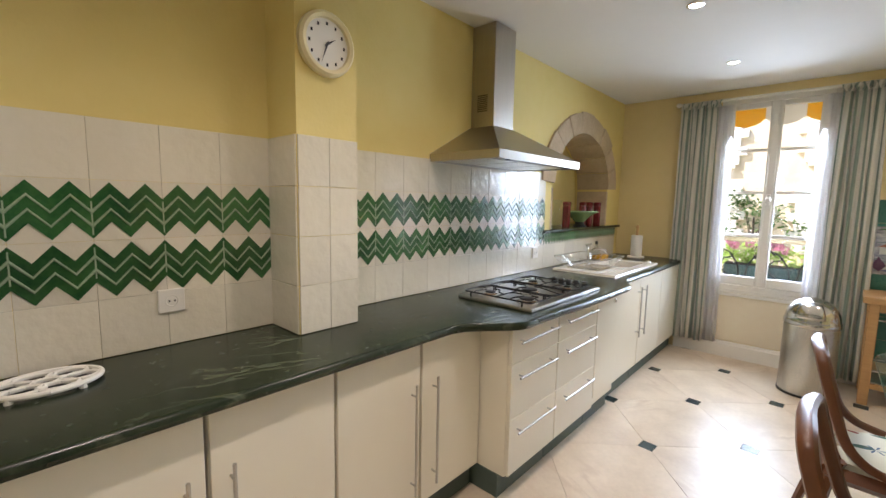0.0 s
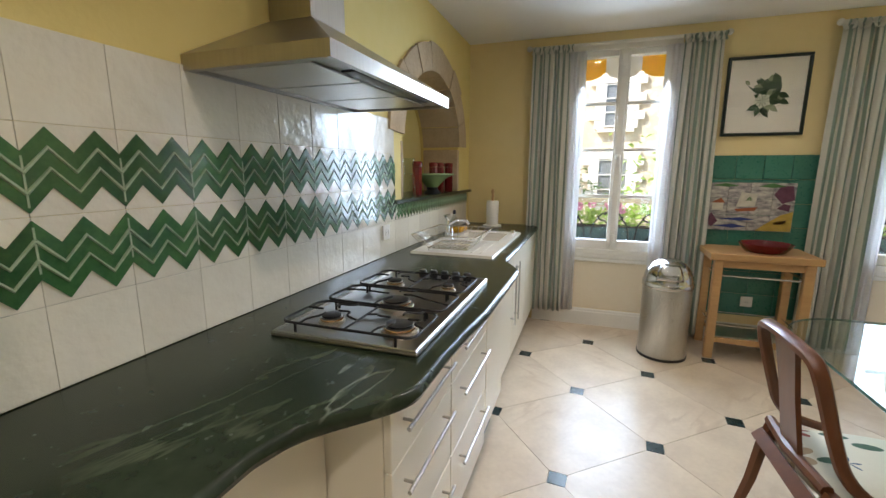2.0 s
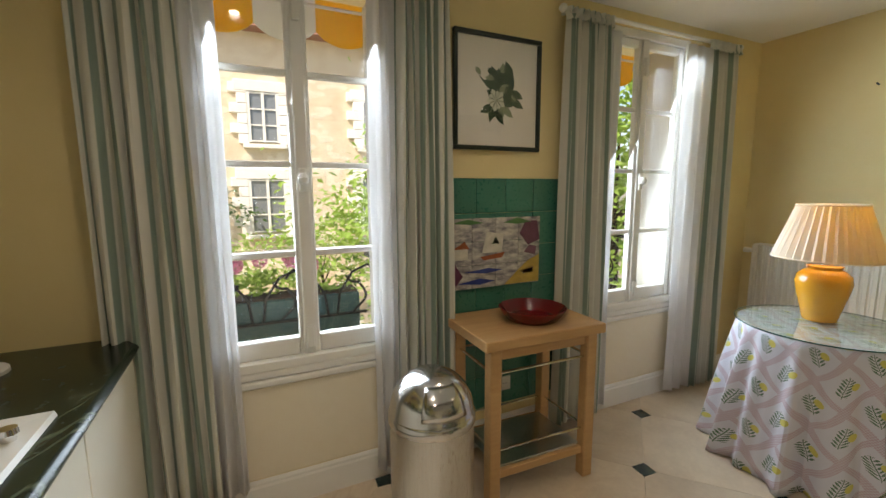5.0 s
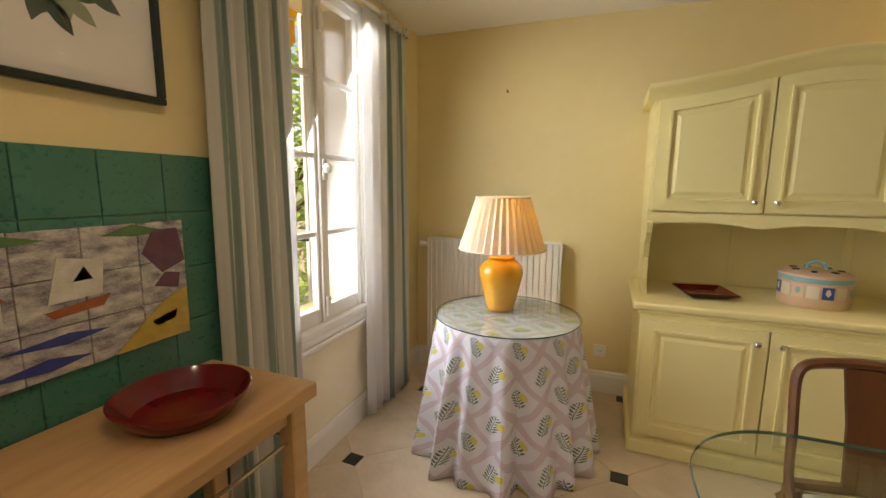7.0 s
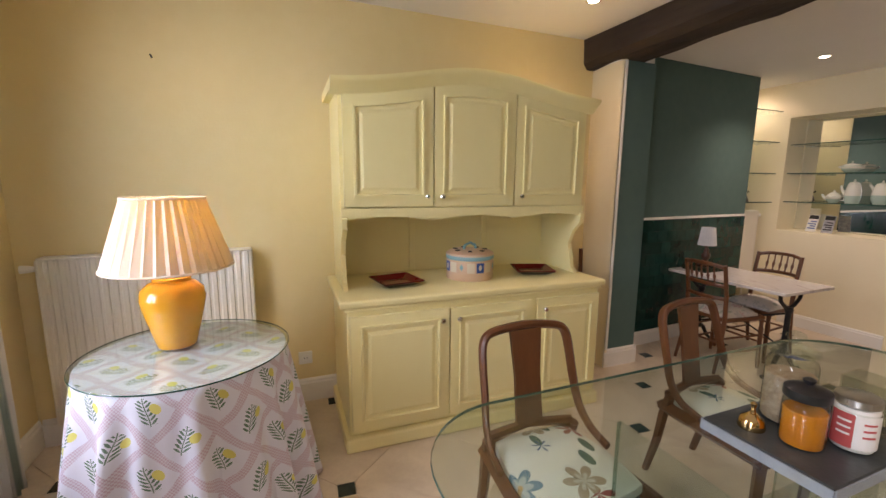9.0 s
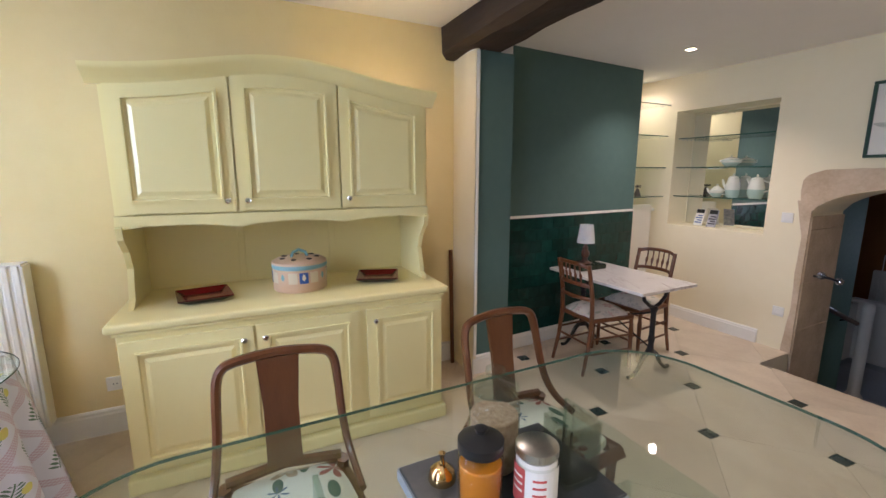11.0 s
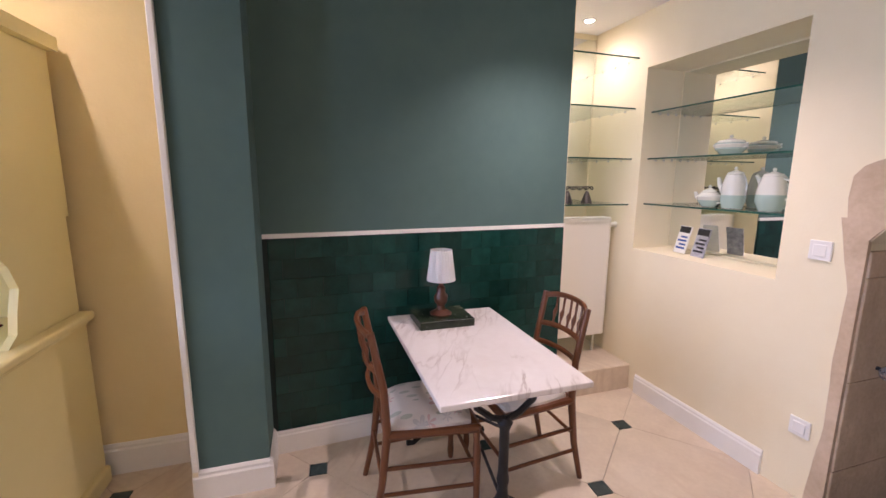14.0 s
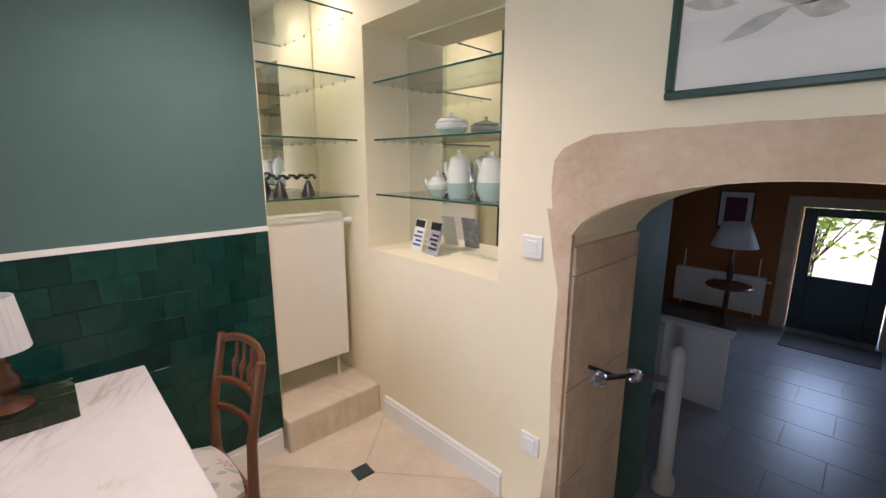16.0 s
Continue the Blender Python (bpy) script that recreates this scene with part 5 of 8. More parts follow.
part("glass_stretcher", B((-0.008, -0.44, 0.06), (0.008, 0.44, 0.60)), M_TABLE_GLASS, t)

def embroidered(name, base, blooms, leaf, heart, scale):
    """Seat cloth with scattered many-petalled flowers in several colours and small leaves, along the mesh's uv."""
    m = material(name, base, 0.9, second=tuple(v * 0.93 for v in base), scale=30, bump=0.15, bump_scale=250)
    n, l = m.node_tree.nodes, m.node_tree.links
    b = n["Principled BSDF"]
    src = b.inputs["Base Color"].links[0].from_socket

    def op(o, x, y=0.0):
        q = n.new("ShaderNodeMath")
        q.operation = o
        for k, v in enumerate((x, y)):
            if isinstance(v, (int, float)):
                q.inputs[k].default_value = v
            else:
                l.new(v, q.inputs[k])
        return q.outputs[0]

    def mixc(f, a, c):
        q = n.new("ShaderNodeMix")
        q.data_type = "RGBA"
        l.new(f, q.inputs["Factor"])
        for s, v in (("A", a), ("B", c)):
            if isinstance(v, tuple):
                q.inputs[s].default_value = (*v, 1)
            else:
                l.new(v, q.inputs[s])
        return q.outputs["Result"]
    uv, mp = n.new("ShaderNodeUVMap"), n.new("ShaderNodeMapping")
    l.new(uv.outputs[0], mp.inputs[0])
    vo, vl = n.new("ShaderNodeTexVoronoi"), n.new("ShaderNodeTexVoronoi")
    vo.inputs["Scale"].default_value, vl.inputs["Scale"].default_value = scale, scale * 2.3
    mp.inputs["Scale"].default_value, mp.inputs["Rotation"].default_value = (0.55, 1.25, 1), (0, 0, 0.7)
    l.new(uv.outputs[0], vo.inputs["Vector"]); l.new(mp.outputs[0], vl.inputs["Vector"])
    d, sp, cs = n.new("ShaderNodeVectorMath"), n.new("ShaderNodeSeparateXYZ"), n.new("ShaderNodeSeparateXYZ")
    d.operation = "SUBTRACT"
    l.new(uv.outputs[0], d.inputs[0]); l.new(vo.outputs["Position"], d.inputs[1]); l.new(d.outputs[0], sp.inputs[0]); l.new(vo.outputs["Color"], cs.inputs[0])
    ang = op("ARCTAN2", sp.outputs[0], sp.outputs[1])
    lobe = op("ABSOLUTE", op("SINE", op("MULTIPLY", op("ADD", ang, cs.outputs[1]), 3.0)))
    edge = op("ADD", op("MULTIPLY", lobe, 0.24), 0.20)
    bloom = op("LESS_THAN", vo.outputs["Distance"], edge)
    inner = op("LESS_THAN", vo.outputs["Distance"], op("MULTIPLY", edge, 0.62))
    core = op("LESS_THAN", vo.outputs["Distance"], 0.07)
    ramp = n.new("ShaderNodeValToRGB")
    ramp.color_ramp.interpolation = "CONSTANT"
    for k, c in enumerate(blooms):
        e = ramp.color_ramp.elements[k] if k < 2 else ramp.color_ramp.elements.new(k / len(blooms))
        e.position, e.color = k / len(blooms), (*c, 1)
    l.new(cs.outputs[0], ramp.inputs[0])
    cl_ = n.new("ShaderNodeSeparateXYZ")
    l.new(vl.outputs["Color"], cl_.inputs[0])
    lf = op("MULTIPLY", op("LESS_THAN", vl.outputs["Distance"], 0.30), op("GREATER_THAN", cl_.outputs[0], 0.42))
    c = mixc(lf, src, leaf)
    c = mixc(bloom, c, ramp.outputs[0])
    c = mixc(op("MULTIPLY", inner, 0.45), c, base)
    c = mixc(core, c, heart)
    l.new(c, b.inputs["Base Color"])
    return m


M_SEATF = embroidered("flowered_seat_cloth", (0.70, 0.69, 0.58), ((0.07, 0.13, 0.21), (0.40, 0.31, 0.20), (0.33, 0.09, 0.07), (0.13, 0.23, 0.27)), (0.06, 0.13, 0.09), (0.42, 0.28, 0.10), 5.2)
M_SEATF2 = embroidered("faded_flowered_cloth", (0.58, 0.53, 0.46), ((0.46, 0.30, 0.27), (0.44, 0.42, 0.38), (0.52, 0.36, 0.32), (0.38, 0.38, 0.32)), (0.36, 0.38, 0.31), (0.42, 0.34, 0.24), 9)


def cushion(bm, w, d, z0, h, crown_h, taper=0.85, n=10):
    """A padded seat: a rounded square that swells in the middle, with uv from above; its front is towards +x."""
    uvl = bm.loops.layers.uv.new("UVMap")
    g = []
    for i in range(n + 1):
        row = []
        for j in range(n + 1):
            u, v = -1 + 2 * i / n, -1 + 2 * j / n
            k = 1 - 0.12 * (u * v) ** 2
            wid = w * (taper + (1 - taper) * (u + 1) / 2)
            row.append(bm.verts.new((d / 2 * u * k, wid / 2 * v * k, z0 + h + crown_h * (1 - u ** 4) * (1 - v ** 4))))
        g.append(row)
    for i in range(n):
        for j in range(n):
            bm.faces.new((g[i][j], g[i + 1][j], g[i + 1][j + 1], g[i][j + 1]))
    rim = [g[i][0] for i in range(n + 1)] + [g[n][j] for j in range(1, n + 1)] + [g[i][n] for i in range(n - 1, -1, -1)] + [g[0][j] for j in range(n - 1, 0, -1)]
    low = [bm.verts.new((v.co.x * 1.01, v.co.y * 1.01, z0)) for v in rim]
    for k in range(len(rim)):
        q = (k + 1) % len(rim)
        bm.faces.new((rim[k], low[k], low[q], rim[q]))
    bm.faces.new(low)
    for f in bm.faces:
        for lp in f.loops:
            lp[uvl].uv = (lp.vert.co.x + 0.3, lp.vert.co.y + 0.3 + lp.vert.co.z * 0.3)
    return bm


def dining_chair():
    """Mahogany chair with a round-topped open back and one splat; the sitter looks along +x."""
    t = thing("dining_chair", (0, 0, 0), "polished mahogany dining chair with a flowered seat and a rounded back", "chair", "chairs round the glass table")
    part("seat", cushion(bmesh.new(), 0.46, 0.44, 0.415, 0.03, 0.03), M_SEATF, t, "cream seat embroidered with flowers", True)
    bm = bmesh.new()
    pts = [(0.235, 0.24), (0.235, -0.24), (-0.235, -0.20), (-0.235, 0.20)]
    for a, b in zip(pts, pts[1:] + pts[:1]):
        tube(bm, [(*a, 0.395), (*b, 0.395)], 0.034, 4)
    part("seat_rail", bm, M_MAHOG, t)
    bend = [(0.10, 0.235, 0.43), (-0.02, 0.240, 0.445), (-0.12, 0.234, 0.475), (-0.185, 0.223, 0.54), (-0.222, 0.213, 0.64), (-0.254, 0.209, 0.75), (-0.274, 0.203, 0.823), (-0.283, 0.184, 0.862), (-0.288, 0.145, 0.878), (-0.294, 0.07, 0.887), (-0.297, 0, 0.89)]
    arc = bend + [(x, -y, z) for x, y, z in bend[-2::-1]]
    arc = smooth_line(arc[1:-1], 5)
    part("back_frame", tube(bmesh.new(), arc, 0.022, 8, [0.78 + 0.36 * math.sin(math.pi * k / (len(arc) - 1)) for k in range(len(arc))], 0.75), M_MAHOG, t, "", True)
    bm = bmesh.new()
    prism(bm, [(-0.062, 0), (-0.06, 0.22), (-0.074, 0.41), (0.074, 0.41), (0.06, 0.22), (0.062, 0)], "x", -0.008, 0.008)
    bmesh.ops.rotate(bm, verts=bm.verts, matrix=Matrix.Rotation(radians(-9), 3, "Y"))
    bmesh.ops.translate(bm, verts=bm.verts, vec=(-0.222, 0, 0.47))
    part("splat", bm, M_MAHOG, t, "plain flat back splat")
    part("shoe_rail", tube(bmesh.new(), [(-0.21, -0.20, 0.465), (-0.235, 0, 0.475), (-0.21, 0.20, 0.465)], 0.02, 8), M_MAHOG, t, "", True)
    for s in (-1, 1):
        part("leg", tube(bmesh.new(), [(0.22, 0.215 * s, 0.42), (0.215, 0.21 * s, 0.2), (0.21, 0.205 * s, 0.0)], 0.026, 4, [1, 0.9, 0.7]), M_MAHOG, t)
        part("leg", tube(bmesh.new(), [(-0.195, 0.205 * s, 0.46), (-0.225, 0.198 * s, 0.36), (-0.25, 0.195 * s, 0.2), (-0.30, 0.195 * s, 0.0)], 0.025, 6, [1, 1, 0.9, 0.72]), M_MAHOG, t)
    return t


ch = dining_chair()
ch.matrix_basis = pose(1.15, 2.70, 0, 0, 0, 178)
copy_thing(ch, pose(1.16, 1.685, 0, 0, 0, 184))
copy_thing(ch, pose(0.17, 2.53, 0, 0, 0, 2))
copy_thing(ch, pose(0.16, 1.62, 0, 0, 0, -2))

# slab with jars on the glass table
t = thing("slate_slab", (0.63, 2.225, 0.74), "square dark grey stone slab on the glass table", "slab")
M_SLATE = material("grey_slate", (0.020, 0.026, 0.028), 0.35, second=(0.06, 0.07, 0.072), scale=7, amount=0.8, bump=0.1)
bm = B((-0.167, -0.232, 0), (0.167, 0.232, 0.036), 0.003)
part("slab", bm, M_SLATE, t)
for x0, x1, y0, y1 in ((-0.1715, -0.1675, -0.232, 0.232), (0.1675, 0.1715, -0.232, 0.232), (-0.167, 0.167, 0.2325, 0.2365)):
    part("sawn_edge", B((x0, y0, 0.001), (x1, y1, 0.031)), material("sawn_stone", (0.30, 0.34, 0.36), 0.6, second=(0.2, 0.23, 0.25), scale=20), t, "pale sawn stone edge")
M_JAM = material("orange_marmalade", (0.75, 0.26, 0.02), 0.1, second=(0.62, 0.18, 0.01), scale=14, coat=0.6)
SZ = 0.777


def jar(at, r, h, label, fill, lid):
    t = thing("storage_jar", at, label, "jar", "jars on the slab")
    if fill:
        part("contents", lathe(bmesh.new(), [(r * 0.9, 0.004), (r * 0.95, 0.01), (r * 0.95, fill[1]), (r * 0.9, fill[1] + 0.003)], 28), fill[0], t, "", True)
    part("glass", lathe(bmesh.new(), [(r * 0.94, 0), (r, 0.008), (r, h * 0.84), (r * 0.9, h * 0.92), (r * 0.78, h * 0.95), (r * 0.78, h)], 28, close=False), M_CLEARP, t, "", True)
    lid(t)
    return t


def black_lid(t):
    part("lid", lathe(bmesh.new(), [(0.052, 0.135), (0.054, 0.138), (0.054, 0.16), (0.035, 0.17), (0.012, 0.176), (0.016, 0.188), (0.006, 0.194)], 24), M_BLACK, t, "black screw lid with a knob", True)


def glass_lid(t):
    part("lid", lathe(bmesh.new(), [(0.06, 0.211), (0.064, 0.214), (0.064, 0.224), (0.035, 0.238), (0.012, 0.244), (0.026, 0.262), (0.024, 0.272), (0.006, 0.28)], 24), M_TABLE_GLASS, t, "clear glass stopper", True)


def tin_lid(t):
    part("lid", lathe(bmesh.new(), [(0.048, 0.128), (0.050, 0.13), (0.050, 0.148), (0.046, 0.15)], 24), M_STEEL, t, "steel screw lid", True)


M_OATS = material("oat_flakes", (0.50, 0.40, 0.28), 0.9, second=(0.30, 0.2, 0.12), scale=60, amount=0.9, bump=0.5, bump_scale=90)
M_PINK = material("printed_pink_label", (0.55, 0.09, 0.08), 0.5)
jar((0.605, 2.325, SZ), 0.053, 0.14, "glass jar of orange marmalade with a black lid", (M_JAM, 0.10), black_lid)
jar((0.70, 2.225, SZ), 0.066, 0.21, "tall glass jar of oat flakes with a glass stopper", (M_OATS, 0.145), glass_lid)
tj = jar((0.545, 2.21, SZ), 0.050, 0.13, "tin jar with a red and white label and steel lid", (M_WHITE, 0.12), tin_lid)
for a0, a1, mat, nm in ((50, 112, M_PINK, "red label field"), (113, 235, M_WHITE, "white label field")):
    bm = bmesh.new()
    v = [[bm.verts.new((0.0512 * math.cos(radians(a0 + (a1 - a0) * k / 8)), 0.0512 * math.sin(radians(a0 + (a1 - a0) * k / 8)), z)) for k in range(9)] for z in (0.015, 0.11)]
    for k in range(8):
        bm.faces.new((v[0][k], v[0][k + 1], v[1][k + 1], v[1][k]))
    lab = part("label_field", bm, mat, tj, nm)
    for k in range(3):
        bm = bmesh.new()
        z = 0.05 + 0.018 * k
        v = [[bm.verts.new((0.0516 * math.cos(radians(a0 + 20 + 35 * i / 4)), 0.0516 * math.sin(radians(a0 + 20 + 35 * i / 4)), q)) for i in range(5)] for q in (z, z + 0.006)]
        for i in range(4):
            bm.faces.new((v[0][i], v[0][i + 1], v[1][i + 1], v[1][i]))
        part("print_bar", bm, M_PINK if mat is M_WHITE else M_WHITE, lab)
t = thing("glass_vase", (0.575, 2.075, SZ), "square clear glass vase on the slab", "vase")
bm = bmesh.new()
box(bm, (-0.05, -0.05, 0), (0.05, 0.05, 0.02), 0.004)
for x0, x1, y0, y1 in ((-0.05, -0.045, -0.05, 0.05), (0.045, 0.05, -0.05, 0.05), (-0.045, 0.045, -0.05, -0.045), (-0.045, 0.045, 0.045, 0.05)):
    box(bm, (x0, y0, 0.0201), (x1, y1, 0.16))
part("glass", bm, M_CLEARP, t)
M_GOLD = material("polished_brass", (0.75, 0.50, 0.22), 0.12, 1.0)
t = thing("brass_bell", (0.705, 2.375, SZ), "small polished brass bell", "bell")
part("bell", lathe(bmesh.new(), [(0.034, 0), (0.036, 0.006), (0.03, 0.03), (0.012, 0.045)], 24), M_GOLD, t, "", True)
part("grip", lathe(bmesh.new(), [(0.008, 0.046), (0.005, 0.06), (0.009, 0.075), (0.003, 0.08)], 12), M_GOLD, t, "", True)

# ---- trolley, bowl, bin ----
t = thing("kitchen_trolley", (0.458, 4.655, 0), "beech wood kitchen trolley with steel rails and shelves", "trolley", "", -2)
part("top", B((-0.345, -0.235, 0.785), (0.345, 0.235, 0.835), 0.006, 2), M_BEECH, t, "thick pale beech top")
for sx in (-1, 1):
    for sy in (-1, 1):
        part("leg", B((sx * 0.28 - 0.03, sy * 0.185 - 0.03, 0), (sx * 0.28 + 0.03, sy * 0.185 + 0.03, 0.7845), 0.005), M_BEECH, t)
for sy in (-1, 1):
    part("apron", B((-0.249, sy * 0.185 - 0.01, 0.725), (0.249, sy * 0.185 + 0.01, 0.7845), 0.003), M_BEECH, t)
    part("rail", tube(bmesh.new(), [(-0.25, sy * 0.185, 0.66), (0.25, sy * 0.185, 0.66)], 0.007, 8), M_CHROME, t, "chrome rail", True)
    part("lower_rail", tube(bmesh.new(), [(-0.25, sy * 0.185, 0.27), (0.25, sy * 0.185, 0.27)], 0.006, 8), M_CHROME, t, "chrome rail", True)
    part("shelf_rail", B((-0.249, sy * 0.185 - 0.012, 0.13), (0.249, sy * 0.185 + 0.012, 0.17), 0.003), M_BEECH, t)
for sx in (-1, 1):
    part("rail", tube(bmesh.new(), [(sx * 0.28, -0.155, 0.66), (sx * 0.28, 0.155, 0.66)], 0.007, 8), M_CHROME, t, "chrome rail", True)
    part("lower_rail", tube(bmesh.new(), [(sx * 0.28, -0.155, 0.27), (sx * 0.28, 0.155, 0.27)], 0.006, 8), M_CHROME, t, "chrome rail", True)
part("shelf", B((-0.25, -0.172, 0.1705), (0.25, 0.172, 0.178), 0.002), M_STEEL, t, "steel sheet shelf")
t = thing("red_bowl", (0.505, 4.635, 0.835), "wide shallow dark red bowl on the trolley", "bowl")
part("bowl", lathe(bmesh.new(), [(0.12, 0), (0.13, 0.004), (0.163, 0.045), (0.175, 0.066), (0.171, 0.068), (0.156, 0.045), (0.125, 0.012)], 48), M_RED, t, "", True)
t = thing("pedal_bin", (-0.165, 4.42, 0), "tall brushed steel kitchen bin with a domed lid", "bin")
part("foot", lathe(bmesh.new(), [(0.178, 0), (0.18, 0.004), (0.18, 0.02)], 40), M_BLACK, t, "black plastic foot ring", True)
part("drum", lathe(bmesh.new(), [(0.175, 0.0205), (0.175, 0.56)], 48), M_STEEL, t, "", True)
dome = [(0.178, 0.561), (0.181, 0.566), (0.181, 0.60), (0.176, 0.607)] + [(0.174 * math.cos(radians(a)), 0.61 + 0.172 * math.sin(radians(a))) for a in range(0, 90, 10)] + [(0.004, 0.782)]
lid = part("lid", lathe(bmesh.new(), dome, 48), material("polished_steel", (0.60, 0.59, 0.57), 0.16, 1.0, second=(0.5, 0.49, 0.47), scale=3), t, "polished domed lid", True)
bm = bmesh.new()
flap = []
for i in range(9):
    flap.append([bm.verts.new(Vector((0.178 * math.cos(radians(8 + 44 * j / 6)) * math.cos(radians(-95 + (i - 4) * 8)), 0.178 * math.cos(radians(8 + 44 * j / 6)) * math.sin(radians(-95 + (i - 4) * 8)), 0.61 + 0.176 * math.sin(radians(8 + 44 * j / 6))))) for j in range(7)])
for i in range(8):
    for j in range(6):
        bm.faces.new((flap[i][j], flap[i + 1][j], flap[i + 1][j + 1], flap[i][j + 1]))
fl = part("push_flap", bm, bpy.data.materials["polished_steel"], lid, "polished push flap", True)
fl.modifiers.new("thickness", "SOLIDIFY").thickness = 0.003

# ---- print, tile picture on the north wall ----


def leaf_shape(n, ln, wd):
    return [(wd * math.sin(math.pi * k / n) ** 1.1 * s, ln * k / n) for s, ks in ((1, range(n + 1)), (-1, range(n - 1, 0, -1))) for k in ks]


M_LEAF1, M_LEAF2 = material("printed_dark_leaf", (0.035, 0.075, 0.035), 0.8, second=(0.09, 0.14, 0.06), scale=20), material("printed_pale_leaf", (0.26, 0.30, 0.18), 0.8)
M_PAPER, M_PETAL = material("print_paper", (0.78, 0.74, 0.66), 0.85, second=(0.74, 0.70, 0.61), scale=3), material("printed_petal", (0.70, 0.70, 0.58), 0.8, second=(0.42, 0.46, 0.32), scale=22)
M_FRAME = material("dark_green_frame", (0.012, 0.022, 0.016), 0.3)
M_FRAME_G = material("bottle_green_frame", (0.016, 0.055, 0.034), 0.35)


def framed(name, at, turn, w, h, label, wood=M_FRAME):
    """A framed print; it hangs with its back on the plane y = 0 and looks along -y."""
    t = thing(name, at, label, "picture", "", turn)
    f = 0.022
    for a, b in (((-w / 2, -0.03, -h / 2), (w / 2, -0.002, -h / 2 + f)), ((-w / 2, -0.03, h / 2 - f), (w / 2, -0.002, h / 2)), ((-w / 2, -0.03, -h / 2 + f), (-w / 2 + f, -0.002, h / 2 - f)), ((w / 2 - f, -0.03, -h / 2 + f), (w / 2, -0.002, h / 2 - f))):
        part("frame_bar", B(a, b, 0.004), wood, t)
    part("paper", B((-w / 2 + f, -0.012, -h / 2 + f), (w / 2 - f, -0.004, h / 2 - f)), M_PAPER, t)
    g = part("glazing", B((-w / 2 + f, -0.022, -h / 2 + f), (w / 2 - f, -0.019, h / 2 - f)), M_GLASS, t, "picture glass")
    g.visible_shadow = False
    return t


def drawn_leaf(parent, x, z, ang, ln, wd, mat, lift):
    bm = prism(bmesh.new(), leaf_shape(8, ln, wd), "y", -0.0005, 0.0)
    bmesh.ops.rotate(bm, verts=bm.verts, matrix=Matrix.Rotation(radians(ang), 3, "Y"))
    bmesh.ops.translate(bm, verts=bm.verts, vec=(x, -0.0125 - lift, z))
    part("printed_leaf" if mat is not M_PETAL else "printed_petal", bm, mat, parent)


t = framed("framed_print", (0.455, NORTH - 0.002, 2.012), 0, 0.545, 0.595, "dark-framed botanical print of a white flower with green leaves")
rnd = random.Random(11)
for k in range(30):
    a = rnd.uniform(-80, 125)
    drawn_leaf(t, 0.035 + rnd.uniform(-0.045, 0.05), rnd.uniform(-0.05, 0.07), a, rnd.uniform(0.075, 0.115), rnd.uniform(0.02, 0.03), M_LEAF2 if k % 5 == 0 else M_LEAF1, 0.0006 * (k % 4))
for k in range(8):
    drawn_leaf(t, 0.0 + rnd.uniform(-0.03, 0.04), -0.06 + rnd.uniform(-0.02, 0.02), 130 + 16 * k, 0.10, 0.02, M_LEAF2 if k % 3 == 0 else M_LEAF1, 0.0006 * (k % 2))
for k in range(10):
    drawn_leaf(t, -0.015, -0.035, 36 * k + 10, 0.062 if k % 2 else 0.05, 0.02, M_PETAL, 0.003 + 0.0005 * (k % 2))
    drawn_leaf(t, -0.015, -0.035, 36 * k + 28, 0.052, 0.0022, M_LEAF1 if k % 2 else M_LEAF2, 0.0045)
drawn_leaf(t, -0.03, 0.0, -48, 0.13, 0.006, M_LEAF1, 0.0012)
drawn_leaf(t, -0.11, 0.085, -40, 0.05, 0.014, M_LEAF2, 0.0012)
t = framed("framed_print", (0.995, SOUTH + 0.002, 1.925), 180, 0.66, 0.54, "green-framed pencil print above the archway", M_FRAME_G)
M_SKETCH = material("pencil_grey", (0.40, 0.39, 0.32), 0.85, second=(0.66, 0.64, 0.56), scale=40, amount=0.9)
for k in range(9):
    drawn_leaf(t, -0.10 + rnd.uniform(-0.08, 0.10), -0.12 + rnd.uniform(-0.04, 0.12), rnd.choice((70, 95, 110, -80, -100)) + rnd.uniform(-12, 12), rnd.uniform(0.10, 0.16), rnd.uniform(0.016, 0.026), M_SKETCH, 0.0006 * (k % 3))
drawn_leaf(t, -0.18, -0.10, 82, 0.36, 0.003, M_SKETCH, 0.0022)

M_PANEL = material("painted_tile_picture", (0.64, 0.59, 0.52), 0.2, second=(0.14, 0.13, 0.16), scale=16, amount=1.0, bump=0.25, bump_scale=40, detail=3, coat=0.3, stretch=(1, 1, 2.2), each=0.05)
tp = thing("tile_picture", (0.445, NORTH - 0.011, 1.155), "hand-painted relief tile picture of a harbour set in the green tiles", "tile picture")
for i in range(4):
    for j in range(3):
        part("picture_tile", B((-0.305 + 0.1525 * i + 0.001, -0.012, -0.195 + 0.13 * j + 0.001), (-0.305 + 0.1525 * (i + 1) - 0.001, 0.001, -0.195 + 0.13 * (j + 1) - 0.001), 0.002), M_PANEL, tp)
flat = lambda c, n_: material(n_, c, 0.25, second=tuple(v * 0.6 for v in c), scale=25, amount=0.7)
MP = {"hill": flat((0.10, 0.22, 0.08), "painted_hill"), "sand": flat((0.55, 0.38, 0.08), "painted_sand"), "hull": flat((0.40, 0.12, 0.05), "painted_hull"), "blue": flat((0.05, 0.07, 0.25), "painted_blue"), "sail": flat((0.70, 0.66, 0.55), "painted_sail"), "plum": flat((0.16, 0.06, 0.10), "painted_plum")}
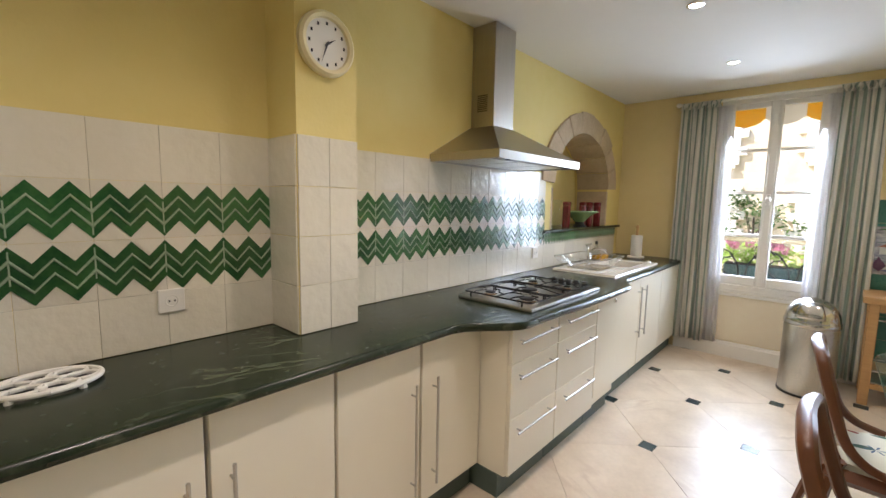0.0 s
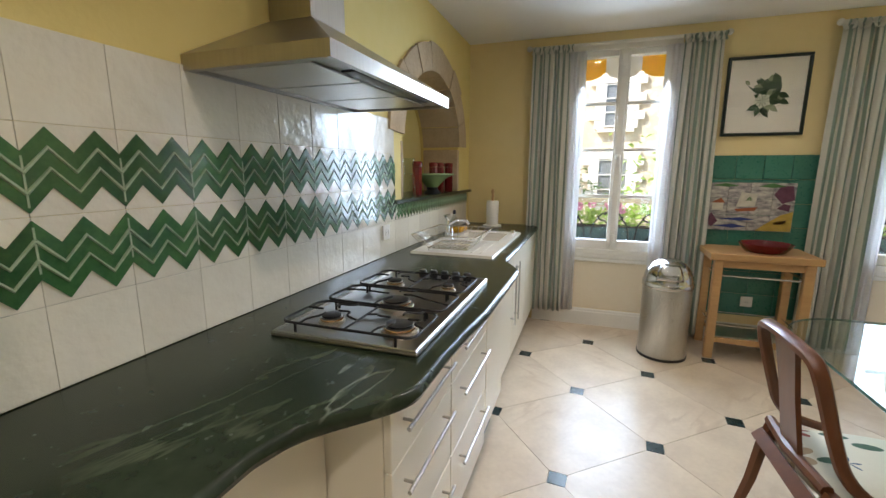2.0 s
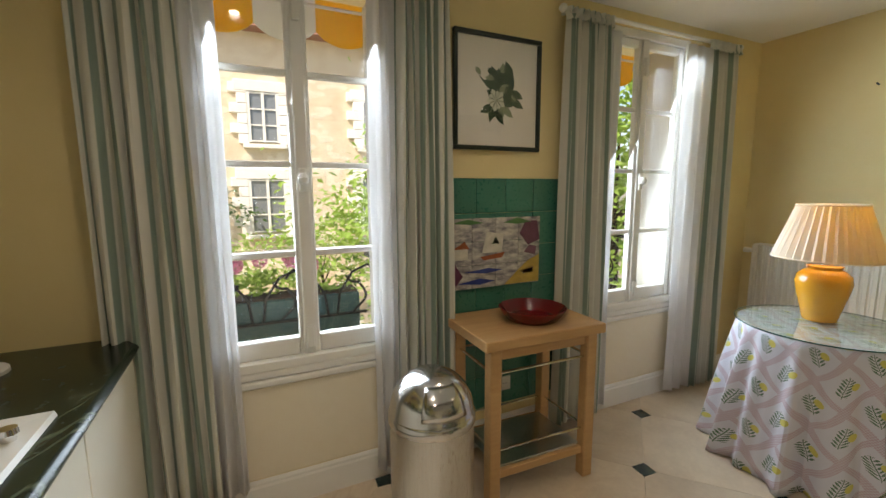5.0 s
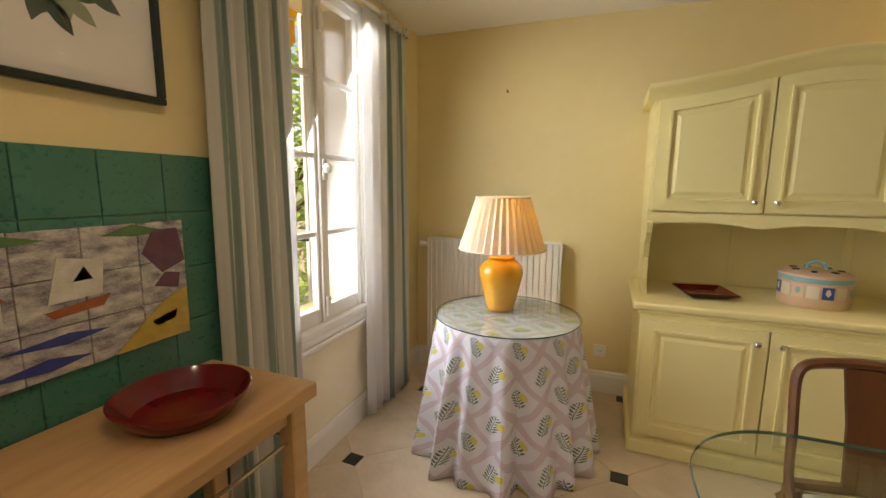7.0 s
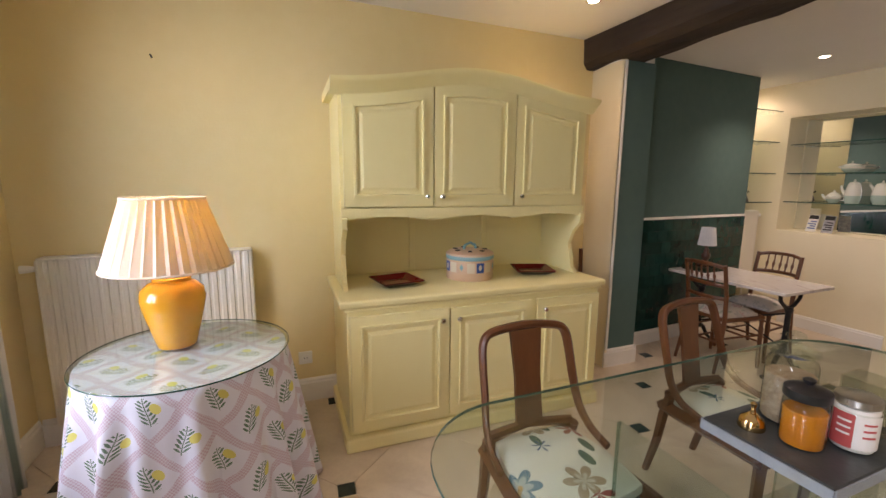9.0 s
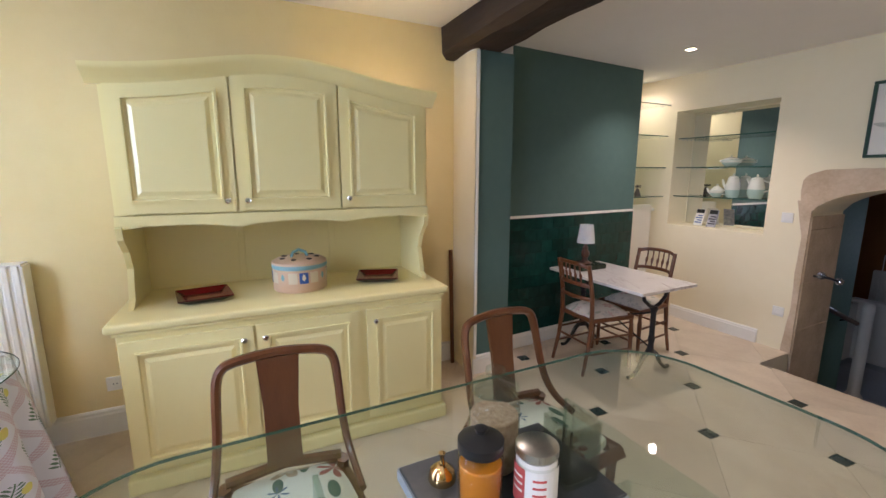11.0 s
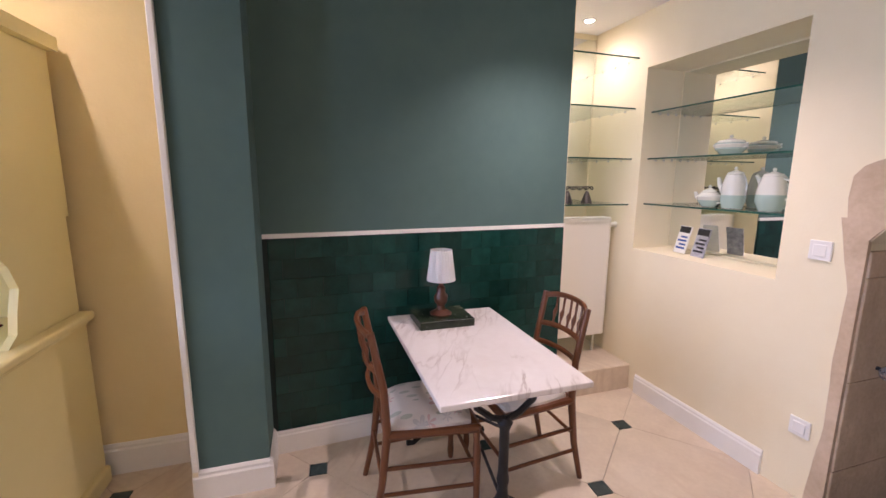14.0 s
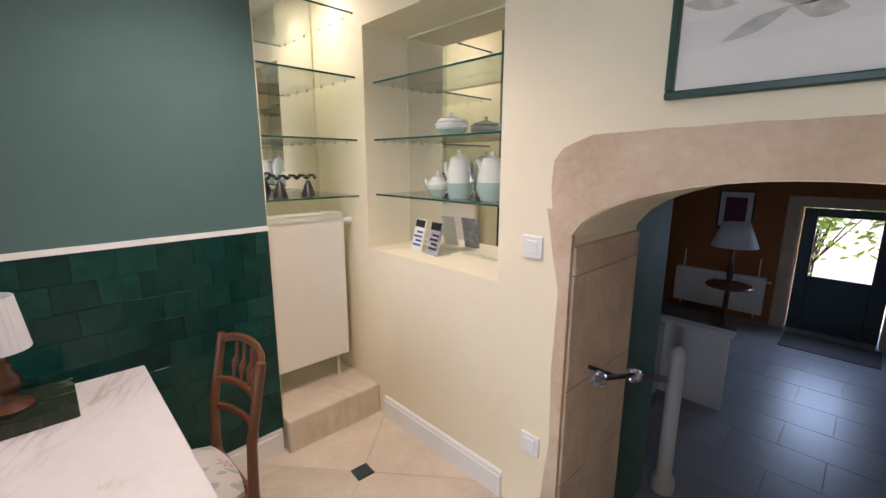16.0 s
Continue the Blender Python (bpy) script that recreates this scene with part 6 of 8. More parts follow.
for nm, mat, pts in (("painted_hill", "hill", [(-0.28, 0.17), (-0.18, 0.19), (-0.08, 0.168), (-0.16, 0.16)]), ("painted_hill", "hill", [(0.05, 0.165), (0.14, 0.192), (0.24, 0.165), (0.14, 0.155)]),
                     ("painted_shore", "sand", [(0.06, -0.19), (0.30, -0.19), (0.30, -0.03), (0.22, -0.06), (0.13, -0.13)]), ("painted_boat", "hull", [(-0.10, -0.02), (0.06, 0.0), (0.04, -0.03), (-0.08, -0.04)]),
                     ("painted_sail", "sail", [(-0.09, 0.0), (-0.06, 0.12), (0.05, 0.10), (0.04, 0.005)]), ("painted_boat", "blue", [(0.17, -0.12), (0.26, -0.10), (0.25, -0.13), (0.19, -0.14)]),
                     ("painted_rock", "plum", [(0.16, 0.10), (0.20, 0.17), (0.28, 0.17), (0.30, 0.06), (0.22, 0.03)]), ("painted_rock", "plum", [(-0.30, -0.13), (-0.26, -0.05), (-0.21, -0.12), (-0.25, -0.17)]),
                     ("painted_bird", "hill", [(-0.03, 0.05), (0.0, 0.09), (0.02, 0.05)]), ("painted_wave", "blue", [(-0.2, -0.1), (-0.05, -0.085), (0.05, -0.1), (-0.06, -0.115)]), ("painted_wave", "blue", [(-0.24, -0.16), (-0.1, -0.14), (0.0, -0.16), (-0.1, -0.175)]),
                     ("painted_rock", "plum", [(0.19, -0.01), (0.23, 0.03), (0.28, 0.02), (0.27, -0.03)]), ("painted_roof", "hull", [(-0.27, 0.03), (-0.2, 0.07), (-0.17, 0.03)]), ("painted_house", "sail", [(-0.26, -0.03), (-0.26, 0.03), (-0.18, 0.03), (-0.18, -0.03)])):
    part(nm, prism(bmesh.new(), pts, "y", -0.0145, -0.0125), MP[mat], tp)

# ---- marble cafe table, its lamp, two cafe chairs ----
M_WMARB = material("white_marble", (0.76, 0.72, 0.68), 0.18, second=(0.64, 0.58, 0.53), scale=3, amount=0.6, detail=10, coat=0.2)


def vein(mat, colour, scale, width, turn, lo=0.52, hi=0.68):
    """Adds thin wandering veins to a marble."""
    n, l = mat.node_tree.nodes, mat.node_tree.links
    b = n["Principled BSDF"]
    src = b.inputs["Base Color"].links[0].from_socket
    tc, mp, no, w, mr, mix = n.new("ShaderNodeTexCoord"), n.new("ShaderNodeMapping"), n.new("ShaderNodeTexNoise"), n.new("ShaderNodeMath"), n.new("ShaderNodeMapRange"), n.new("ShaderNodeMix")
    mp.inputs["Rotation"].default_value = (0, 0, radians(turn))
    mp.vector_type = "TEXTURE"
    mp.inputs["Scale"].default_value = (1, 0.22, 1)
    no.inputs["Scale"].default_value, no.inputs["Detail"].default_value, no.inputs["Distortion"].default_value = scale, 5, 0.25
    w.operation = "SUBTRACT"
    w.inputs[1].default_value = 0.5
    ab = n.new("ShaderNodeMath")
    ab.operation = "ABSOLUTE"
    mr.inputs[1].default_value, mr.inputs[2].default_value, mr.inputs[3].default_value, mr.inputs[4].default_value = 0.0, width, 1.0, 0.0
    gate, gm = n.new("ShaderNodeTexNoise"), n.new("ShaderNodeMapRange")
    gate.inputs["Scale"].default_value = scale * 0.9
    gm.inputs[1].default_value, gm.inputs[2].default_value = lo, hi
    pr = n.new("ShaderNodeMath")
    pr.operation = "MULTIPLY"
    l.new(tc.outputs["Object"], mp.inputs[0]); l.new(mp.outputs[0], no.inputs[0]); l.new(no.outputs[0], w.inputs[0]); l.new(w.outputs[0], ab.inputs[0]); l.new(ab.outputs[0], mr.inputs[0])
    l.new(tc.outputs["Object"], gate.inputs[0]); l.new(gate.outputs[0], gm.inputs[0]); l.new(mr.outputs[0], pr.inputs[0]); l.new(gm.outputs[0], pr.inputs[1])
    mix.data_type = "RGBA"
    mix.inputs["B"].default_value = (*colour, 1)
    l.new(pr.outputs[0], mix.inputs["Factor"]); l.new(src, mix.inputs["A"]); l.new(mix.outputs["Result"], b.inputs["Base Color"])


vein(M_WMARB, (0.36, 0.28, 0.23), 1.1, 0.013, -32, 0.46, 0.60)
vein(M_WMARB, (0.52, 0.46, 0.41), 1.7, 0.03, -25, 0.44, 0.6)
vein(M_MARBLE, (0.10, 0.12, 0.075), 1.6, 0.02, 70, 0.46, 0.62)
vein(M_MARBLE, (0.30, 0.32, 0.26), 0.9, 0.007, 82, 0.54, 0.62)
vein(M_FLOOR, (0.56, 0.44, 0.32), 1.5, 0.06, 20, 0.5, 0.7)
t = thing("cafe_table", (2.25, -0.02, 0), "white marble cafe table on a black cast-iron base", "table")
part("tabletop", B((-0.485, -0.305, 0.69), (0.485, 0.305, 0.715), 0.005, 2), M_WMARB, t, "white marble top with fine brown veins")
for s in (-1, 1):
    x = s * 0.36
    part("column", lathe(bmesh.new(), [(0.03, 0.16), (0.036, 0.18), (0.024, 0.21), (0.02, 0.25), (0.026, 0.28), (0.02, 0.32), (0.02, 0.50), (0.032, 0.53), (0.02, 0.55)], 16, (x, 0, 0)), M_IRON, t, "", True)
    for q in (-1, 1):
        part("foot", tube(bmesh.new(), [(x, q * 0.01, 0.19), (x, q * 0.07, 0.15), (x, q * 0.13, 0.06), (x, q * 0.19, 0.012), (x, q * 0.23, 0.016)], 0.018, 8, [1.1, 1.0, 0.8, 0.75, 0.9]), M_IRON, t, "curved iron foot", True)
        part("arm", tube(bmesh.new(), [(x, q * 0.005, 0.54), (x, q * 0.06, 0.56), (x, q * 0.12, 0.61), (x, q * 0.14, 0.689)], 0.014, 8), M_IRON, t, "", True)
part("cross_bar", tube(bmesh.new(), [(-0.36, 0, 0.50), (0.36, 0, 0.22)], 0.007, 6), M_IRON, t)
part("cross_bar", tube(bmesh.new(), [(-0.36, 0.014, 0.22), (0.36, 0.014, 0.50)], 0.007, 6), M_IRON, t)
t = thing("marble_block", (2.59, 0.02, 0.715), "flat dark green marble block under the small lamp", "block")
part("block", B((-0.13, -0.14, 0), (0.10, 0.15, 0.042), 0.003), M_MARBLE, t)
M_BRONZE = material("turned_brown_wood", (0.10, 0.035, 0.016), 0.3, second=(0.05, 0.02, 0.01), scale=12)
t = thing("small_lamp", (2.57, 0.03, 0.757), "small turned wooden lamp with a white shade", "lamp")
part("base", lathe(bmesh.new(), [(0.055, 0), (0.058, 0.008), (0.045, 0.016), (0.024, 0.026), (0.02, 0.05), (0.034, 0.07), (0.036, 0.10), (0.022, 0.12), (0.022, 0.145), (0.012, 0.155), (0.012, 0.19)], 24), M_BRONZE, t, "", True)
part("shade", pleated(0.076, 0.056, 0.185, 0.345, 24, 0.002), M_LINING, t, "white pleated shade").modifiers.new("thickness", "SOLIDIFY").thickness = 0.0012


def cafe_chair():
    """A dark turned wooden chair with spindles in its back; the sitter looks along +x."""
    t = thing("cafe_chair", (0, 0, 0), "dark turned wooden cafe chair with a faded flowered seat", "chair", "chairs at the marble table")
    part("seat", cushion(bmesh.new(), 0.40, 0.38, 0.435, 0.02, 0.05, 0.88), M_SEATF2, t, "faded flowered cushion", True)
    bm = bmesh.new()
    loop = [(0.19, 0.205), (0.19, -0.205), (-0.185, -0.17), (-0.185, 0.17)]
    for a, b in zip(loop, loop[1:] + loop[:1]):
        tube(bm, [(*a, 0.425), (*b, 0.425)], 0.019, 8)
    part("seat_rail", bm, M_MAHOG, t, "", True)
    for s in (-1, 1):
        part("leg", tube(bmesh.new(), [(0.185, 0.20 * s, 0.43), (0.187, 0.202 * s, 0.36), (0.188, 0.203 * s, 0.33), (0.19, 0.205 * s, 0.1), (0.19, 0.207 * s, 0.05), (0.19, 0.208 * s, 0)], 0.017, 10, [1.1, 0.8, 1.1, 0.85, 1.0, 0.7]), M_MAHOG, t, "", True)
        part("back_post", tube(bmesh.new(), [(-0.26, 0.18 * s, 0), (-0.215, 0.175 * s, 0.2), (-0.19, 0.17 * s, 0.43), (-0.20, 0.17 * s, 0.62), (-0.25, 0.17 * s, 0.87)], 0.016, 10, [0.8, 1, 1.15, 1, 0.95]), M_MAHOG, t, "", True)
        for z in (0.16, 0.28):
            part("stretcher", tube(bmesh.new(), [(-0.215, 0.176 * s, z), (0.188, 0.204 * s, z)], 0.009, 8), M_MAHOG, t, "", True)
    part("stretcher", tube(bmesh.new(), [(0.19, -0.2, 0.22), (0.19, 0.2, 0.22)], 0.009, 8), M_MAHOG, t, "", True)
    part("stretcher", tube(bmesh.new(), [(-0.215, -0.17, 0.24), (-0.215, 0.17, 0.24)], 0.009, 8), M_MAHOG, t, "", True)
    for x0, z0, h in ((-0.205, 0.60, 0.0), (-0.217, 0.70, 0.008), (-0.247, 0.85, 0.022)):
        part("back_rail", tube(bmesh.new(), smooth_line([(x0, -0.168, z0), (x0 - 0.032, -0.10, z0 + h * 0.8), (x0 - 0.045, 0, z0 + h), (x0 - 0.032, 0.10, z0 + h * 0.8), (x0, 0.168, z0)], 4), 0.015, 8, None, 0.7), M_MAHOG, t, "", True)
    for k in range(5):
        y = -0.10 + 0.05 * k
        q = -0.036 + abs(y) * 0.12
        part("spindle", tube(bmesh.new(), [(q - 0.225, y, 0.705), (q - 0.232, y, 0.74), (q - 0.238, y, 0.775), (q - 0.246, y, 0.80), (q - 0.254, y, 0.865)], 0.008, 8, [0.8, 0.7, 1.5, 0.7, 0.8]), M_MAHOG, t, "", True)
    return t


cc = cafe_chair()
cc.matrix_basis = pose(2.25, 0.21, 0, 0, 0, -93)
copy_thing(cc, pose(2.28, -0.29, 0, 0, 0, 92))

# ---- niche: mirror, glass shelves, tea things; recess shelves ----
t = thing("niche_mirror", ((KX0 + KX1) / 2, NB + 0.002, (KZ0 + KZ1) / 2), "large plain mirror filling the back of the niche", "mirror")
hw, hh = (KX1 - KX0) / 2 - 0.012, (KZ1 - KZ0) / 2 - 0.012
part("mirror_glass", B((-hw, 0.0, -hh), (hw, 0.006, hh), 0.002), M_MIRROR, t)
t2 = thing("recess_mirror", (3.398, -1.165, 1.87), "plain mirror on the back of the shelf recess", "mirror")
part("mirror_glass", B((-0.008, -0.27, -0.58), (0.0, 0.27, 0.62), 0.002), M_MIRROR, t2)
M_SHELF = glass("shelf_glass", (0.93, 0.97, 0.95))


def shelf(x0, x1, y0, y1, z, front, label):
    t = thing("glass_shelf", ((x0 + x1) / 2, (y0 + y1) / 2, z), label, "shelf", "glass shelves")
    a, b = (x1 - x0) / 2, (y1 - y0) / 2
    part("sheet", B((-a, -b, 0), (a, b, 0.009)), M_SHELF, t)
    if front == "y":
        part("edge", B((-a, b + 0.0003, 0.0), (a, b + 0.003, 0.009)), M_EDGE, t, "dark green glass edge")
        sup = [(s * (a - 0.01), q) for s in (-1, 1) for q in (-b * 0.7, -b * 0.1, b * 0.5)]
    else:
        part("edge", B((-a - 0.003, -b, 0.0), (-a - 0.0003, b, 0.009)), M_EDGE, t, "dark green glass edge")
        sup = [(q, s * (b - 0.01)) for s in (-1, 1) for q in (-a * 0.6, 0, a * 0.6)]
    for sx, sy in sup:
        part("shelf_pin", lathe(bmesh.new(), [(0.006, -0.01), (0.007, -0.001)], 8, (sx, sy, 0)), M_STEEL, t)
    return t


for z in (1.30, 1.60, 1.90):
    shelf(KX0 + 0.002, KX1 - 0.002, NB + 0.012, SOUTH - 0.06, z, "y", "green-edged glass shelf across the mirrored niche")
for z in (1.29, 1.60, 1.93, 2.25):
    shelf(2.94, 3.385, SOUTH + 0.002, -0.884, z, "x", "green-edged glass shelf in the recess beside the chimney breast")
M_TEA = material("pale_celadon_china", (0.68, 0.68, 0.60), 0.14, second=(0.60, 0.63, 0.54), scale=8, coat=0.4)
M_TEAG = material("green_china", (0.36, 0.48, 0.42), 0.15, coat=0.4)


def pot(name, at, prof, label, spout, handle, lidz, r_lid, green, turn=0):
    t = thing(name, at, label, name.split("_")[0], "tea things in the niche", turn)
    part("pot", lathe(bmesh.new(), prof, 28), M_TEA, t, "", True)
    part("foot_glaze", lathe(bmesh.new(), [(prof[0][0] + 0.0015, 0.001), (prof[1][0] + 0.0015, prof[1][1]), (green, prof[1][1] + 0.035)], 28, close=False), M_TEAG, t, "soft green glaze", True)
    if lidz:
        part("lid", lathe(bmesh.new(), [(r_lid, lidz), (r_lid * 0.9, lidz + 0.012), (r_lid * 0.3, lidz + 0.022), (0.006, lidz + 0.026), (0.011, lidz + 0.036), (0.004, lidz + 0.044)], 24), M_TEA, t, "", True)
    if spout:
        part("spout", tube(bmesh.new(), spout, 0.013, 10, [1.2, 1.0, 0.75]), M_TEA, t, "", True)
    if handle:
        part("loop_grip", tube(bmesh.new(), handle, 0.006, 8), M_TEA, t, "", True)
    return t


S1, S2 = 1.3095, 1.6095
pot("teapot", (2.48, -1.64, S1), [(0.035, 0), (0.058, 0.03), (0.065, 0.06), (0.045, 0.085)], "small pale china teapot on the glass shelf", [(0.05, 0, 0.03), (0.085, 0, 0.055), (0.10, 0, 0.085)], [(-0.05, 0, 0.07), (-0.09, 0, 0.065), (-0.085, 0, 0.03), (-0.055, 0, 0.025)], 0.086, 0.04, 0.062)
pot("coffee_pot", (2.33, -1.64, S1), [(0.05, 0), (0.06, 0.04), (0.062, 0.12), (0.045, 0.19)], "tall pale china coffee pot on the glass shelf", [(0.05, 0, 0.07), (0.09, 0, 0.13), (0.10, 0, 0.175)], None, 0.191, 0.043, 0.063)
pot("water_jug", (2.12, -1.64, S1), [(0.05, 0), (0.07, 0.05), (0.068, 0.11), (0.05, 0.18)], "green and white china jug with a looped handle", [(0.05, 0, 0.12), (0.075, 0, 0.165), (0.09, 0, 0.185)], [(-0.045, 0, 0.17), (-0.11, 0, 0.15), (-0.115, 0, 0.08), (-0.062, 0, 0.06)], 0.181, 0.048, 0.071)
pot("tureen_dish", (2.36, -1.615, S2), [(0.045, 0), (0.075, 0.03), (0.082, 0.055), (0.072, 0.066)], "low white china tureen on the upper glass shelf", [(0.07, 0, 0.05), (0.095, 0, 0.058), (0.105, 0, 0.055)], [(-0.07, 0, 0.055), (-0.10, 0, 0.06), (-0.10, 0, 0.045), (-0.075, 0, 0.04)], 0.067, 0.07, 0.08)
M_GREYCARD = material("printed_card", (0.55, 0.55, 0.57), 0.5, second=(0.2, 0.2, 0.24), scale=30, amount=1)
for k, (x, mat) in enumerate(((2.62, M_WHITE), (2.47, M_GREYCARD))):
    t = thing("brochure", (x, -1.60 + 0.02 * k, KZ0), "small printed leaflet standing in a clear holder", "leaflet", "leaflets in the niche", -8)
    bm = B((-0.05, -0.004, 0.002), (0.05, 0.004, 0.18), 0.001)
    bmesh.ops.rotate(bm, verts=bm.verts, matrix=Matrix.Rotation(radians(14), 3, "X"))
    lf = part("leaflet", bm, mat, t)
    bm = B((-0.045, 0.0045, 0.135), (0.045, 0.0055, 0.175))
    bmesh.ops.rotate(bm, verts=bm.verts, matrix=Matrix.Rotation(radians(14), 3, "X"))
    part("title_bar", bm, M_BLACK, lf, "dark printed title bar")
    for q in range(4):
        bm = B((-0.038, 0.0045, 0.03 + 0.024 * q), (0.038 - 0.02 * (q % 2), 0.0055, 0.042 + 0.024 * q))
        bmesh.ops.rotate(bm, verts=bm.verts, matrix=Matrix.Rotation(radians(14), 3, "X"))
        part("print_bar", bm, M_BLUE if mat is M_WHITE else M_IRON, lf)
t = thing("brass_scales", (3.08, -1.12, 1.2995), "small dark openwork stand with two hanging bells", "bells")
bm = bmesh.new()
for k in range(5):
    tube(bm, [(0.02 * math.cos(a) , -0.11 + 0.055 * k + 0.024 * math.sin(a), 0.105 + 0.012 * math.cos(a * 2)) for a in [2 * math.pi * i / 12 for i in range(13)]], 0.004, 6)
part("scroll_bar", bm, M_IRON, t)
for y in (-0.09, 0.07):
    part("bell", lathe(bmesh.new(), [(0.04, 0), (0.038, 0.008), (0.02, 0.06), (0.008, 0.085)], 20, (0, y, 0)), material("dark_pewter", (0.10, 0.09, 0.085), 0.35, 0.8), t, "", True)

# ---- ceiling spots ----
M_SPOT = glow("lit_spot_lens", (1.0, 0.90, 0.74), 30)
# The first two continue the row unseen; added to brighten the dim counter.
for x, y, w, cone in ((-0.79, 0.28, 13, 150), (-0.79, 1.52, 11, 150), (-0.79, 2.76, 9, 150), (-0.79, 4.0, 5, 150), (0.33, 4.06, 5, 150), (2.22, 1.77, 8.5, 140), (2.20, -0.61, 20, 125), (3.16, -1.20, 4.2, 150)):
    zc = TOP if y > 1.1 else TOP - 0.06
    t = thing("ceiling_spot", (x, y, zc), "small lit recessed ceiling spot with a chrome ring", "spot light", "ceiling spots")
    part("ring", lathe(bmesh.new(), [(0.045, 0.002), (0.045, -0.004), (0.036, -0.007), (0.032, -0.003), (0.032, 0.001)], 28, close=False), M_CHROME, t, "", True)
    part("lens", lathe(bmesh.new(), [(0.031, -0.0035), (0.02, -0.006), (0.002, -0.0065)], 20), M_SPOT, t, "glowing lens", True)
    sp = new("spot_beam", bpy.data.lights.new("spot_beam", "SPOT"))
    sp.data.energy, sp.data.color, sp.data.spot_size, sp.data.spot_blend, sp.data.shadow_soft_size = w * 1.7, (1, 0.90, 0.78), radians(cone), 1.0, 0.03
    sp.location = (x, y, zc - 0.02)

# ---- outside the windows ----
M_GRAVEL = material("pale_gravel", (0.42, 0.36, 0.27), 0.95, second=(0.3, 0.25, 0.18), scale=2, bump=0.5, bump_scale=30)
M_RUBBLE = material("rubble_stone_wall", (0.74, 0.64, 0.48), 0.95, second=(0.60, 0.48, 0.32), scale=2.5, amount=0.9, bump=0.5, bump_scale=7, detail=8)
M_ASHLAR = material("dressed_white_stone", (0.86, 0.83, 0.77), 0.9, second=(0.78, 0.74, 0.66), scale=4, bump=0.2, each=0.06)
M_LEAFY = material("leaf_green", (0.27, 0.44, 0.08), 0.6, second=(0.36, 0.52, 0.12), scale=3, amount=0.9)
M_LEAFD = material("leaf_dark_green", (0.05, 0.12, 0.03), 0.6, second=(0.10, 0.19, 0.04), scale=3, amount=0.9)
for lm in (M_LEAFY, M_LEAFD):
    n, l = lm.node_tree.nodes, lm.node_tree.links
    pb = n["Principled BSDF"]
    tr, mx = n.new("ShaderNodeBsdfTranslucent"), n.new("ShaderNodeMixShader")
    mx.inputs[0].default_value = 0.45
    l.new(pb.inputs["Base Color"].links[0].from_socket, tr.inputs[0])
    l.new(pb.outputs[0], mx.inputs[1]); l.new(tr.outputs[0], mx.inputs[2]); l.new(mx.outputs[0], n["Material Output"].inputs[0])
M_PINKF = material("pink_petal", (0.72, 0.22, 0.36), 0.7, second=(0.80, 0.45, 0.52), scale=40)
M_PLANTER = material("dark_teal_planter", (0.03, 0.075, 0.075), 0.5, second=(0.05, 0.10, 0.10), scale=6)
M_RAIL = material("pale_timber", (0.55, 0.43, 0.27), 0.7, second=(0.42, 0.32, 0.2), scale=8)
M_ORANGE = stripes("orange_canvas", (0.92, 0.60, 0.03), (0.92, 0.60, 0.03), 1, 0.5, (0.90, 0.57, 0.02), 0.65)
M_AWNW = stripes("white_canvas", (0.85, 0.82, 0.75), (0.85, 0.82, 0.75), 1, 0.5, (0.8, 0.77, 0.7), 0.6)
M_DARKGL = material("dark_window_glass", (0.20, 0.22, 0.23), 0.05, coat=0.5)

structure("ground", B((-70, -80, -1.9), (70, 90, -1.6)), M_GRAVEL, "pale gravel yard outside the house", "ground")


def leaves(bm, rnd, n, at, size, leaf, flat=0.0):
    """Many small folded leaves scattered in an uneven, clumped volume."""
    clumps = [Vector((rnd.gauss(0, 0.42), rnd.gauss(0, 0.42), rnd.gauss(0, 0.42))) for _ in range(max(4, n // 60))]
    for _ in range(n):
        c = rnd.choice(clumps)
        p = Vector((c.x + rnd.gauss(0, 0.16), c.y + rnd.gauss(0, 0.16), c.z + rnd.gauss(0, 0.14)))
        p = Vector((at[0] + p.x * size[0], at[1] + p.y * size[1], at[2] + p.z * size[2]))
        q = Euler((rnd.uniform(-0.9, 0.9), rnd.uniform(-0.9, 0.9), rnd.uniform(0, 6.28))).to_matrix()
        s = leaf * rnd.uniform(0.6, 1.3)
        v = [bm.verts.new(p + q @ Vector(k) * s) for k in ((0, -1, 0), (0.45, 0, 0.12), (0, 1, 0), (-0.45, 0, 0.12))]
        bm.faces.new((v[0], v[1], v[2]))
        bm.faces.new((v[0], v[2], v[3]))


def shrub(name, at, size, n, leaf, mat, label, trunk=None, seed=1):
    rnd = random.Random(seed)
    t = thing(name, (at[0], at[1], -1.6), label, "tree" if trunk else "shrub")
    bm = bmesh.new()
    leaves(bm, rnd, n, (0, 0, at[2] + 1.6), size, leaf)
    part("crown", bm, mat, t, "uneven leafy crown")
    h = at[2] + 1.6
    bm = bmesh.new()
    tube(bm, [(0, 0, 0), (0.05, 0.02, h * 0.5), (0.0, 0.0, h)], 0.12 if trunk else 0.04, 8, [1.2, 0.9, 0.5])
    for k in range(6):
        a = rnd.uniform(0, 6.28)
        tube(bm, [(0, 0, h * rnd.uniform(0.4, 0.8)), (size[0] * 0.35 * math.cos(a), size[1] * 0.35 * math.sin(a), h + size[2] * rnd.uniform(-0.1, 0.3))], 0.05 if trunk else 0.02, 6, [1, 0.4])
    part("trunk", bm, M_BEAM, t, "brown trunk and limbs")
    return t


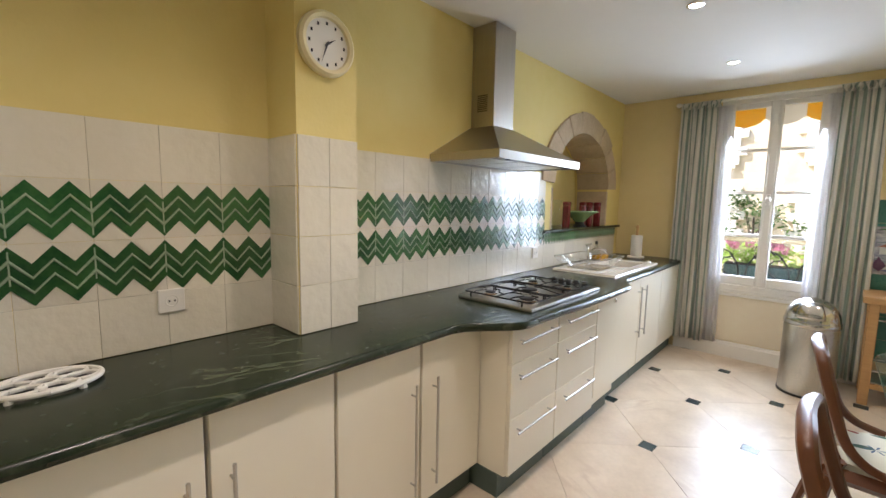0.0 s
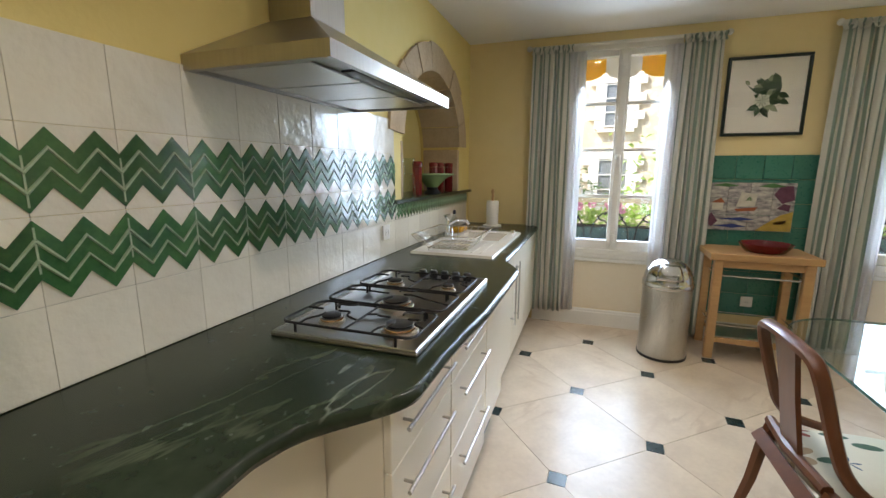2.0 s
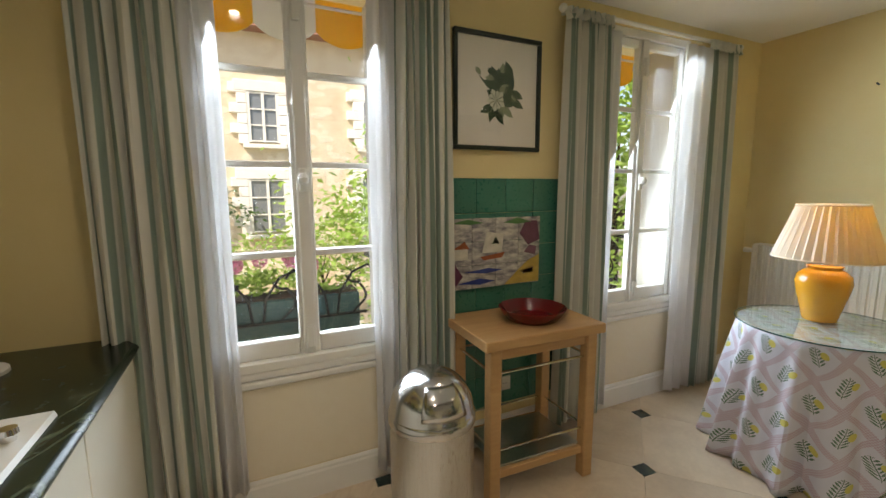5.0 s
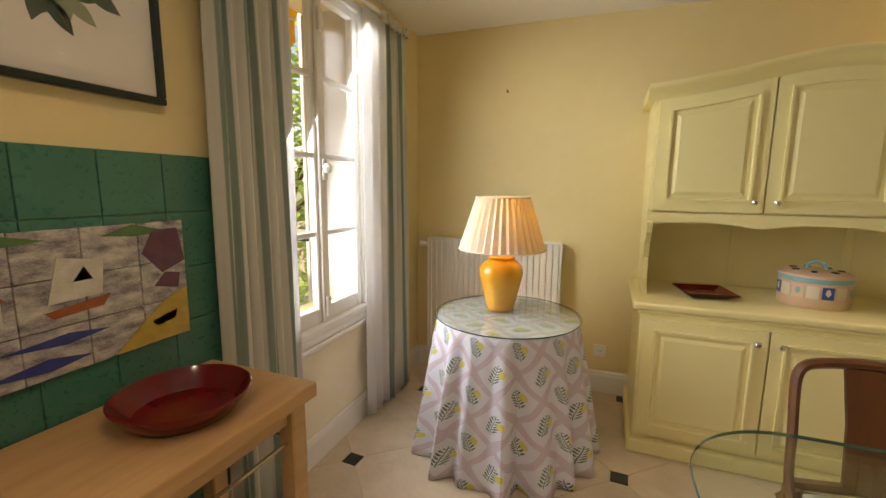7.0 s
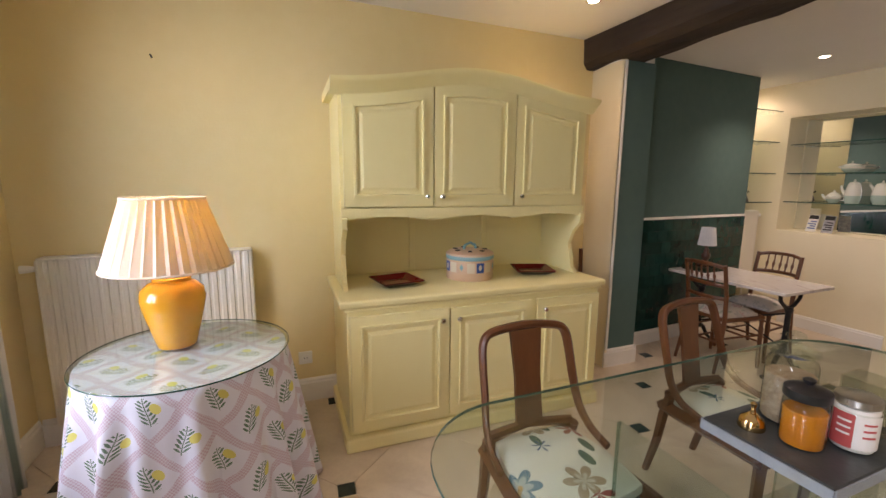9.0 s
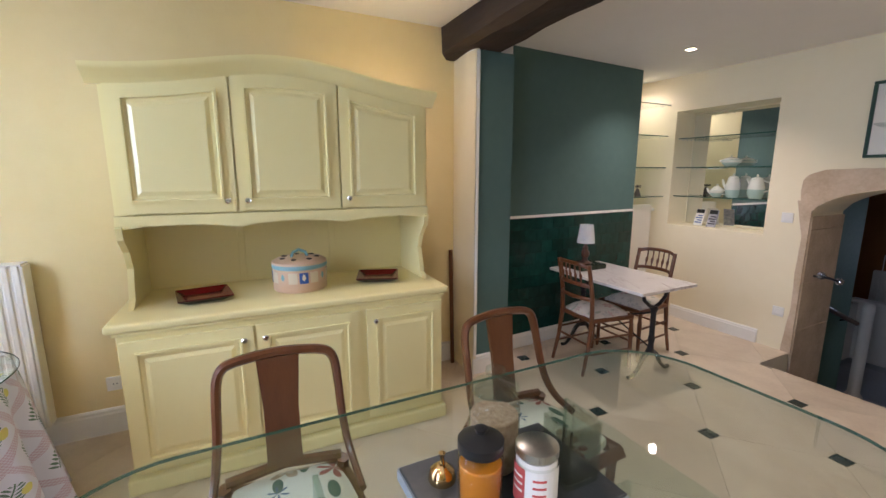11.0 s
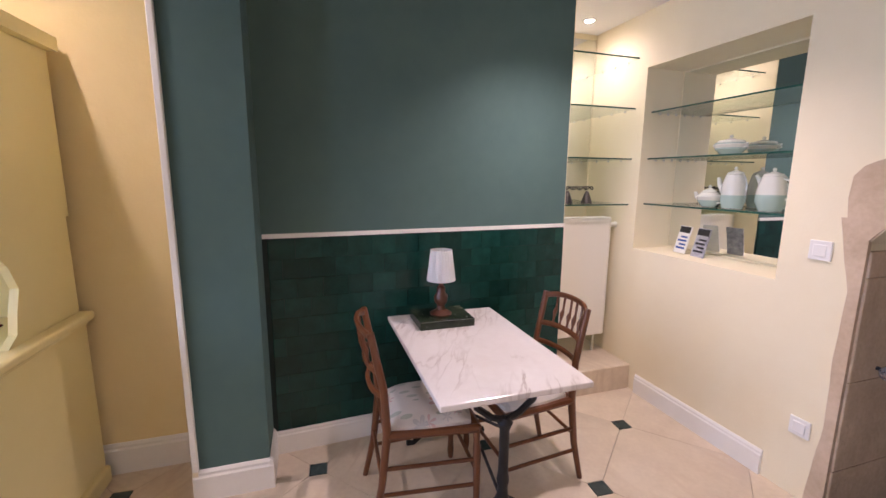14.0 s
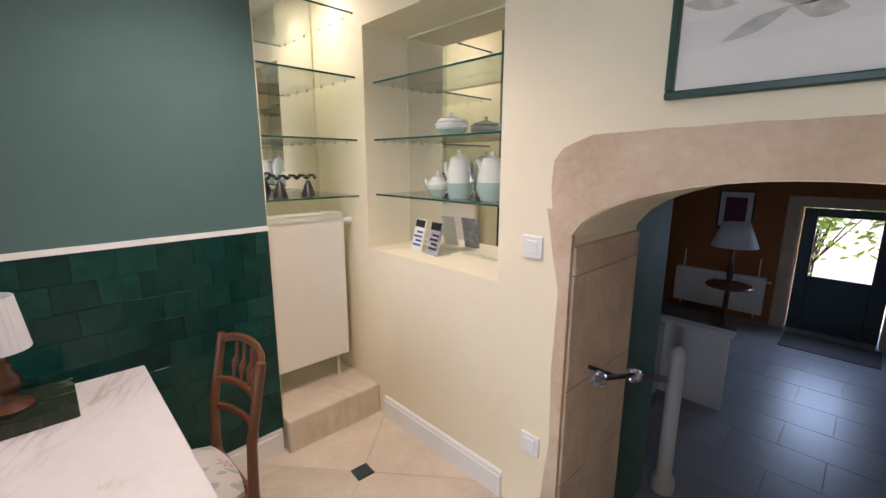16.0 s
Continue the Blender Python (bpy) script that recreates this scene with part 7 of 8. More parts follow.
house = thing("stone_house", (0, 15.5, -1.6), "pale rubble stone house across the yard with white stone window surrounds", "house")


def house_window(x, z, w, h):
    z += 1.6
    f = part("window", B((x - w / 2, -0.05, z - h / 2), (x + w / 2, 0.03, z + h / 2)), M_DARKGL, house, "dark glazed window")
    for sx in (-1, 0, 1):
        part("window_frame", B((x + sx * (w / 2 - 0.035) - 0.035, -0.09, z - h / 2), (x + sx * (w / 2 - 0.035) + 0.035, -0.051, z + h / 2)), M_WHITE, f)
    for k in range(4):
        zz = z - h / 2 + 0.03 + (h - 0.06) * k / 3
        part("glazing_bar", B((x - w / 2 + 0.07, -0.086, zz - 0.018), (x + w / 2 - 0.07, -0.052, zz + 0.018)), M_WHITE, f)
    rnd = random.Random(int(x * 10 + z))
    n = int((h + 0.3) / 0.26)
    for s in (-1, 1):
        for k in range(n):
            ww = 0.42 if k % 2 else 0.24
            a, b = x + s * w / 2, x + s * (w / 2 + ww)
            part("quoin", B((min(a, b), -0.10, z - h / 2 - 0.05 + 0.26 * k), (max(a, b), 0.02, z - h / 2 + 0.2 + 0.26 * k), 0.012), M_ASHLAR, house)
    part("lintel", B((x - w / 2 - 0.3, -0.11, z + h / 2), (x + w / 2 + 0.3, 0.02, z + h / 2 + 0.28), 0.012), M_ASHLAR, house)
    part("sill", B((x - w / 2 - 0.15, -0.16, z - h / 2 - 0.16), (x + w / 2 + 0.15, 0.02, z - h / 2 - 0.052), 0.012), M_ASHLAR, house)


part("wall", B((-16, 0, 0), (5.0, 0.6, 7.2)), M_RUBBLE, house, "ochre rubble stone wall")
M_FIELD = material("field_stone", (0.78, 0.70, 0.56), 0.95, second=(0.64, 0.53, 0.38), scale=3, bump=0.4)
rnd = random.Random(77)
bm = bmesh.new()
for _ in range(900):
    x, z, w_, h_ = rnd.uniform(-6, 4), rnd.uniform(0.6, 6.2), rnd.uniform(0.10, 0.26), rnd.uniform(0.06, 0.14)
    if abs((x + 0.15 + 1.375) % 2.75 - 1.375) < 0.85 and (1.7 < z < 3.9 or 4.1 < z < 6.0):
        continue
    dd = rnd.uniform(0.002, 0.006)
    r = [bm.verts.new((x + w_ * math.cos(a) * q * rnd.uniform(0.8, 1.1), -d_, z + h_ * math.sin(a) * q)) for d_, q in ((-0.005, 1.0), (dd, 0.8)) for a in [math.pi / 3 * i for i in range(6)]]
    for i in range(6):
        bm.faces.new((r[i], r[(i + 1) % 6], r[6 + (i + 1) % 6], r[6 + i]))
    bm.faces.new(r[6:])
tagged(part("rubble", bm, M_FIELD, house, "pale stones standing proud of the mortar"), kind="stuff")
part("roof", prism(bmesh.new(), [(-0.5, 7.2), (3.0, 9.6), (6.5, 7.2)], "x", -16.2, 5.2), material("clay_tile_roof", (0.30, 0.14, 0.08), 0.9, second=(0.2, 0.1, 0.06), scale=20), house, "clay tile roof")
for x in (-8.4, -5.6, -2.9, -0.15, 2.9):
    house_window(x, 3.45, 0.78, 1.3)
    house_window(x, 1.1, 0.95, 1.45)
house2 = thing("stone_house", (3.75, 9.0, -1.6), "pale stone wing of the house beside the windows", "house")
part("wall", B((-0.3, -3.64, 0), (0.3, -2.5, 6.5)), M_ASHLAR, house2)
part("roof", B((-0.5, -3.64, 6.5), (0.5, -2.4, 6.7)), M_RUBBLE, house2)
for k in range(7):
    shrub("shrub", (-9.2 + 2.0 * k, 12.6 + 0.6 * (k % 2), -0.35 + 0.2 * (k % 3)), (2.0, 1.3, 1.1), 1100, 0.085, M_LEAFY if k % 3 else M_LEAFD, "bright green shrub in front of the stone house", None, 20 + k)
shrub("climbing_plant", (-1.75, 15.2, 1.2), (1.3, 0.3, 0.9), 500, 0.08, M_LEAFD, "green climber on the stone house", None, 41)
shrub("tree", (3.2, 9.6, 2.2), (1.8, 1.8, 3.2), 3800, 0.10, M_LEAFY, "leafy green tree beside the house", True, 51)
shrub("tree", (2.1, 11.4, 1.2), (1.9, 1.6, 2.6), 2600, 0.10, M_LEAFY, "light green young tree in the yard", True, 52)


shrub("tree", (5.5, 8.7, 1.6), (2.2, 2.0, 3.4), 4200, 0.10, M_LEAFY, "leafy green tree beside the stone wing", True, 53)


def window_box(x0, x1, flowers, seed):
    c = (x0 + x1) / 2
    w = (x1 - x0) / 2
    rnd = random.Random(seed)
    t = thing("balcony_rail", (c, 5.50, W_LO), "black wrought-iron window railing with scrolls and a timber top rail", "railing", "window railings")
    part("top_rail", B((-w, -0.025, 0.42), (w, 0.025, 0.465), 0.006), M_RAIL, t, "pale timber top rail")
    part("bottom_bar", B((-w, -0.008, 0.03), (w, 0.008, 0.045)), M_IRON, t)
    for k in range(4):
        u = -w * 0.75 + 1.5 * w * k / 3
        s = 1 if k % 2 else -1
        pts = []
        for i in range(22):
            a = i / 21 * 4.4
            r = 0.11 * (1 - i / 30)
            pts.append((u + s * (0.02 + r * math.sin(a)), 0, 0.045 + 0.26 * min(1, i / 12) - r * (1 - math.cos(a)) * 0.6))
        part("scroll", tube(bmesh.new(), pts, 0.008, 6), M_IRON, t, "", True)
        part("scroll", tube(bmesh.new(), [(u - s * 0.08, 0, 0.04), (u - s * 0.06, 0, 0.18), (u + s * 0.02, 0, 0.30), (u + s * 0.12, 0, 0.34), (u + s * 0.16, 0, 0.29)], 0.008, 6), M_IRON, t, "", True)
    for s in (-1, 1):
        part("fixing", B((s * w - 0.01, -0.14, 0.40), (s * w + 0.01, 0.0, 0.425)), M_IRON, t)
    t = thing("planter", (c, 5.64, W_LO - 0.08), "long dark teal window box outside the window", "planter")
    part("trough", B((-w * 0.92, -0.1, 0.0), (w * 0.92, 0.1, 0.24), 0.01), M_PLANTER, t)
    part("soil", B((-w * 0.9, -0.09, 0.2405), (w * 0.9, 0.09, 0.25)), M_BEAM, t)
    p = thing("geranium", (c, 5.68, W_LO + 0.17), "pink flowering geranium in the window box" if flowers else "green leafy plant in the window box", "plant")
    bm = bmesh.new()
    leaves(bm, rnd, 340, (0, 0, 0.05), (w * 1.1, 0.16, 0.13), 0.026)
    part("foliage", bm, M_LEAFY, p, "green foliage")
    for k in range(flowers):
        x, z = rnd.uniform(-0.85, 0.7) * w, rnd.uniform(0.16, 0.26)
        bm = bmesh.new()
        for _ in range(44):
            o = Vector((rnd.gauss(0, 1), rnd.gauss(0, 1), rnd.gauss(0, 0.8))).normalized() * 0.042
            q = o.to_track_quat("Z", "Y").to_matrix()
            v = [bm.verts.new(Vector((x, -0.05, z)) + o + q @ Vector(e) * 0.014) for e in ((1, 0, 0), (0, 1, 0.2), (-1, 0, 0), (0, -1, 0.2))]
            bm.faces.new(v)
        part("flower", bm, M_PINKF, p, "pink flower head")
        part("stem", tube(bmesh.new(), [(x, 0, 0.0), (x, -0.05, z)], 0.003, 5), M_LEAFY, p)
    t = thing("awning", (c + 0.02, 5.345, 2.42), "orange and white striped awning with a scalloped edge", "awning", "awnings")
    n = 3
    for k in range(n):
        a, b = -0.48 + 0.96 * k / n, -0.48 + 0.96 * (k + 1) / n
        low = [(a + (b - a) * i / 8, -0.04 - 0.07 * math.sin(math.pi * i / 8) ** 0.7) for i in range(9)]
        part("scallop", prism(bmesh.new(), low + [(b, 0.09), (a, 0.09)], "y", 0.12, 0.124), M_ORANGE if k % 2 == 0 else M_AWNW, t)
        bm = bmesh.new()
        v = [bm.verts.new(q) for q in ((a, 0.122, 0.09), (b, 0.122, 0.09), (b, 0.0, 0.30), (a, 0.0, 0.30))]
        bm.faces.new(v)
        part("canvas", bm, M_ORANGE if k % 2 == 0 else M_AWNW, t).modifiers.new("thickness", "SOLIDIFY").thickness = 0.003
    part("front_bar", tube(bmesh.new(), [(-0.48, 0.122, 0.095), (0.48, 0.122, 0.095)], 0.012, 8), M_WHITE, t)


window_box(WIN[0][0], WIN[0][1], 10, 61)
window_box(WIN[1][0], WIN[1][1], 0, 62)

# ---- the stairs and the hall behind the archway ----
M_HALL = material("burnt_orange_paint", (0.33, 0.12, 0.025), 0.75, second=(0.27, 0.09, 0.02), scale=2)
M_HSTONE = material("grey_stone_slab", (0.34, 0.36, 0.39), 0.34, second=(0.31, 0.32, 0.33), scale=3, amount=0.8, each=0.12)
M_DOOR = material("dark_green_door_paint", (0.008, 0.035, 0.035), 0.4, second=(0.012, 0.05, 0.048), scale=3)
M_STEPW = material("dark_step_wood", (0.06, 0.035, 0.02), 0.4, second=(0.1, 0.06, 0.035), scale=5, stretch=(1, 6, 6))
M_BOARD = material("sage_green_boards", (0.13, 0.25, 0.19), 0.6, second=(0.10, 0.20, 0.15), scale=3)
HZ = -1.06
for k in range(5):
    st = tagged(new("stair_step"), "dark stone stair step leading down to the hall", "step", "steps to the hall", "structure")
    y = PY - 0.25 * k
    part("tread", B((PX0, y - 0.27, -0.177 * (k + 1) - 0.035), (PX1, y + 0.0, -0.177 * (k + 1)), 0.006, 2), M_STEPW, st)
    part("riser", B((PX0, y - 0.02, -0.177 * (k + 1) + 0.0005), (PX1, y - 0.001, -0.177 * k - 0.036 if k else -0.013)), M_STEPW, st)
structure("stair_side", B((PX1 + 0.001, PY, -1.2), (PX1 + 0.3, SB, -0.2)), M_JAMB, "rough stone side of the stairwell", "wall")
structure("stair_side_west", B((PX0 - 0.3, PY, -1.2), (PX0 - 0.001, SB, -0.2)), M_JAMB, "rough stone side of the stairwell", "wall")
structure("stair_under", B((PX0 - 0.3, PY - 0.001, -1.2), (PX1 + 0.3, PY + 0.1, -0.2)), M_JAMB, "rough stone wall under the kitchen floor", "wall")
hall = structure("floor_hall", B((-1.2, -8.7, HZ - 0.2), (4.2, PY, HZ - 0.012)), M_GROUT, "grey stone slab floor of the hall", "floor")
structure("ceiling_hall", B((-1.2, -8.7, 1.50), (4.2, SB, 1.65)), M_CEIL, "white hall ceiling", "ceiling")
for k, (a, b) in enumerate((
        ((-1.4, -8.7, HZ - 0.1), (-1.2, SB, 1.6)),
        ((4.2, -8.7, HZ - 0.1), (4.4, SB, 1.6)),
        ((-1.2, -8.7, HZ - 0.1), (0.58, -8.4, 1.6)),
        ((1.66, -8.7, HZ - 0.1), (4.2, -8.4, 1.6)),
        ((0.58, -8.7, 0.86), (1.66, -8.4, 1.6)),
        ((1.9, SB - 0.1, HZ - 0.1), (4.2, SB, 1.6)),
        ((-1.2, SB - 0.1, HZ - 0.1), (0.0, SB, 1.6)),
)):
    structure("wall_hall_%d" % (k + 1), B(a, b), M_HALL, "burnt orange painted hall wall", "wall")
d = structure("door_1", B((0.60, -8.56, HZ), (0.78, -8.5, 0.84), 0.006), M_DOOR, "dark green half-glazed hall door", "door")
part("stile", B((1.48, -8.56, HZ), (1.64, -8.5, 0.84), 0.006), M_DOOR, d)
part("bottom_panel", B((0.7805, -8.555, HZ), (1.4795, -8.505, -0.20), 0.006), M_DOOR, d)
part("top_rail", B((0.7805, -8.555, 0.72), (1.4795, -8.505, 0.84), 0.006), M_DOOR, d)
pn = part("pane", B((0.7805, -8.535, -0.1995), (1.4795, -8.53, 0.7195)), M_GLASS, d, "clear door pane")
pn.visible_shadow = False
for a, b in (((1.66, -8.4, HZ), (1.84, -8.365, 1.02)), ((0.40, -8.4, HZ), (0.58, -8.365, 1.02)), ((0.40, -8.4, 0.86), (1.84, -8.362, 1.02))):
    part("stone_surround", B(a, b, 0.01), M_STONE, d)
# Unseen tree, added to block the sun patch on the hall floor.
shrub("tree", (-1.3, -10.4, 3.3), (2.2, 1.8, 1.9), 4200, 0.13, M_LEAFY, "leafy tree added out of view to keep sun off the hall door", True, 72)
shrub("garden_bush", (1.6, -10.6, 0.3), (1.6, 1.0, 1.8), 900, 0.10, M_LEAFY, "bright green bush outside the hall door", None, 71)
structure("door_mat", B((0.55, -8.2, HZ + 0.0005), (1.6, -7.5, HZ + 0.012), 0.004), material("grey_coir", (0.12, 0.12, 0.12), 0.95), "grey door mat", "mat")
t = thing("newel_post", (1.74, -3.40, HZ), "white painted newel post with a rounded top", "newel post")
part("post", lathe(bmesh.new(), [(0.085, 0), (0.085, 0.10), (0.055, 0.14), (0.055, 1.10), (0.06, 1.13), (0.04, 1.19), (0.01, 1.21)], 20), M_WHITE, t, "", True)
t = thing("half_wall", (2.02, -5.0, HZ), "white painted half wall beside the lower stairs", "half wall")
part("panel", B((-0.30, -0.04, 0.0), (0.36, 0.04, 0.82), 0.01), M_WHITE, t)
part("cap", B((-0.34, -0.07, 0.8205), (0.40, 0.07, 0.87), 0.012, 2), M_WHITE, t)
part("wing", B((0.30, 0.041, 0.0), (0.36, 0.9, 0.82), 0.01), M_WHITE, t)
structure("boarded_wall", B((1.86, -3.3, HZ), (1.90, SB - 0.11, 1.5)), M_BOARD, "sage green boarded wall in the hall", "wall")
t = thing("stair_rail", (1.80, -2.6, HZ), "brown wooden handrail on the green boards", "handrail")
part("rail", tube(bmesh.new(), [(0, -0.75, 0.95), (0, 0.55, 1.45)], 0.026, 10), M_MAHOG, t, "", True)
for y, z in ((-0.5, 1.04), (0.3, 1.35)):
    part("bracket", tube(bmesh.new(), [(0, y, z), (0.062, y, z - 0.03)], 0.009, 6), M_IRON, t)
t = thing("hall_table", (2.30, -7.6, HZ), "dark round pedestal table in the hall", "table")
part("tabletop", lathe(bmesh.new(), [(0.30, 0.70), (0.31, 0.715), (0.30, 0.73)], 28), M_MAHOG, t, "", True)
part("column", lathe(bmesh.new(), [(0.2, 0), (0.18, 0.04), (0.035, 0.08), (0.03, 0.69)], 20), M_MAHOG, t, "", True)
t = thing("hall_lamp", (2.30, -7.6, HZ + 0.73), "table lamp with a wide white shade in the hall", "lamp")
part("base", lathe(bmesh.new(), [(0.07, 0), (0.03, 0.03), (0.05, 0.2), (0.015, 0.4), (0.015, 0.66)], 16), M_BRONZE, t, "", True)
part("shade", lathe(bmesh.new(), [(0.31, 0.60), (0.17, 0.96)], 32, close=False), M_LINING, t, "white cloth shade", True).modifiers.new("thickness", "SOLIDIFY").thickness = 0.002
radiator((2.6, -8.35, HZ + 0.12), 90, 1.3, 0.62, "white panel radiator in the hall")
t = framed("hall_picture", (2.5, -8.398, 0.75), 180, 0.5, 0.62, "dark framed picture above the hall table")
part("painted_field", B((-0.15, -0.0150, -0.2), (0.15, -0.0125, 0.2)), MP["plum"], t)
t = thing("door_handle_bar", (1.475, -1.49, 0.715), "dark metal bar handle with faceted crystal knobs", "handle")
M_CRYSTAL = bpy.data.materials.new("crystal")
M_CRYSTAL.use_nodes = True
q = M_CRYSTAL.node_tree.nodes["Principled BSDF"]
q.inputs["Transmission Weight"].default_value, q.inputs["Roughness"].default_value, q.inputs["IOR"].default_value = 0.9, 0.03, 1.5
part("bar", tube(bmesh.new(), [(0, 0, 0), (-0.02, -0.28, -0.08)], 0.010, 10), M_IRON, t, "", True)
for e in ((0, 0, 0), (-0.02, -0.28, -0.08)):
    bm = bmesh.new()
    bmesh.ops.create_icosphere(bm, subdivisions=2, radius=0.032, matrix=Matrix.Translation(e))
    part("crystal_knob", bm, M_CRYSTAL, t, "faceted clear crystal knob")
part("stay", tube(bmesh.new(), [(-0.01, -0.14, -0.04), (0.11, -0.14, -0.04)], 0.009, 8), M_IRON, t)

# ---- tiles, laid last ----


def shared(name, bm, mat):
    me = bpy.data.meshes.new(name)
    bmesh.ops.recalc_face_normals(bm, faces=bm.faces)
    bm.to_mesh(me)
    bm.free()
    me.materials.append(mat)
    return me


def lay(name, me, parent, m):
    ob = new(name, me)
    ob.parent = parent
    ob.matrix_basis = m
    return ob


# floor: square tiles with clipped corners round small dark insets
GX, GY, GA, GS = -0.3066, 3.993, 0.71254, 0.625
hs, cl = GS / 2 - 0.0012, 0.062
octo = [(-hs + cl, -hs), (hs - cl, -hs), (hs, -hs + cl), (hs, hs - cl), (hs - cl, hs), (-hs + cl, hs), (-hs, hs - cl), (-hs, -hs + cl)]
tile_me = shared("tile", prism(bmesh.new(), octo, "z", -0.0118, 0.0), M_FLOOR)
k = cl - 0.003
inset_me = shared("inset", prism(bmesh.new(), [(k, 0), (0, k), (-k, 0), (0, -k)], "z", -0.0118, 0.0004), M_CABO)
cs, sn = math.cos(GA), math.sin(GA)
rnd = random.Random(2)
for i in range(-14, 16):
    for j in range(-10, 18):
        x, y = GX + GS * (i * cs + j * sn), GY + GS * (i * sn - j * cs)
        if WEST + 0.3 < x < 3.0 and SOUTH < y < NORTH + 0.05 and not (PX0 - 0.06 < x < PX1 + 0.06 and y < PY + 0.06):
            lay("inset", inset_me, floor, pose(x, y, 0, 0, 0, math.degrees(GA)))
        u, v = i + 0.5, j + 0.5
        x, y = GX + GS * (u * cs + v * sn), GY + GS * (u * sn - v * cs)
        if not (WEST < x < 3.3 and SOUTH - 0.4 < y < NORTH + 0.4):
            continue
        if PX0 - 0.45 < x < PX1 + 0.45 and y < PY + 0.45:
            whole = bmesh.new()
            for lo, hi, ylo in ((-9, PX0, -9), (PX0, PX1, PY), (PX1, 9, -9)):
                piece = bmesh.new()
                prism(piece, octo, "z", -0.0118, 0.0)
                bmesh.ops.transform(piece, matrix=pose(x, y, 0, 0, 0, math.degrees(GA)), verts=piece.verts)
                for co, no in (((lo, 0, 0), (-1, 0, 0)), ((hi, 0, 0), (1, 0, 0)), ((0, ylo, 0), (0, -1, 0))):
                    r = bmesh.ops.bisect_plane(piece, geom=piece.verts[:] + piece.edges[:] + piece.faces[:], plane_co=co, plane_no=no, clear_outer=True)
                    es = [e for e in r["geom_cut"] if isinstance(e, bmesh.types.BMEdge)]
                    if es:
                        bmesh.ops.edgeloop_fill(piece, edges=es)
                tmp = bpy.data.meshes.new("tmp")
                piece.to_mesh(tmp)
                piece.free()
                whole.from_mesh(tmp)
                bpy.data.meshes.remove(tmp)
            if len(whole.faces):
                part("tile", whole, M_FLOOR, floor)
            else:
                whole.free()
            continue
        lay("tile", tile_me, floor, pose(x, y, rnd.uniform(-0.0006, 0.0004), 0, 0, math.degrees(GA) + 90 * rnd.randrange(4)))

# hall slabs
slab_me = shared("slab", B((-0.348, -0.248, -0.0118), (0.348, 0.248, 0), 0.0015), M_HSTONE)
for i in range(8):
    for j in range(14):
        lay("slab", slab_me, hall, pose(-0.9 + 0.70 * i + 0.35 * (j % 2), -2.5 - 0.50 * j, HZ))

# glazed wall tiles behind the worktop
TS = 0.2
west = bpy.data.objects["wall_west"]
white_me = shared("glazed_tile", B((0, 0.0005, 0.0005), (0.008, TS - 0.0005, TS - 0.0005), 0.0009), M_TILE)
third_me = shared("glazed_tile", B((0, 0.001, 0.001), (0.008, 0.139, TS - 0.001), 0.0009), M_TILE)
part_me = shared("glazed_tile", B((0, 0.001, 0.001), (0.008, 0.083, TS - 0.001), 0.0009), M_TILE)


def zig(y, flip):
    """Height of the zigzag across one tile: two peaks a tile, turned over in the lower row."""
    f = (y / TS * 2 + (0.5 if flip else 0.0)) % 1
    return abs(f - 0.5) * 2


def chevron(flip, z0, z1, swing, x0, x1, n=4, width=TS):
    ys = [width * k / n for k in range(n + 1)]
    up = [(y, z1 - swing * zig(y, flip)) for y in ys]
    lo = [(y, z0 + swing * (1 - zig(y, flip))) for y in ys]
    return prism(bmesh.new(), lo + up[::-1], "x", x0, x1)


chev = {f: shared("chevron", chevron(f, 0.008, 0.193, 0.054, 0.0081, 0.0112), M_GREEN) for f in (False, True)}


def chev_lines(f):
    bm = bmesh.new()
    for dz in (-0.044, -0.089):
        pts = [(0.0112, TS * k / 4, 0.193 + dz - 0.054 * zig(TS * k / 4, f)) for k in range(5)]
        tube(bm, pts, 0.0048, 6)
    return bm


lines = {f: shared("relief_line", chev_lines(f), M_LINE) for f in (False, True)}
joint_me = {f: shared("tile_seam", B((0.0081, -0.0022, 0.075 if f else 0.02), (0.0122, 0.0022, 0.178 if f else 0.13)), M_LINE) for f in (False, True)}


def tile_run(y0, cols, me, width, rows, chevs, x=WEST):
    for c in range(cols):
        for r in range(rows):
            tl = lay("glazed_tile", me, west, pose(x, y0 + width * c, TOPZ + 0.002 + TS * r))
            if r in chevs:
                lay("chevron", chev[r == 1], tl, Matrix())
                lay("relief_line", lines[r == 1], tl, Matrix())
                lay("tile_seam", joint_me[r == 1], tl, Matrix())


tile_run(0.855 - TS * 11, 11, white_me, TS, 4, (1, 2))
tile_run(1.135, 1, part_me, 0.084, 4, ())
tile_run(1.219, 10, white_me, TS, 4, (1, 2))
tile_run(0.8555, 2, third_me, 0.14, 4, (), -1.685)
tile_run(3.219, 8, white_me, TS, 1, ())
strip_me = shared("border_tile", B((0, 0.001, 0.001), (0.008, TS - 0.001, 0.098), 0.002), M_TILE)


def small_chev():
    bm = bmesh.new()
    n = 8
    h = lambda y: abs((y / TS * 4) % 1 - 0.5) * 2
    ys = [TS * k / n for k in range(n + 1)]
    prism(bm, [(y, 0.002 + 0.035 * (1 - h(y))) for y in ys] + [(y, 0.096) for y in ys[::-1]], "x", 0.0081, 0.0102)
    return bm


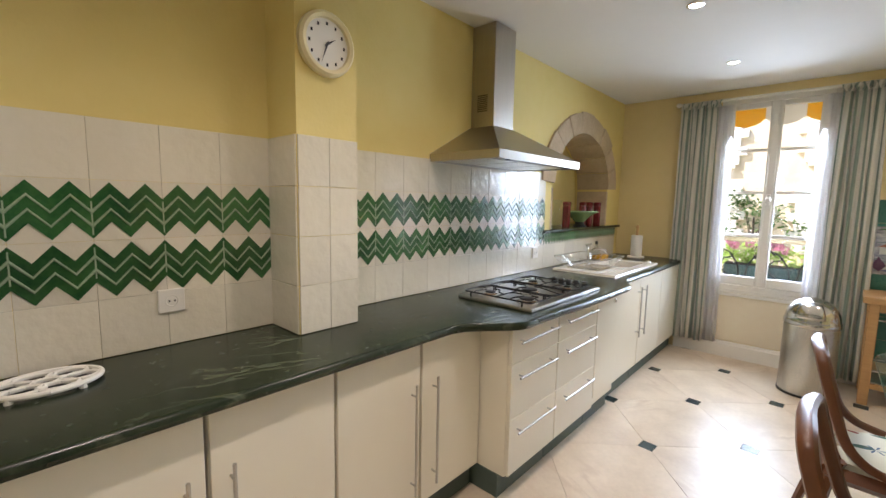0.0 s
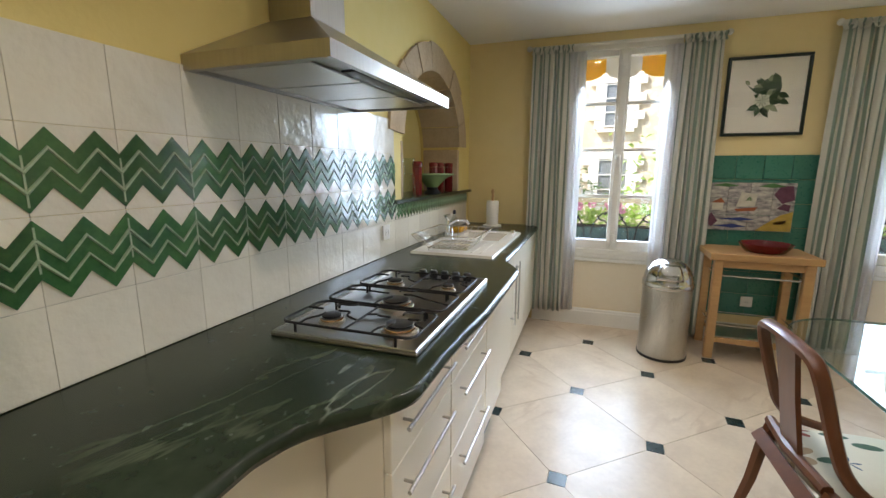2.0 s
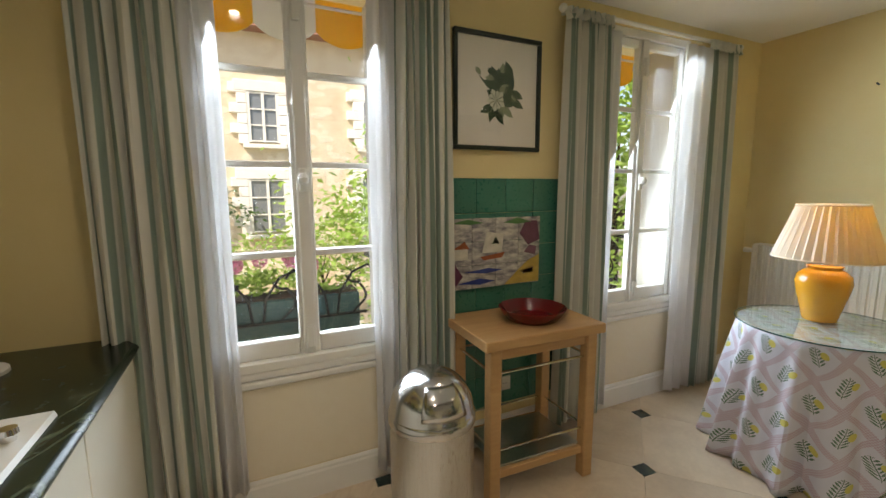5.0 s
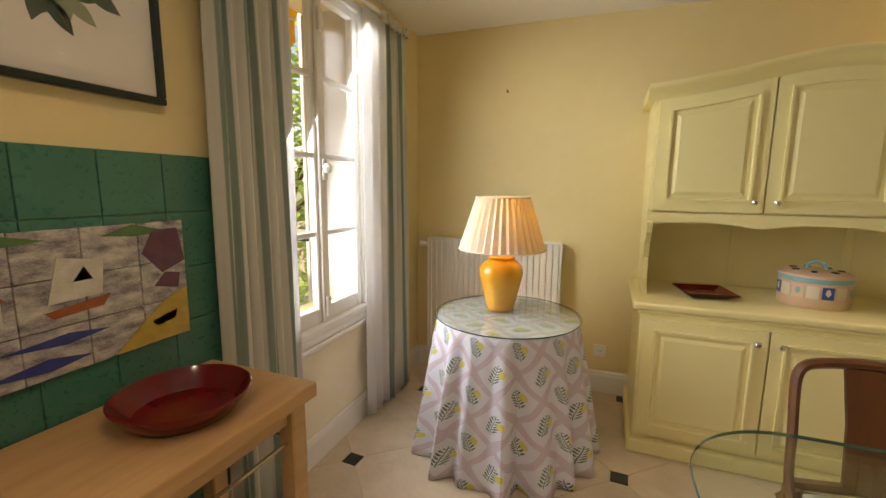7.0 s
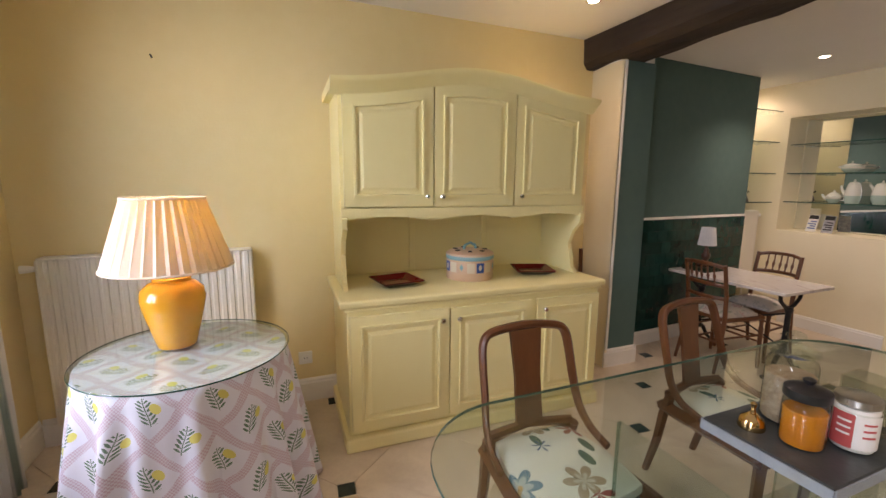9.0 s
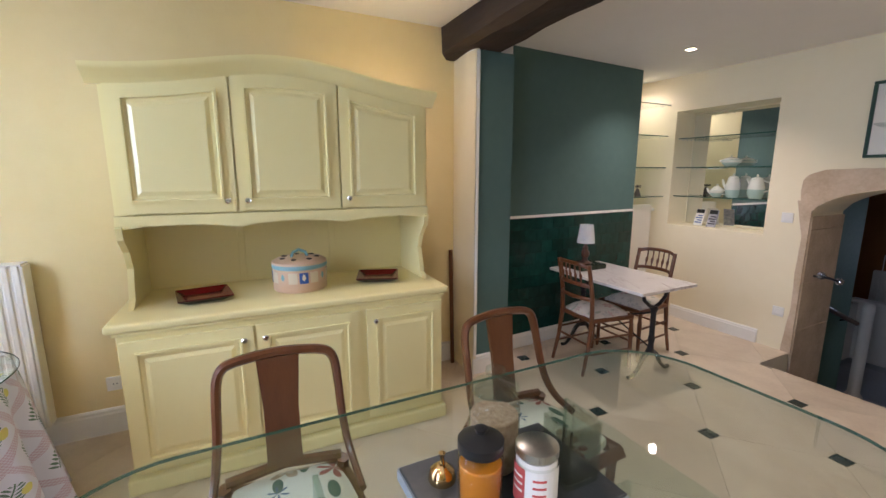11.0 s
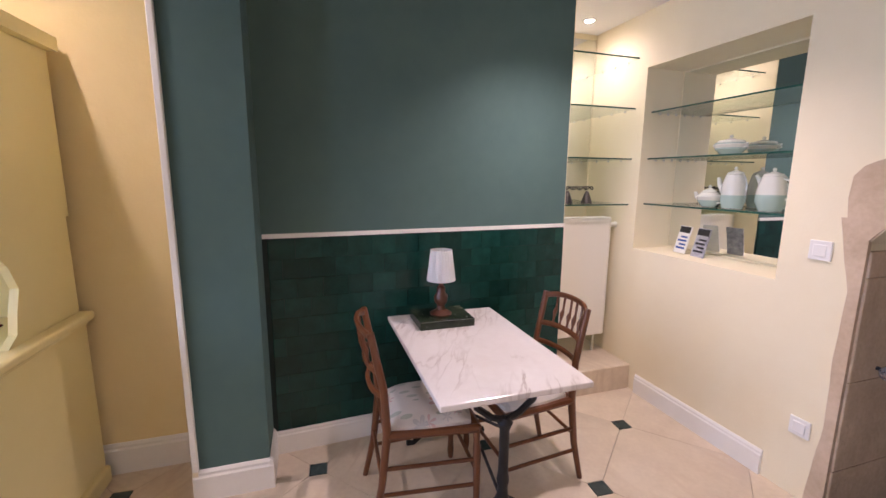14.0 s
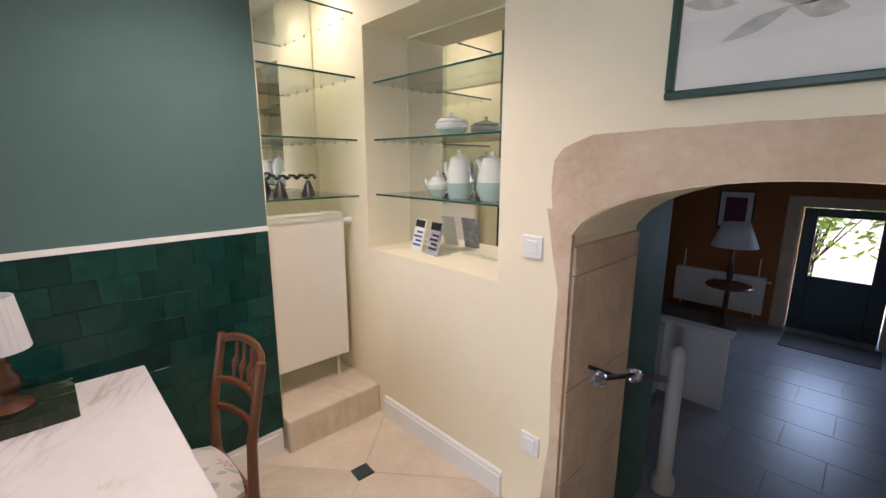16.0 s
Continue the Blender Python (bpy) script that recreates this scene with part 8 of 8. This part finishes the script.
def small_lines():
    bm = bmesh.new()
    h = lambda y: abs((y / TS * 4) % 1 - 0.5) * 2
    for dz in (0.03, 0.055):
        tube(bm, [(0.0108, TS * k / 8, dz + 0.035 * (1 - h(TS * k / 8))) for k in range(9)], 0.003, 5)
    return bm


sc_me, sl_me = shared("chevron", small_chev(), M_GREEN), shared("relief_line", small_lines(), M_LINE)
for c in range(8):
    tl = lay("border_tile", strip_me, west, pose(WEST, 3.219 + TS * c, TOPZ + 0.202))
    lay("chevron", sc_me, tl, Matrix())
    lay("relief_line", sl_me, tl, Matrix())
side_me = shared("glazed_tile", B((0.001, -0.008, 0.001), (0.225, 0, TS - 0.001), 0.002), M_TILE)
for r in range(4):
    lay("glazed_tile", side_me, west, pose(WEST + 0.009, 0.8545, TOPZ + 0.002 + TS * r))

# dark green tiles on the chimney breast, laid in courses
zel_me = shared("zellige_tile", B((-0.009, 0.0006, 0.0006), (0.0, 0.1294, 0.1023), 0.0006), M_DGREEN)
half_me = shared("zellige_tile", B((-0.009, 0.0006, 0.0006), (0.0, 0.0644, 0.1023), 0.0006), M_DGREEN)
bm = bmesh.new()
skew_box(bm, -0.879, 0.899, 0.131, 1.164, 0.004, -0.0005)
part("tile_bed", bm, material("dark_grout", (0.012, 0.028, 0.026), 0.8), breast)
ang = math.degrees(math.atan(0.06))
rnd = random.Random(8)
for r in range(10):
    y = -0.878
    c = 0
    while y < 0.885:
        short = (r % 2 and c == 0) or y + 0.13 > 0.90
        me, w = (half_me, 0.065) if short else (zel_me, 0.13)
        if y + w > 0.905:
            break
        lay("zellige_tile", me, breast, pose(2.80 - 0.06 * y - rnd.uniform(0, 0.0012), y, 0.132 + 0.1029 * r, rnd.uniform(-0.3, 0.3), rnd.uniform(-0.4, 0.4), ang))
        y += w
        c += 1
# sea-green tiles behind the trolley
north = bpy.data.objects["wall_north"]
pg_me = shared("green_tile", B((0.001, -0.010, 0.001), (0.189, 0.0, 0.189), 0.002), M_PANELG)
for i in range(4):
    for j in range(7):
        lay("green_tile", pg_me, north, pose(0.135 + 0.19 * i, NORTH, 0.235 + 0.19 * j))
